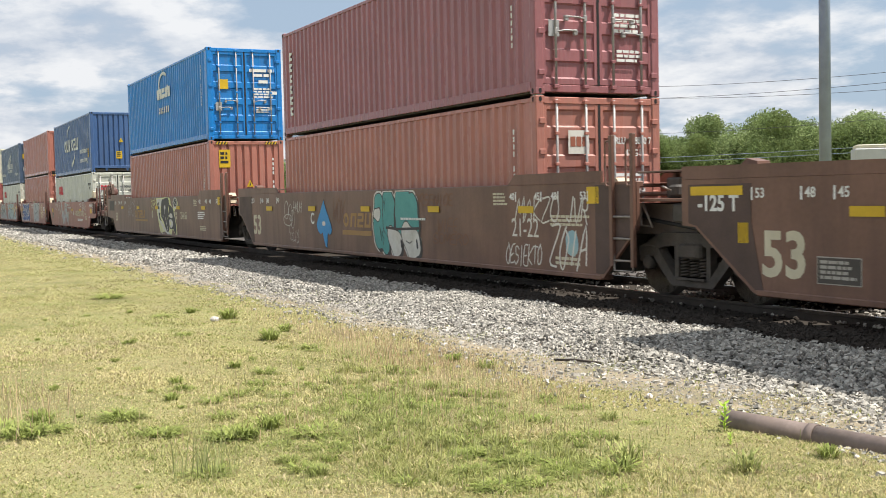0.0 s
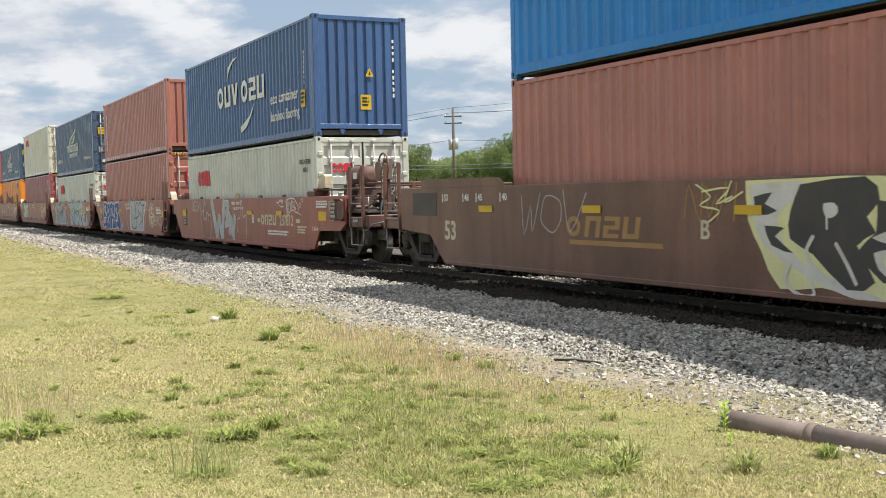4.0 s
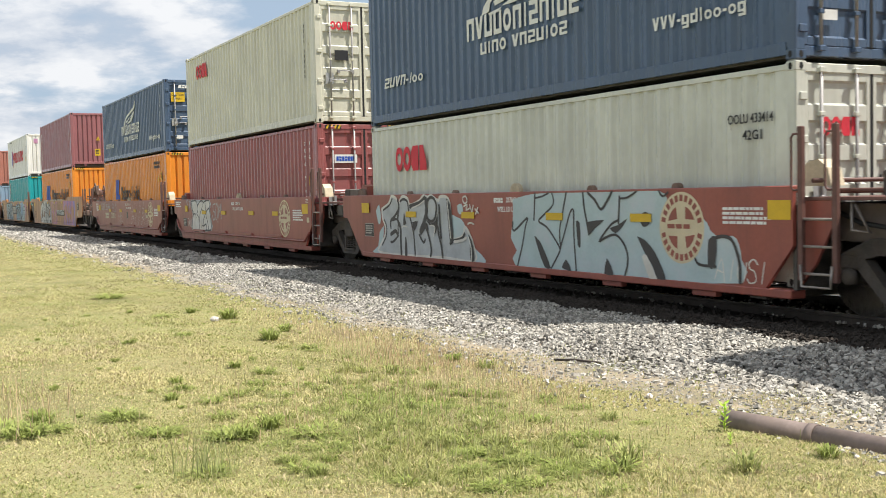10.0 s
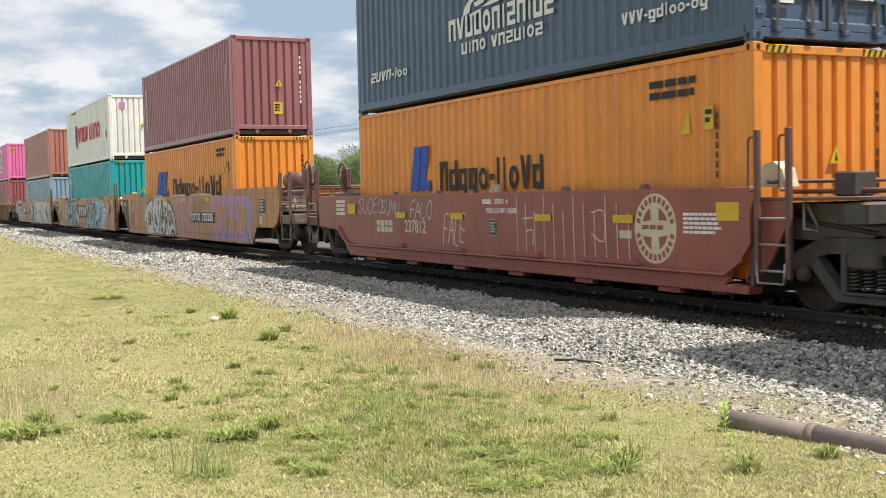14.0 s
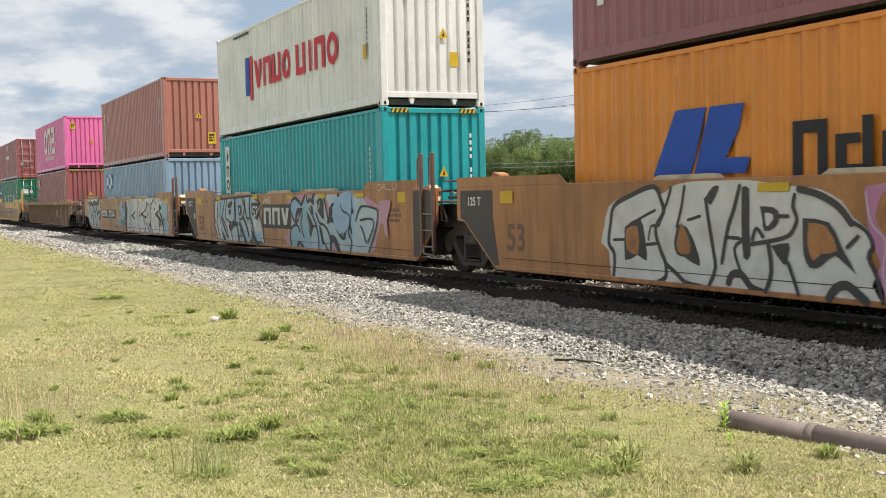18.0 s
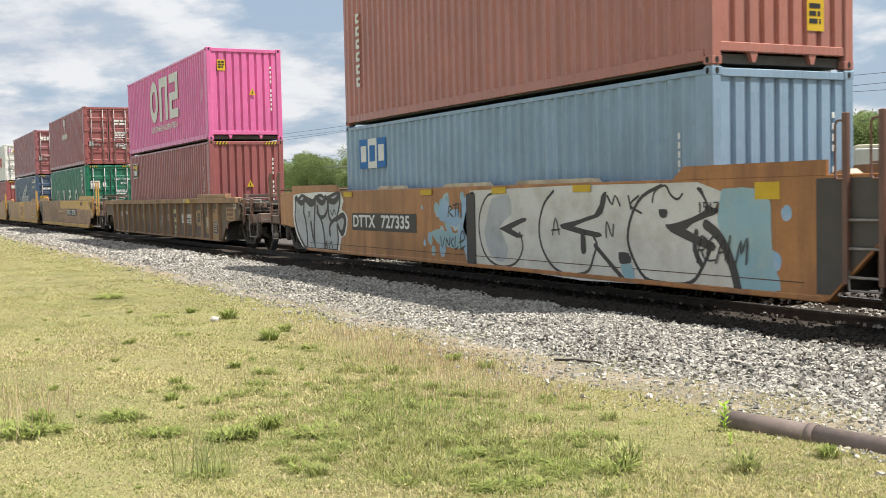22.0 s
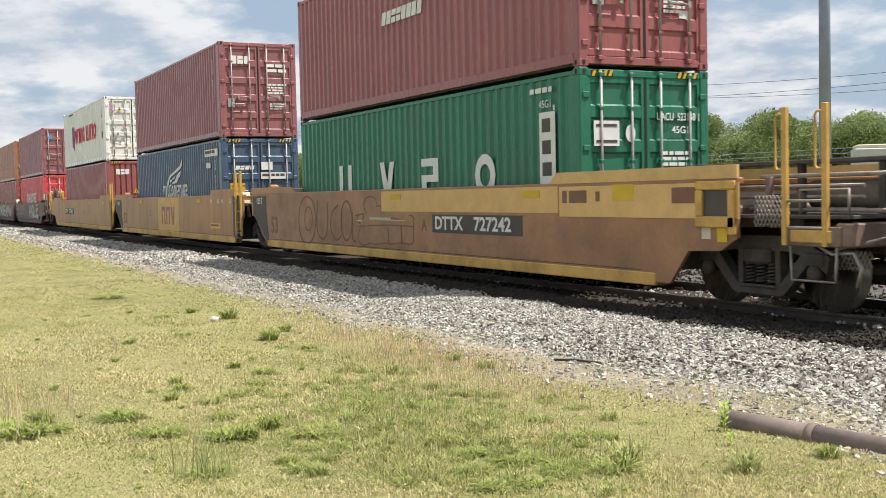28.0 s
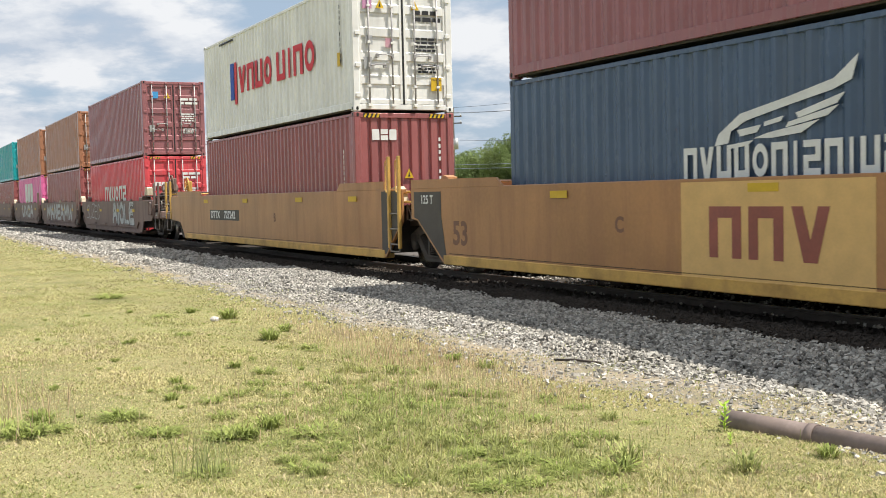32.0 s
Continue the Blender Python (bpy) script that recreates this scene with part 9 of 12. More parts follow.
    line(CHARCOAL, 0.03, [(5.24, 1.3), (5.3, 1.44), (5.51, 1.51), (5.62, 1.39), (5.76, 1.33), (5.86, 1.4)])
    fill(CHARCOAL, [(5.37, 1.2), (5.55, 1.2), (5.53, 1.1), (5.41, 1.1)])
    line(CHARCOAL, 0.13, [(6.3, 1.02), (6.51, 0.9), (6.67, 0.72), (6.79, 0.49), (6.87, 0.25)])
    fill(CHARCOAL, [(4.48, 0.61), (4.71, 0.61), (4.76, 0.48), (4.51, 0.46)])
    fill(AQUA, [(4.52, 0.44), (4.77, 0.46), (4.83, 0.25), (4.62, 0.25)])
    line(CHARCOAL, 0.03, [(4.23, 1.39), (4.34, 1.27), (4.42, 1.39), (4.53, 1.25)])
    line(CHARCOAL, 0.03, [(4.72, 1.38), (4.78, 1.2)])
    line(CHARCOAL, 0.03, [(4.95, 1.38), (4.76, 1.26), (5.01, 1.15)])
    line(CHARCOAL, 0.025, [(2.8, 0.81), (2.89, 1.07), (2.99, 0.82)])
    line(CHARCOAL, 0.025, [(2.78, 0.88), (3.01, 0.9)])
    line(CHARCOAL, 0.025, [(4.19, 0.81), (4.21, 1.03), (4.34, 0.82), (4.37, 0.99)])
    fill(CHARCOAL, [(3.57, 0.91), (3.65, 0.89), (3.69, 0.61), (3.61, 0.55), (3.56, 0.64)])
    fill, line = mural(W[10], "sprayed pale blue cloud with dripping spots")
    fill(SKYM, [(-0.14, 1.35), (0.29, 1.5), (0.3, 1.37), (0.18, 1.26), (0.14, 0.89), (0.26, 0.25), (0.04, 0.28), (-0.1, 0.56), (-0.33, 0.65), (-0.23, 0.88), (-0.14, 1.11)])
    fill(SKYM, [(-1.05, 1.15), (-0.86, 1.35), (-0.66, 1.33), (-0.52, 1.18), (-0.28, 1.2), (-0.19, 1.01), (-0.36, 0.89), (-0.67, 0.94), (-0.87, 0.97), (-0.99, 1)])
    fill(AQUA, [(-1.34, 0.77), (-1.08, 0.83), (-0.72, 0.8), (-0.28, 0.75), (-0.1, 0.56), (-0.29, 0.5), (-0.67, 0.52), (-1.08, 0.57)])
    line(CHARCOAL, 0.03, [(-0.65, 1.06), (-0.61, 1.24), (-0.49, 1.21), (-0.61, 1.14), (-0.45, 1.06)])
    line(CHARCOAL, 0.03, [(-0.45, 1.26), (-0.28, 1.29)])
    line(CHARCOAL, 0.03, [(-0.35, 1.28), (-0.36, 1.07)])
    line(CHARCOAL, 0.03, [(-0.24, 1.29), (-0.26, 1.07)])
    line(CHARCOAL, 0.03, [(-0.14, 1.29), (-0.15, 1.05)])
    line(CHARCOAL, 0.03, [(-0.96, 0.69), (-0.9, 0.51), (-0.81, 0.68)])
    line(CHARCOAL, 0.03, [(-0.75, 0.52), (-0.73, 0.67), (-0.63, 0.54), (-0.59, 0.69)])
    line(CHARCOAL, 0.03, [(-0.46, 0.68), (-0.55, 0.61), (-0.46, 0.53)])
    line(CHARCOAL, 0.03, [(-0.38, 0.71), (-0.4, 0.49), (-0.29, 0.53)])
    line(CHARCOAL, 0.03, [(-0.23, 0.61), (-0.04, 0.68), (-0.1, 0.82), (-0.19, 0.69), (-0.16, 0.49), (-0.03, 0.56)])
    fill, line = mural(W[2], "sprayed black, white and yellow rounded shapes")
    fill(LIME, [(-0.25, 1.54), (0.64, 1.55), (1.78, 1.55), (1.95, 1.35), (2.3, 1.17), (2.36, 1.42), (2.67, 1.55), (2.96, 1.38), (2.84, 1.2), (2.41, 1.05), (2.7, 0.65), (2.77, 0.25), (2.58, 0.25), (2.11, 0.48), (1.93, 0.25), (0.93, 0.36), (0.3, 0.31), (-0.01, 0.75), (-0.21, 1.08)])
    fill(BONE, [(-0.18, 1.49), (0.62, 1.52), (0.7, 1.4), (0.33, 1.2), (0.26, 0.96), (0.59, 0.65), (1.26, 0.42), (1.93, 0.25), (1.48, 0.25), (0.93, 0.39), (0.59, 0.52), (0.05, 0.79), (-0.11, 1.12)])
    fill(CHARCOAL, [(0.62, 1.48), (1.53, 1.55), (1.72, 1.31), (1.55, 1.13), (1.67, 0.97), (1.42, 0.83), (1.66, 0.46), (1.28, 0.36), (0.8, 0.72), (0.46, 0.88), (0.47, 1.19)])
    fill(CHARCOAL, [(-0.11, 1.35), (0.19, 1.4), (0.07, 1.27), (0.27, 1.19), (-0.05, 1.14)])
    fill(CHARCOAL, [(0.06, 1.02), (0.38, 1), (0.23, 0.9), (0.51, 0.72), (0.17, 0.8)])
    fill(CHARCOAL, [(1.68, 1.31), (2.24, 1.19), (2.39, 0.98), (2.63, 0.63), (2.62, 0.25), (2.23, 0.48), (1.76, 0.46), (1.45, 0.79), (1.67, 0.97)])
    fill(BONE, [(1.62, 0.92), (1.95, 1.02), (2.19, 0.91), (2.1, 0.84), (1.76, 0.87)])
    fill(BONE, [(1.64, 0.76), (1.88, 0.81), (2.2, 0.7), (2.12, 0.54), (1.88, 0.5), (1.7, 0.6)])
    fill(LIME, [(1.76, 0.69), (1.93, 0.72), (1.97, 0.63), (1.83, 0.58)])
    fill(BONE, [(2.27, 1.39), (2.45, 1.53), (2.71, 1.54), (2.9, 1.42), (2.86, 1.26), (2.63, 1.17), (2.38, 1.22)])
    fill(CHARCOAL, [(2.35, 1.38), (2.48, 1.49), (2.7, 1.5), (2.83, 1.4), (2.79, 1.29), (2.62, 1.23), (2.42, 1.27)])
    line(BONE, 0.02, [(2.41, 1.42), (2.75, 1.29)])
    line(BONE, 0.02, [(2.42, 1.28), (2.71, 1.46)])
    fill(BONE, [(0.96, 1.27), (1.12, 1.28), (1.17, 1.18), (1.06, 1.11), (0.97, 1.16)])
    line(BONE, 0.03, [(1.01, 1.14), (1.01, 1)])
    line(BONE, 0.045, [(0.48, 0.64), (0.39, 0.4), (0.61, 0.26), (0.83, 0.29), (0.67, 0.55)])
    line(BONE, 0.05, [(1.14, 0.84), (1.29, 0.63), (1.41, 0.43)])
    line(BONE, 0.05, [(0.81, 0.91), (0.71, 0.71), (0.94, 0.49)])
    line(LIME, 0.025, [(-1.13, 1.51), (-0.86, 1.36), (-1.06, 1.25), (-0.7, 1.19), (-0.9, 1.05)])
    line(LIME, 0.025, [(-1.02, 1.42), (-0.53, 1.46), (-0.76, 1.27), (-0.47, 1.36)])
    line(LIME, 0.025, [(-0.48, 1.54), (-0.6, 1.29), (-0.29, 1.41)])
    fill, line = mural(W[12], "faded dark outlines of old sprayed lettering")
    line(SMOKE, 0.05, [(-4.45, 0.92), (-4.57, 0.6), (-4.86, 0.4), (-5.24, 0.38), (-5.53, 0.58), (-5.61, 0.91), (-5.5, 1.25), (-5.19, 1.45), (-4.81, 1.45), (-4.54, 1.25), (-4.45, 0.92)])
    line(SMOKE, 0.04, [(-4.66, 0.95), (-4.74, 0.79), (-4.87, 0.69), (-5.03, 0.68), (-5.16, 0.78), (-5.19, 0.94), (-5.14, 1.12), (-5, 1.22), (-4.85, 1.22), (-4.72, 1.12), (-4.66, 0.95)])
    line(SMOKE, 0.05, [(-4.31, 1.37), (-4.38, 0.76), (-4.1, 0.5), (-3.77, 0.63), (-3.67, 1.1), (-3.7, 1.33)])
    line(SMOKE, 0.05, [(-3.02, 1.27), (-3.4, 1.11), (-3.49, 0.73), (-3.16, 0.5), (-2.86, 0.6)])
    line(SMOKE, 0.05, [(-2.22, 0.94), (-2.3, 0.69), (-2.46, 0.53), (-2.65, 0.52), (-2.81, 0.67), (-2.85, 0.93), (-2.79, 1.19), (-2.62, 1.34), (-2.43, 1.34), (-2.28, 1.19), (-2.22, 0.94)])
    line(SMOKE, 0.05, [(-2.18, 1.11), (-2.23, 0.58), (-2.03, 0.49)])
    fill, line = mural(W[12], "faded dark boxes of old sprayed lettering")
    line(SMOKE, 0.03, [(-1.82, 1.07), (-1.95, 0.98), (-1.86, 0.9), (-1.74, 0.86), (-1.92, 0.59), (-1.8, 0.47), (-1.6, 0.43), (-1.2, 0.49), (-1.05, 0.47), (-0.36, 0.51), (-0.3, 0.49), (0.27, 0.53), (0.71, 0.52), (0.84, 0.61), (0.82, 0.76), (0.87, 0.98), (0.79, 1.06), (0.67, 1.07)])
    line(SMOKE, 0.03, [(-1.42, 1.08), (-1.57, 1.29), (-1.41, 1.41), (-1.18, 1.44), (-0.95, 1.41), (-0.88, 1.29)])
    line(SMOKE, 0.035, [(-2.02, 1.05), (-1.58, 1.08), (-1.63, 0.99)])
    line(SMOKE, 0.03, [(-0.91, 1.25), (-0.65, 1.25)])
    line(SMOKE, 0.03, [(-0.35, 0.81), (-0.33, 0.52)])
    line(SMOKE, 0.03, [(0.28, 0.86), (0.29, 0.54)])
    line(SMOKE, 0.025, [(-1.91, 0.82), (-0.46, 0.87), (0.82, 0.86)])
    line(CREAM, 0.02, [(-1.95, 0.95), (-1.69, 0.94)])
    line(CREAM, 0.018, [(-0.86, 0.97), (0.48, 0.97)])
    line(SMOKE, 0.03, [(-0.18, 1.01), (0.22, 0.99)])


def blob(w, name, x, z, width, height, mat, seed=0, rough=0.12, n=26, y=-WY - 0.003, power=0.8, label=""):
    """A soft-edged painted patch."""
    rng = random.Random(seed)
    pts = []
    for k in range(n):
        a = 2 * math.pi * k / n
        c, s = math.cos(a), math.sin(a)
        q = 1 - rng.uniform(0, rough)
        pts.append((width / 2 * q * math.copysign(abs(c) ** power, c), height / 2 * q * math.copysign(abs(s) ** power, s)))
    return plate(w, name, pts, x, y, z, mat, thick=0.001, label=label)


def wordmark(parent, n, x, y, z, w, h, mat, face=SIDE, seed=0, gap=0.16, lean=0.0, label="", name="emblem"):
    """A trade mark as plain notched blocks in its colour, one mesh."""
    rng, sh, blocks = random.Random(seed), Shape(), []
    cell = w / n
    for k in range(n):
        a, b = -w / 2 + cell * (k + gap / 2), -w / 2 + cell * (k + 1 - gap / 2)
        kind, e = rng.choice((0, 1, 2)), (b - a) * 0.12
        if kind == 0:
            base = [[(a, -h / 2), (b, -h / 2), (b, h / 2), (a, h / 2)]]
        elif kind == 1:
            base = [[(a, -h / 2), (b, -h / 2), (b, -h * 0.06), (a, -h * 0.06)], [(a, h * 0.06), (b, h * 0.06), (b, h / 2), (a, h / 2)]]
        else:
            base = [[(a + e, -h / 2), (b - e, -h / 2), (b, -h / 2 + e), (b, h / 2 - e), (b - e, h / 2), (a + e, h / 2), (a, h / 2 - e), (a, -h / 2 + e)]]
        blocks += base
    flat = lambda r: Shape().solid([[(u + lean * v, v, q) for u, v in r] for q in (0, 0.003)])
    if parent.parent is None:  # each block a piece of its own
        top = part(name, flat(blocks[0]), mat, parent, label or "plain block emblem", Matrix.Translation((x, y, z)) @ face)
        for r in blocks[1:]:
            part("block", flat(r), mat, top)
        return top
    for r in blocks:
        sh.solid([[(u + lean * v, v, q) for u, v in r] for q in (0, 0.003)])
    return part(name, sh, mat, parent, label or "plain block emblem", Matrix.Translation((x, y, z)) @ face)


GLYPHS = dict(
    D=[(0, 0), (.28, 0), (.28, .78), (.72, .78), (.72, 0), (1, 0), (1, 1), (0, 1)], U=[(0, 0), (1, 0), (1, 1), (.72, 1), (.72, .22), (.28, .22), (.28, 1), (0, 1)],
    Z=[(1, 0), (0, 0), (0, .58), (.7, .58), (.7, .8), (0, .8), (0, 1), (1, 1), (1, .4), (.3, .4), (.3, .2), (1, .2)][::-1], B=[(.3, 0), (.7, 0), (.7, 1), (.3, 1)],
    V=[(.32, 0), (.68, 0), (1, 1), (.7, 1), (.5, .4), (.3, 1), (0, 1)], d=[(0, 0), (1, 0), (1, 1), (.72, 1), (.72, .2), (.3, .2), (.3, .55), (.66, .55), (.66, .72), (0, .72)],
    g=[(0, .02), (.66, .02), (.66, -.1), (.1, -.1), (.1, -.28), (1, -.28), (1, .72), (.7, .72), (.7, .2), (.3, .2), (.3, .55), (.66, .55), (.66, .72), (0, .72)], h=[(0, .3), (1, .3), (1, .5), (0, .5)])


def word_shape(parent, rhythm, x, y, z, w, h, mat, face=SIDE, lean=0.0, label=""):
    """A trade mark as plain bent bars and rings with the rhythm of its lettering; z is the foot line."""
    wide = [0.5 if ch in "B h" else 1.0 for ch in rhythm]
    unit, at, top = w / (sum(wide) + 0.22 * (len(wide) - 1)), -w / 2, None
    for ch, k in zip(rhythm, wide):
        c = unit * k
        if ch != " ":
            if ch in "oO":
                r = h * (0.36 if ch == "o" else 0.5)
                me = band(at + c / 2, r, c / 2, r, 0.52, 14)
            else:
                me = Shape().solid([[(at + u * c + lean * v * h, v * h, q) for u, v in GLYPHS[ch]] for q in (0, 0.003)])
            ob = part("block" if top else "emblem", me, mat, top or parent, "" if top else label or "plain block emblem", None if top else Matrix.Translation((x, y, z)) @ face)
            top = top or ob
        at += c + unit * 0.22
    return top


def band(cx, cz, rx, rz, inner, n=24):
    """A flat ring as one closed band."""
    loop = []
    for i in range(n + 1):
        c, d = math.cos(2 * math.pi * i / n), math.sin(2 * math.pi * i / n)
        loop.append([(cx + inner * rx * c, cz + inner * rz * d, 0), (cx + rx * c, cz + rz * d, 0), (cx + rx * c, cz + rz * d, 0.003), (cx + inner * rx * c, cz + inner * rz * d, 0.003)])
    return Shape().solid(loop, caps=False)


def rings_mark(parent, x, y, z, w, h, mat, face=SIDE):
    """Two thick rings and two blocks."""
    cell = w / 4
    top = part("emblem", band(-1.5 * cell, 0, cell * 0.47, h * 0.5, 0.5), mat, parent, "red ring emblem", Matrix.Translation((x, y, z)) @ face)
    part("ring", band(-0.5 * cell, 0, cell * 0.47, h * 0.5, 0.5), mat, top)
    for pts in ([(0.25, -.5), (.92, -.5), (.92, .5), (.25, .5), (.04, .25), (.04, -.25)], [(1.08, -.5), (1.9, -.5), (1.9, -.22), (1.5, .5), (1.08, .5)]):
        part("block", Shape().solid([[(u * cell, v * h, q) for u, v in pts] for q in (0, 0.003)]), mat, top)
    return top


def wing_mark(parent, x, y, z, w, h, mat):
    """A white wing: one long feather over short ones."""
    top = None
    feathers = ([(0, 0), (.03, .16), (.2, .42), (.55, .58), (.85, .74), (1, 1), (.96, .70), (.84, .60), (.55, .47), (.25, .32), (.13, .19), (.11, .03)], [(.60, .36), (.92, .56), (.87, .43), (.62, .29)], [(.55, .25), (.88, .41), (.81, .29), (.53, .18)],
                [(.18, .20), (.36, .25), (.33, .15), (.2, .11)], [(.40, .13), (.76, .25), (.64, .10), (.44, .06), (.30, .07)], [(.38, .28), (.52, .34), (.50, .27), (.38, .22)], [(.10, .0), (.30, .05), (.26, -.02), (.12, -.05)])
    for k, pts in enumerate(feathers):
        ob = part("feather" if top else "emblem", Shape().solid([[((u - 0.5) * w, (v - 0.5) * h, q + 0.0004 * k) for u, v in pts] for q in (0, 0.003)]), mat, top or parent, "" if top else "white wing emblem", None if top else Matrix.Translation((x, y, z)) @ SIDE)
        top = top or ob
    return top


def badge(w, x, z, width, height):
    """A round cream badge with a cross."""
    disc = plate(w, "badge", [(width / 2 * math.cos(a), height / 2 * math.sin(a)) for a in [2 * math.pi * k / 32 for k in range(32)]], x, -WY - 0.001, z, BADGE, label="round cream badge with a cross")
    sh = Shape()
    for k in range(4):
        a0, a1 = k * math.pi / 2 + 0.38, (k + 1) * math.pi / 2 - 0.30
        pts = [(0.09 * width * math.copysign(1, math.cos((a0 + a1) / 2)), 0.12 * height * math.copysign(1, math.sin((a0 + a1) / 2)))] + [(0.31 * width * math.cos(a0 + (a1 - a0) * q / 6), 0.31 * height * math.sin(a0 + (a1 - a0) * q / 6)) for q in range(7)]
        part("wedge", Shape().solid([[(u, v, s) for u, v in pts] for s in (0.004, 0.006)]), WELL["B"], disc)
    for k in range(24):
        a = 2 * math.pi * k / 24
        if k in (0, 12):
            continue
        c, s = math.cos(a), math.sin(a)
        pts = [(c * 0.37 * width - s * 0.03, s * 0.37 * height + c * 0.03), (c * 0.37 * width + s * 0.03, s * 0.37 * height - c * 0.03), (c * 0.46 * width + s * 0.03, s * 0.46 * height - c * 0.03), (c * 0.46 * width - s * 0.03, s * 0.46 * height + c * 0.03)]
        sh.solid([[(u, v, q) for u, v in pts] for q in (0.004, 0.006)])
    bars(disc, 0, 0, 0.005, 0.62 * width, 0.10 * height, 1, WELL["B"], Matrix.Identity(4), 3)
    tagged(part("small_print", sh, WELL["B"], disc), kind="stuff")


def spray(name, a, b):
    """Spray paint that drifts between two tones."""
    return surface("spray_" + name, a, 0.55, vary=0.12, scale=1.6, fine=22, bump=0.02, dirt=b, dirt_amount=0.9)


BADGE = decal("badge", (0.60, 0.51, 0.34))
SILVER = spray("silver", (0.46, 0.48, 0.48), (0.33, 0.33, 0.33))
ROSE = spray("rose", (0.50, 0.22, 0.36), (0.40, 0.20, 0.24))
ROSEP = spray("pale_rose", (0.62, 0.42, 0.50), (0.52, 0.32, 0.40))
MINT = spray("mint", (0.42, 0.52, 0.52), (0.52, 0.54, 0.56))
TEALM = spray("teal", (0.10, 0.34, 0.31), (0.08, 0.28, 0.26))
COBALT = spray("cobalt", (0.025, 0.085, 0.30), (0.03, 0.06, 0.20))
PINKM = spray("pink", (0.52, 0.27, 0.32), (0.50, 0.36, 0.36))
LILAC = spray("lilac", (0.26, 0.24, 0.52), (0.36, 0.26, 0.48))
PURPLE = spray("purple", (0.50, 0.24, 0.40), (0.42, 0.22, 0.30))
AQUA = spray("aqua", (0.28, 0.45, 0.50), (0.42, 0.50, 0.42))
SKYM = spray("sky", (0.30, 0.46, 0.60), (0.44, 0.50, 0.58))
BONE = spray("bone", (0.66, 0.64, 0.58), (0.50, 0.46, 0.38))
CHARCOAL = spray("charcoal", (0.055, 0.052, 0.05), (0.09, 0.075, 0.065))
FADED = decal("faded_gold", (0.36, 0.21, 0.08))
GOLD = decal("patch_gold", (0.36, 0.225, 0.105))
LIME = decal("lime_chalk", (0.72, 0.70, 0.36))
SMOKE = decal("smoke_spray", (0.20, 0.10, 0.06))
LBLUE = spray("light_blue", (0.06, 0.30, 0.60), (0.05, 0.24, 0.50))
S_Y = -WY - 0.001


WORN = decal("worn_print", (0.40, 0.37, 0.32))


def reflectors(w, places, z, h=0.11, wd=0.46):
    for x in places:
        rect(w, "reflector", wd, h, x, -WY - 0.016, z, YELLOW)


def placard(w, x, z, a=0.45, b=0.27):
    p = rect(w, "placard", a, b, x, S_Y, z, WORN)
    rect(p, "placard_field", a - 0.024, b - 0.024, 0, 0, 0.004, PANEL, Matrix.Identity(4))
    bars(p, 0, 0, 0.008, a - 0.1, b - 0.08, 4, WORN, Matrix.Identity(4), seed=int(x * 10))


def number_plate_dark(w, x, z, width, height, number, prefix=True):
    p = rect(w, "name_plate", width, height, x, S_Y, z, PANEL)
    if prefix:
        write(w, "DTTX", x - width * 0.30, S_Y - 0.006, z, height * 0.98, WHITE, bold=0.008, squeeze=1.25)
    write(w, number, x + width * 0.195, S_Y - 0.006, z, height * 0.98, WHITE, bold=0.008, squeeze=1.30)


def load_marks(w, x, z, letter, mat=WHITE):
    wordmark(w, 4, x - 0.32, S_Y, z + 0.07, 0.30, 0.08, mat, seed=5)
    write(w, "237812  " + letter, x + 0.16, S_Y, z + 0.07, 0.115, mat, bold=0.002, squeeze=0.9)
    write(w, "WELL LD LMT 124,500", x + 0.15, S_Y, z - 0.08, 0.115, mat, bold=0.002, squeeze=0.9)


def length_marks(w, front, z=1.39):
    """Load length marks near an end; front: True for the leading end."""
    for text, x in ((("40", 5.78), ("45", 6.54), ("48", 7.02), ("53", 7.80)) if front else (("53", -7.98), ("48", -7.20), ("45", -6.72), ("40", -5.9))):
        write(w, text, x, S_Y, z, 0.16, WHITE, bold=0.003)
        rect(w, "load_line", 0.028, 0.15, x + (0.12 if front else -0.13), S_Y, z, WHITE)


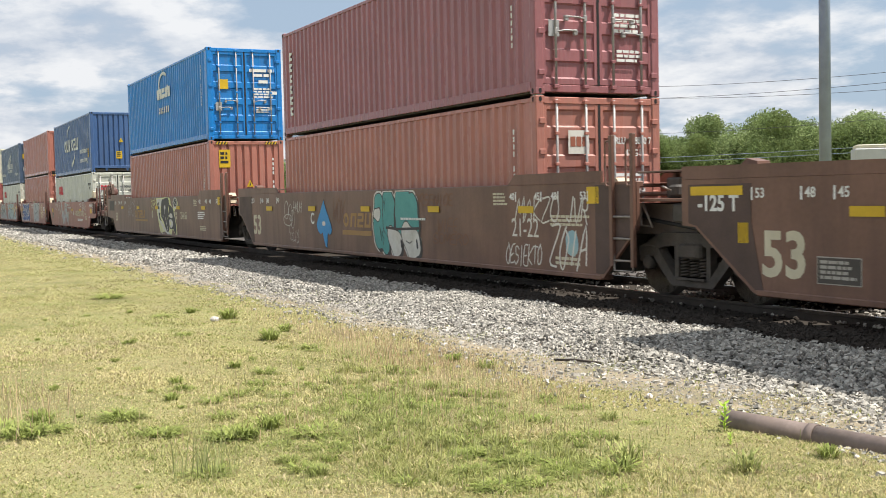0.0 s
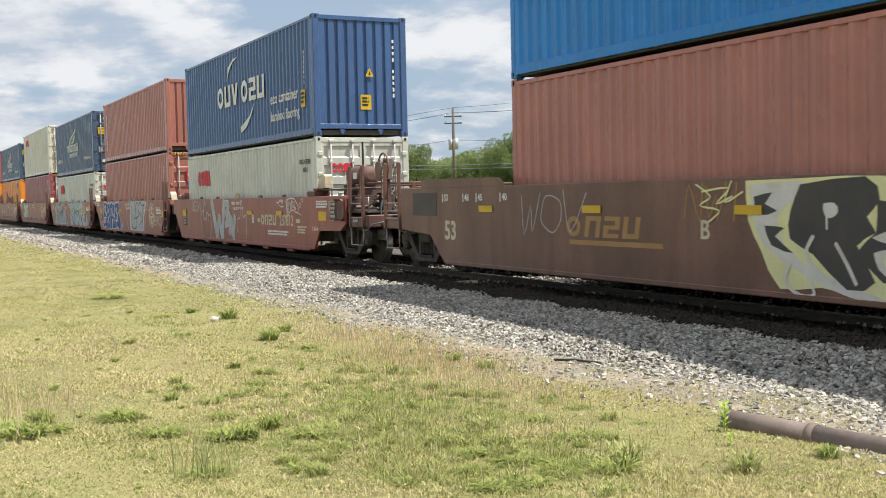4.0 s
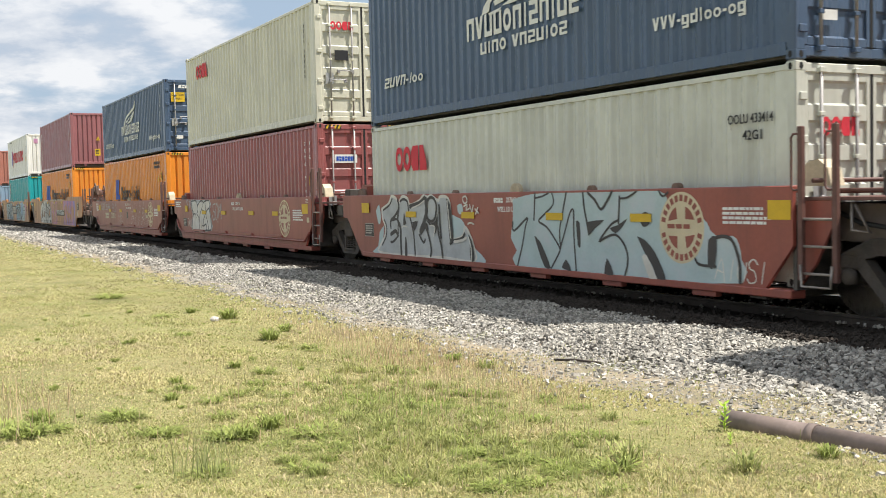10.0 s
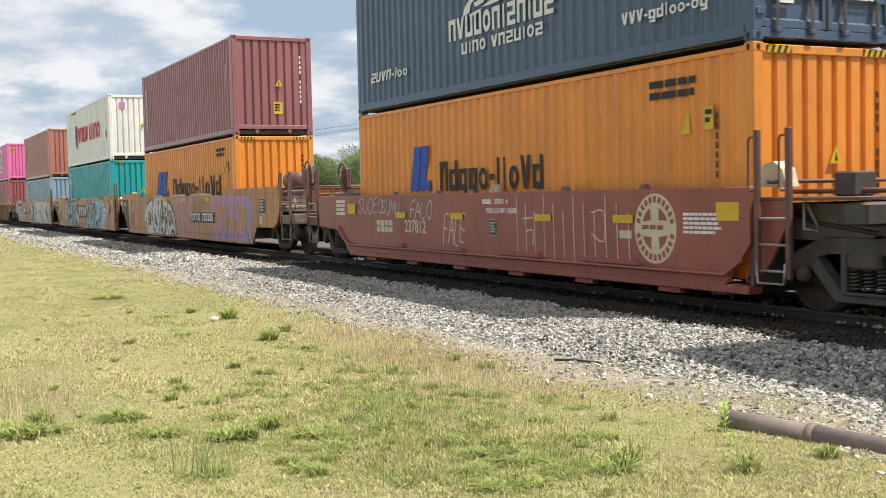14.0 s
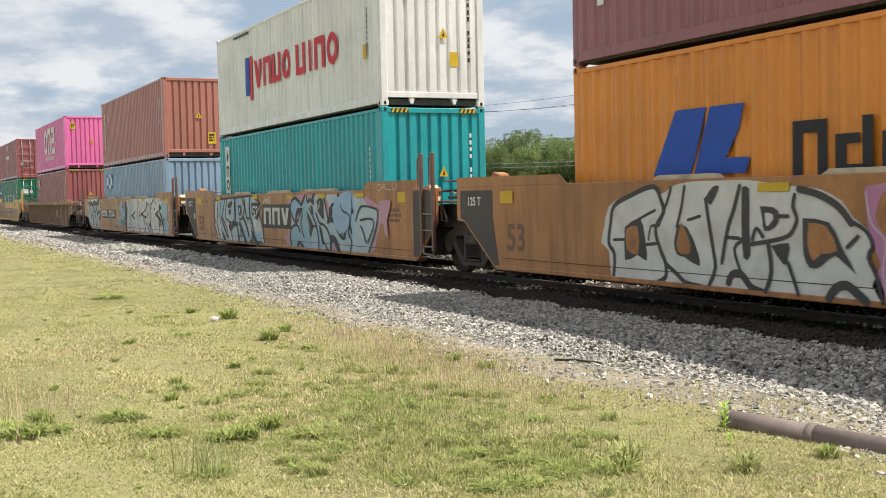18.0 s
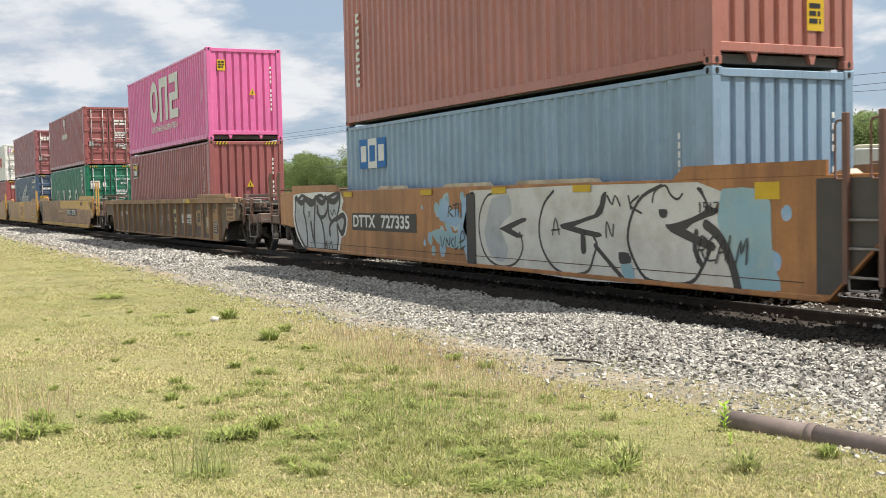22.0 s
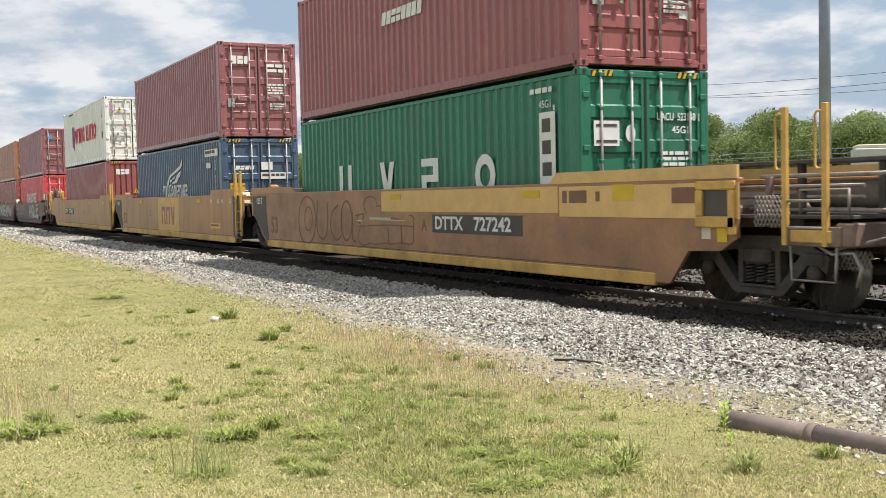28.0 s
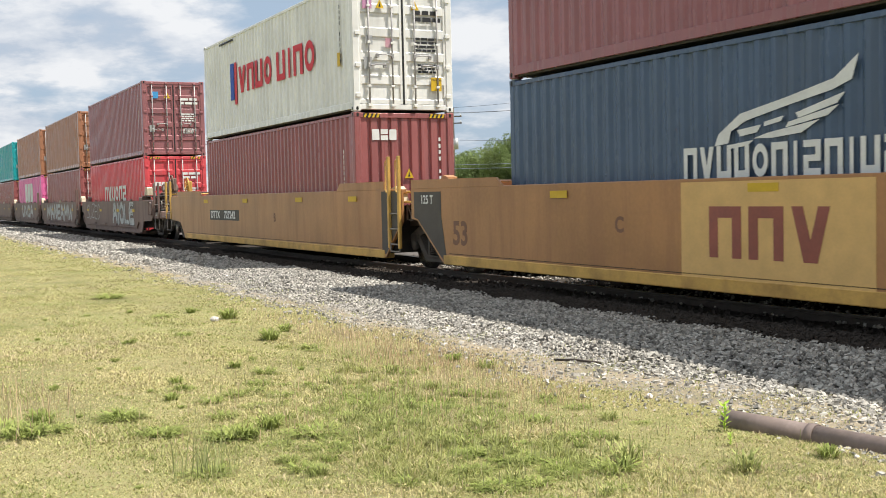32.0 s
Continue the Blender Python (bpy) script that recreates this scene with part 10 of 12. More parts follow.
def marks_on_cars(W):
    # unit ahead of the first full one
    w = W[0]
    write(w, "-125 T", -8.70, S_Y - 0.006, 1.27, 0.27, WHITE, bold=0.008)
    rect(w, "reflector", 0.94, 0.11, -8.73, S_Y - 0.006, 1.43, YELLOW)
    length_marks(w, False)
    rect(w, "yellow_label", 0.18, 0.24, -8.26, S_Y, 0.93, YELLOW)
    write(w, "53", -7.60, S_Y, 0.67, 0.72, CREAM, bold=0.02)
    placard(w, -6.79, 0.55, 0.62, 0.30)
    reflectors(w, (-6.4,), 1.19)
    # first full unit
    w = W[1]
    sprayed(w, 1.30, 0.88, 2.5, 1.30, [
        [TEALM, [([(-0.88, 0.42), (-0.86, 0.05), (-0.80, -0.20)], 0.20, 0.30), ([(-0.82, -0.1), (-0.55, -0.42)], 0.28, 0.18)]],
        [BONE, [([(-1.02, 0.22), (-0.90, 0.20)], 0.09, 0.13)]],
        [TEALM, [([(-0.38, 0.42), (-0.36, 0.02)], 0.28, 0.26)]],
        [TEALM, [([(0.30, 0.42), (0.34, 0.02)], 0.36, 0.34), ([(0.72, 0.42), (0.82, 0.02)], 0.20, 0.22)]],
        [BONE, [([(-0.22, -0.22), (-0.02, -0.36)], 0.20, 0.26)]],
        [BONE, [([(0.48, -0.20), (0.68, -0.34)], 0.24, 0.30), ([(0.90, -0.16), (0.92, -0.4)], 0.10, 0.14)]]], CHARCOAL, 0.024, halo=BONE, glow=2.6, seed=3, label="sprayed teal and white shape")
    sh = Shape()
    ribbon(sh, [(-0.48, -0.06), (0.1, -0.08), (1.08, -0.05)], 0.05, 0); ribbon(sh, [(-0.62, 0.52), (-0.55, 0.38), (-0.50, 0.52)], 0.02, 0); ribbon(sh, [(-0.56, 0.40), (-0.56, 0.28)], 0.02, 0.001)
    ribbon(sh, [(-0.80, -0.05), (-0.72, -0.32)], 0.022, 0); ribbon(sh, smooth([(-0.62, -0.12), (-0.70, -0.2), (-0.60, -0.28), (-0.64, -0.4)]), 0.02, 0.001)
    ribbon(sh, [(0.22, -0.30), (0.24, -0.42)], 0.06, 0); ribbon(sh, [(0.92, -0.28), (0.95, -0.42)], 0.06, 0); ribbon(sh, smooth([(0.45, -0.30), (0.6, -0.34), (0.72, -0.30)]), 0.02, 0)
    part("paint_line", sh, CHARCOAL, w, "", Matrix.Translation((1.3, -WY - 0.0115, 0.88)) @ SIDE)
    spade = [(0, 0.535), (0.10, 0.36), (0.26, 0.18), (0.42, 0.0), (0.475, -0.12), (0.44, -0.20), (0.34, -0.24), (0.22, -0.20), (0.16, -0.53), (0.07, -0.52), (-0.10, -0.20), (-0.24, -0.24), (-0.40, -0.16), (-0.475, -0.03), (-0.40, 0.08), (-0.26, 0.24), (-0.12, 0.40)]
    plate(w, "paint_patch", [(a * 1.05, b * 1.04) for a, b in spade], -2.67, -WY - 0.002, 0.845, CHARCOAL)
    plate(w, "paint_patch", spade, -2.67, -WY - 0.005, 0.845, LBLUE, label="sprayed blue spade shape")
    sh = Shape()
    for line in ([(0, 0.48), (-0.16, 0.0)], [(0, 0.48), (0.18, 0.0)], [(0.0, -0.12), (0.10, -0.42), (0.14, -0.12), (0.0, -0.12)]):
        ribbon(sh, line, 0.016, 0)
    ribbon(sh, [(-0.05, 0.0), (0.05, 0.0)], 0.075, 0.001)
    part("paint_line", sh, CHARCOAL, w, "", Matrix.Translation((-2.67, -WY - 0.0085, 0.845)) @ SIDE)
    plate(w, "paint_patch", [(0.10 * math.cos(a), 0.055 * math.sin(a)) for a in [k * math.pi / 8 for k in range(16)]], -2.67, -WY - 0.0115, 0.85, BONE)
    tag(w, "DRSENIOE", 2.95, 1.36, 1.6, 0.2, SMOKE, 0.03, 11); tag(w, "WIFE", 3.5, 0.90, 0.8, 0.22, SMOKE, 0.03, 12); tag(w, "SOMERO", 3.6, 0.66, 1.4, 0.18, SMOKE, 0.03, 13)
    tag(w, "WOX", -1.75, 1.15, 0.7, 0.5, SMOKE, 0.03, 14)
    word_shape(w, "ODZU", -0.75, S_Y, 0.80, 1.5, 0.30, FADED, lean=0.2)
    rect(w, "stripe", 1.6, 0.10, -0.75, S_Y, 0.68, FADED)
    write(w, "C", -3.44, S_Y, 0.95, 0.36, WHITE, bold=0.006)
    write(w, "53", -7.68, S_Y, 0.73, 0.70, CREAM, bold=0.018)
    reflectors(w, (-6.6, -3.43, -0.23, 2.97, 6.23), 1.19)
    rect(w, "reflector", 0.30, 0.24, 8.05, S_Y, 1.40, YELLOW)
    length_marks(w, True); length_marks(w, False)
    tag(w, "MAKZO", 6.55, 1.20, 1.25, 0.36, BONE, 0.035, 1); tag(w, "JVR", 7.65, 1.18, 0.6, 0.34, BONE, 0.035, 2)
    write(w, "21-22", 6.17, S_Y, 0.89, 0.42, BONE, squeeze=0.85)
    tag(w, "OESIEKTO", 6.12, 0.48, 1.10, 0.30, BONE, 0.03, 4)
    tag(w, "ZOIA", 7.42, 0.63, 1.05, 0.58, BONE, 0.045, 5); blob(w, "paint_patch", 7.5, 0.70, 0.35, 0.40, AQUA, 11)
    bars(w, 5.40, S_Y, 1.35, 0.46, 0.22, 4, CREAM, seed=1); bars(w, 7.44, S_Y, 1.02, 1.05, 0.18, 3, CREAM, seed=2); bars(w, 7.40, S_Y, 0.42, 0.7, 0.14, 2, CREAM, seed=6)
    bars(w, 2.2, S_Y - 0.011, 0.99, 1.35, 0.07, 1, WHITE, seed=3)
    sh = Shape()
    for cx, cz, rx, rz in ((-0.22, 0.22, 0.15, 0.22), (0.08, 0.16, 0.14, 0.20), (-0.12, -0.02, 0.34, 0.14), (0.22, 0.0, 0.13, 0.22)):
        ribbon(sh, [(cx + rx * math.cos(k * math.pi / 8), cz + rz * math.sin(k * math.pi / 8)) for k in range(17)], 0.018, 0.0005 * cx)
    for line in ([(-0.05, -0.16), (-0.03, -0.34), (0.28, -0.34), (0.30, -0.16)], [(0.05, -0.34), (0.06, -0.52), (0.16, -0.5)], [(0.2, -0.34), (0.22, -0.54), (0.36, -0.5)]):
        ribbon(sh, line, 0.018, 0.001)
    part("spray_line", sh, BONE, w, "thin sprayed loops", Matrix.Translation((-5.05, -WY - 0.004, 0.93)) @ SIDE)
    tag(w, "HMUH", -4.45, 1.22, 0.62, 0.25, BONE, 0.02, 8); tag(w, "IO", -4.55, 0.52, 0.3, 0.3, BONE, 0.02, 9)
    # second unit
    w = W[2]
    reflectors(w, (-6.51, -3.41, -0.20, 3.04, 6.3), 1.20)
    rect(w, "reflector", 0.30, 0.24, 8.05, S_Y, 1.40, YELLOW)
    word_shape(w, "ODZU", -3.2, S_Y, 0.80, 1.75, 0.30, FADED, lean=0.2)
    rect(w, "stripe", 2.2, 0.07, -2.9, S_Y, 0.72, FADED)
    write(w, "B", -0.98, S_Y, 0.94, 0.33, CREAM, bold=0.006)
    wordmark(w, 4, 2.39, S_Y, 0.93, 0.85, 0.25, CREAM, seed=9, gap=0.3)
    write(w, "254165", 3.72, S_Y, 0.93, 0.33, CREAM, bold=0.006, squeeze=0.85)
    write(w, "53", -7.83, S_Y, 0.80, 0.46, CREAM, bold=0.012)
    length_marks(w, True); length_marks(w, False)
    tag(w, "NWI", -0.8, 1.30, 1.1, 0.4, FADED, 0.03, 3); tag(w, "WOV", -4.5, 1.15, 1.8, 0.6, SILVER, 0.022, 7)
    bars(w, 6.0, S_Y, 0.95, 0.9, 0.25, 4, WHITE, seed=5); bars(w, 6.2, S_Y, 0.55, 0.8, 0.16, 3, CREAM, seed=8); bars(w, 5.3, S_Y, 1.35, 0.46, 0.22, 4, CREAM, seed=4)
    # first red unit
    w = W[3]
    tag(w, "OEZUM", -4.07, 1.25, 1.05, 0.28, BONE, 0.03, 1)
    sh = Shape()
    ribbon(sh, smooth([(0.45, 0.5), (0.40, 0.85), (0.70, 0.95), (0.78, 1.34), (0.9, 1.38), (0.98, 0.95), (1.25, 1.0), (1.32, 0.7), (1.2, 0.35)]), 0.028, 0)
    part("spray_line", sh, BONE, w, "", Matrix.Translation((0, -WY - 0.006, 0)) @ SIDE)
    write(w, "B", 1.89, S_Y, 0.90, 0.33, WHITE, bold=0.008)
    word_shape(w, "ODZU", 3.23, S_Y, 0.76, 1.25, 0.27, CREAM)
    write(w, "237812", 4.64, S_Y, 0.88, 0.38, CREAM, bold=0.006, squeeze=0.92)
    reflectors(w, (-5.57,), 1.04, 0.20); reflectors(w, (1.62, 4.14), 1.07)
    rect(w, "cream_label", 0.22, 0.10, 2.42, S_Y, 0.88, CREAM); rect(w, "cream_label", 0.27, 0.10, 5.52, S_Y, 0.89, CREAM)
    rect(w, "reflector", 0.48, 0.21, 7.17, S_Y, 1.02, YELLOW)
    load_marks(w, 0.37, 1.26, "B"); placard(w, -5.52, 0.74)
    bars(w, 5.82, S_Y, 0.67, 0.7, 0.20, 3, CREAM, seed=5); bars(w, 4.02, S_Y, 0.56, 1.7, 0.14, 2, WHITE, seed=6); bars(w, 7.2, S_Y, 1.28, 0.8, 0.18, 3, WHITE, seed=9)
    write(w, "L 261-6", 6.70, S_Y, 0.72, 0.12, WHITE, bold=0.002)
    rect(w, "cream_label", 0.2, 0.22, 7.72, S_Y, 1.25, CREAM); placard(w, 7.86, 1.14, 0.40, 0.44)
    # second red unit
    w = W[4]
    reflectors(w, (-5.74,), 1.04, 0.21); reflectors(w, (-1.46,), 1.09)
    load_marks(w, 0.06, 1.25, "C"); placard(w, -5.75, 0.76)
    badge(w, 4.46, 0.91, 0.92, 0.91); tag(w, "EAKS", 5.50, 0.74, 1.15, 0.33, BONE, 0.03, 4)
    rect(w, "reflector", 0.24, 0.22, 6.20, S_Y, 0.98, YELLOW); bars(w, 5.59, S_Y, 1.08, 0.85, 0.25, 5, WHITE, seed=7)
    tag(w, "VUEK", -5.9, 0.46, 0.8, 0.22, BONE, 0.022, 9); tag(w, "UENO", -1.3, 0.42, 0.7, 0.22, BONE, 0.022, 10); bars(w, -6.6, S_Y, 1.32, 0.75, 0.16, 2, WHITE, seed=8)
    # third
    w = W[5]
    badge(w, 4.40, 0.97, 0.88, 0.91)
    reflectors(w, (-5.82,), 1.21, 0.20, 0.39); reflectors(w, (-3.61, -1.31, 1.44, 3.57), 1.09)
    load_marks(w, 0.05, 1.27, "D"); tag(w, "AIUSI", 5.5, 0.48, 0.9, 0.25, BONE, 0.022, 3); bars(w, 5.6, S_Y, 1.12, 0.85, 0.22, 4, WHITE, seed=3); rect(w, "reflector", 0.36, 0.22, 6.12, S_Y, 1.2, YELLOW); placard(w, -5.66, 0.76)
    # fourth
    w = W[6]
    tag(w, "SOM", -1.80, 1.10, 1.0, 0.5, SILVER, 0.045, 2); tag(w, "I", -1.7, 0.78, 0.9, 0.02, SILVER, 0.04, 3)
    tag(w, "SUNAO", -4.95, 1.32, 1.0, 0.26, SILVER, 0.03, 5); tag(w, "FAIO", -5.1, 0.72, 0.5, 0.24, BONE, 0.025, 6)
    reflectors(w, (-5.43,), 1.17, 0.2, 0.34); reflectors(w, (-3.25, -1.07, 1.65, 3.7), 1.06)
    load_marks(w, 0.20, 1.25, "E"); placard(w, -5.66, 0.73); badge(w, 4.40, 0.94, 0.88, 0.93)
    rect(w, "reflector", 0.41, 0.23, 5.9, S_Y, 1.18, YELLOW); bars(w, 5.4, S_Y, 1.02, 0.75, 0.28, 5, WHITE, seed=4); bars(w, -6.5, S_Y, 1.30, 0.8, 0.2, 3, WHITE, seed=5); rect(w, "cream_label", 0.16, 0.12, 6.1, S_Y, 0.92, CREAM)
    write(w, "125", 6.05, S_Y, 1.36, 0.14, WHITE)
    # fifth
    w = W[7]
    reflectors(w, (-5.89,), 1.19, 0.22, 0.44); reflectors(w, (-3.39, -1.04, 1.80, 3.86), 1.07)
    badge(w, 4.55, 0.95, 0.88, 0.92)
    wordmark(w, 4, -4.2, S_Y, 0.85, 0.80, 0.24, CREAM, seed=9); write(w, "237812", -2.78, S_Y, 0.85, 0.33, CREAM, bold=0.005, squeeze=0.95)
    tag(w, "SUOEO", -4.9, 1.26, 1.3, 0.3, SILVER, 0.03, 1); tag(w, "SUMN", -3.9, 1.24, 0.9, 0.28, SILVER, 0.03, 7); tag(w, "FALO", -2.51, 1.18, 0.95, 0.32, SILVER, 0.035, 2); tag(w, "FALE", -1.16, 0.84, 0.85, 0.5, BONE, 0.03, 3)
    fill, line = mural(w, "thin sprayed upright lines")
    for k in range(12):
        x = 1.0 + 0.27 * k
        line(BONE, 0.016, [(x, 1.40 - 0.12 * (k % 3)), (x + 0.03, 0.42 + 0.07 * (k % 2))])
    for a in ([(1.2, 1.05), (1.5, 1.07)], [(3.1, 1.15), (3.4, 1.17), (3.4, 0.75), (3.1, 0.85)], [(1.3, 0.85), (1.5, 0.87), (1.5, 0.65)]):
        line(BONE, 0.018, a)
    load_marks(w, 0.35, 1.25, "A"); placard(w, 0.24, 0.89, 0.26, 0.27); bars(w, 5.5, S_Y, 1.02, 0.75, 0.28, 5, WHITE, seed=6); bars(w, -6.5, S_Y, 1.2, 0.6, 0.35, 4, WHITE, seed=7)
    rect(w, "cream_label", 0.28, 0.11, 3.9, S_Y, 0.86, CREAM); rect(w, "reflector", 0.4, 0.22, 5.95, S_Y, 1.18, YELLOW)
    # yellow set of three
    w = W[8]
    number_plate_dark(w, 3.40, 0.90, 2.86, 0.33, "727335")
    lens = []
    rng = random.Random(77)
    for k in range(11):
        q, v = -1.75 + 0.34 * k, rng.choice((-0.32, 0.0, 0.28))
        lens.append([(PURPLE, LILAC)[(k + (v > 0)) % 2], [([(q - 0.06, v + rng.uniform(0.12, 0.3)), (q + 0.05, v - rng.uniform(0.14, 0.3))], rng.uniform(0.04, 0.09), rng.uniform(0.06, 0.13))]])
        lens.append([(LILAC, PURPLE)[k % 2], [([(q - 0.16, -0.62), (q - 0.10, -0.45 + rng.uniform(0, 0.2))], 0.15, 0.05)]])
        lens.append([(PURPLE, LILAC)[k % 3 % 2], [([(q - 0.1, 0.62), (q, 0.52 - rng.uniform(0, 0.2))], 0.15, 0.06)]])
    lens.append([LILAC, [(smooth([(1.75, 0.62), (1.9, 0.2), (1.78, -0.1), (1.92, -0.62)]), 0.16, 0.10)]])
    lens.append([PURPLE, [(smooth([(-1.6, 0.62), (-2.0, 0.25), (-1.78, -0.1), (-1.6, -0.62)]), 0.12, 0.09)]])
    sprayed(w, 6.5, 0.88, 4.2, 1.32, lens, None, 0.012, seed=5, label="lilac and pink sprayed lettering")
    reflectors(w, (-7.63,), 1.39, 0.2, 0.4); reflectors(w, (-1.61, 1.2, 4.03), 1.46, 0.1, 0.5)
    write(w, "53", -7.37, S_Y, 0.72, 0.6, SMOKE, bold=0.015); write(w, "125 T", -8.75, S_Y - 0.006, 1.32, 0.2, WHITE, bold=0.004); placard(w, 9.45, 1.25, 0.48, 0.40); tag(w, "KAZU", 3.1, 1.32, 1.6, 0.3, SMOKE, 0.03, 3)
    rect(w, "cream_label", 0.2, 0.22, 9.3, S_Y, 0.88, CREAM)
    w = W[9]
    rect(w, "name_plate", 2.29, 0.61, -0.05, S_Y, 0.99, PANEL); word_shape(w, "DDV", -0.05, S_Y - 0.005, 0.78, 2.0, 0.43, BONE)
    reflectors(w, (1.07, 3.29, 5.52), 1.48, 0.1); rect(w, "reflector", 0.36, 0.2, 7.6, S_Y, 1.42, YELLOW)
    write(w, "53", -7.39, S_Y, 0.70, 0.60, SMOKE, bold=0.02); rect(w, "reflector", 0.44, 0.2, -7.61, S_Y, 1.41, YELLOW); write(w, "I 40", -7.2, S_Y, 1.39, 0.13, SMOKE); write(w, "I 45", -6.74, S_Y, 1.38, 0.13, SMOKE); rect(w, "cream_label", 0.17, 0.2, -8.21, S_Y - 0.006, 0.94, CREAM); blob(w, "paint_patch", -6.8, 0.5, 0.4, 0.12, GOLD, 5, 0.05, power=0.35); reflectors(w, (-5.34, -1.76), 1.49, 0.1, 0.46); write(w, "125 T", -8.70, S_Y - 0.006, 1.32, 0.22, WHITE, bold=0.004); bars(w, 7.3, S_Y, 1.05, 0.6, 0.3, 3, SMOKE, seed=3); tag(w, "OALU", 6.9, 1.63, 1.0, 0.12, BONE, 0.02, 3)
    w = W[10]
    number_plate_dark(w, -3.57, 0.92, 3.2, 0.36, "727335")
    rng = random.Random(30)
    for k in range(26):
        q = rng.uniform(0.07, 0.26)
        blob(w, "paint_patch", rng.uniform(-1.75, -0.1), rng.uniform(0.4, 1.42), q, q * 1.2, (AQUA, SKYM, MINT)[k % 3], 22 + k, 0.1, n=14, y=-WY - 0.0006 - 0.0001 * k, power=1.0)
    rect(w, "paint_patch", 0.3, 1.2, 0.22, -WY - 0.0155, 0.86, CHARCOAL)
    rng = random.Random(31)
    for k in range(16):
        q = rng.uniform(0.10, 0.24)
        blob(w, "paint_patch", rng.uniform(6.9, 7.7), rng.uniform(0.45, 1.3), q, q * 1.1, (AQUA, SKYM)[k % 2], 41 + k, 0.1, n=14, y=-WY - 0.0006 - 0.0001 * k, power=1.0)
    tag(w, "REALM", 6.6, 0.72, 0.9, 0.3, CHARCOAL, 0.03, 4, y=-WY - 0.019); write(w, "1517", 6.35, -WY - 0.019, 1.22, 0.2, CHARCOAL)
    reflectors(w, (-5.35, -1.5, 1.20, 3.61), 1.50, 0.1); rect(w, "reflector", 0.40, 0.2, 7.36, S_Y, 1.42, YELLOW)
    # ribbed single unit
    w = W[11]
    for k, (x, z, wd, hh) in enumerate(((5.70, 0.87, 0.66, 0.50), (6.90, 0.68, 0.66, 0.56), (6.88, 1.07, 0.36, 0.26), (7.66, 0.72, 0.62, 0.92), (7.75, 0.33, 0.85, 0.18), (1.74, 0.87, 0.60, 0.22), (9.28, 1.02, 0.98, 0.40), (-2.3, 0.85, 0.5, 0.3), (-6.3, 0.72, 0.6, 0.5))):
        blob(w, "paint_patch", x, z, wd, hh, GOLD, 40 + k, 0.05, power=0.35, y=-WY - 0.001 - 0.0004 * k, label="faded yellow-brown paint patch")
    rect(w, "dark_panel", 1.60, 0.34, 4.24, S_Y, 0.835, PANEL); wordmark(w, 3, 4.24, S_Y - 0.005, 0.84, 1.52, 0.29, BONE, seed=31, gap=0.1)
    [rect(w, "dark_line", 0.46, 0.016, x, S_Y - 0.0095, z, PANEL) for x in (3.86, 4.56) for z in (0.76, 0.81, 0.86)]; rect(w, "pale_line", 1.5, 0.012, 4.2, S_Y - 0.006, 1.02, GOLD); rect(w, "pale_line", 1.5, 0.012, 4.24, S_Y - 0.006, 0.66, GOLD)
    write(w, "53", 5.72, -WY - 0.008, 0.87, 0.36, CHARCOAL, bold=0.012)
    write(w, "20", 6.17, -WY - 0.034, 1.06, 0.15, CHARCOAL, bold=0.003); write(w, "40", 6.17, -WY - 0.034, 0.88, 0.15, CHARCOAL, bold=0.003)
    write(w, "45", 6.84, -WY - 0.008, 1.09, 0.16, SMOKE, bold=0.003); write(w, "48", 7.52, -WY - 0.008, 1.09, 0.16, SMOKE, bold=0.003)
    for k, (a, b) in enumerate((("HAPPY", 1.07), ("Canada", 0.80), ("day", 0.56), ("Eh!", 0.35))):
        write(w, a, (2.62, 2.62, 2.58, 2.58)[k], S_Y, b, 0.25, LIME, squeeze=0.68)
    bars(w, 4.3, -WY - 0.107, 1.42, 0.24, 0.11, 3, WHITE, seed=4); rect(w, "reflector", 0.52, 0.12, 4.73, -WY - 0.107, 1.42, YELLOW)
    rect(w, "yellow_label", 0.84, 0.12, 5.44, -WY - 0.107, 1.42, FADED); bars(w, 5.44, -WY - 0.112, 1.42, 0.7, 0.08, 2, SMOKE, seed=7); bars(w, 0.4, -WY - 0.107, 1.42, 0.6, 0.07, 1, SMOKE, seed=9)
    placard(w, 7.70, 0.60, 0.44, 0.36); bars(w, 6.92, -WY - 0.008, 0.74, 0.56, 0.3, 5, CREAM, seed=6); bars(w, 7.0, -WY - 0.008, 0.47, 0.4, 0.06, 1, SMOKE, seed=16)
    bars(w, 9.3, -WY - 0.008, 1.05, 0.8, 0.26, 2, SMOKE, seed=12); bars(w, 9.4, -WY - 0.008, 0.88, 0.6, 0.06, 1, SMOKE, seed=13)
    rect(w, "yellow_label", 0.30, 0.15, 9.72, S_Y - 0.008, 1.25, CREAM); bars(w, 9.72, S_Y - 0.014, 1.25, 0.22, 0.09, 2, SMOKE, seed=3)
    bars(w, 1.74, -WY - 0.008, 0.87, 0.4, 0.11, 1, SMOKE, seed=15); tag(w, "WOV", 0.55, 0.75, 0.4, 0.5, SILVER, 0.018, 7); tag(w, "SIN", 6.35, 0.36, 0.5, 0.14, CHARCOAL, 0.03, 4)
    wordmark(w, 4, -6.5, S_Y, 0.95, 0.5, 0.18, WHITE, seed=4); bars(w, -5.5, S_Y, 0.95, 0.45, 0.2, 1, WHITE, seed=14)
    rect(w, "yellow_label", 0.34, 0.24, -5.2, S_Y, 0.82, FADED)
    # ochre set of three
    w = W[12]
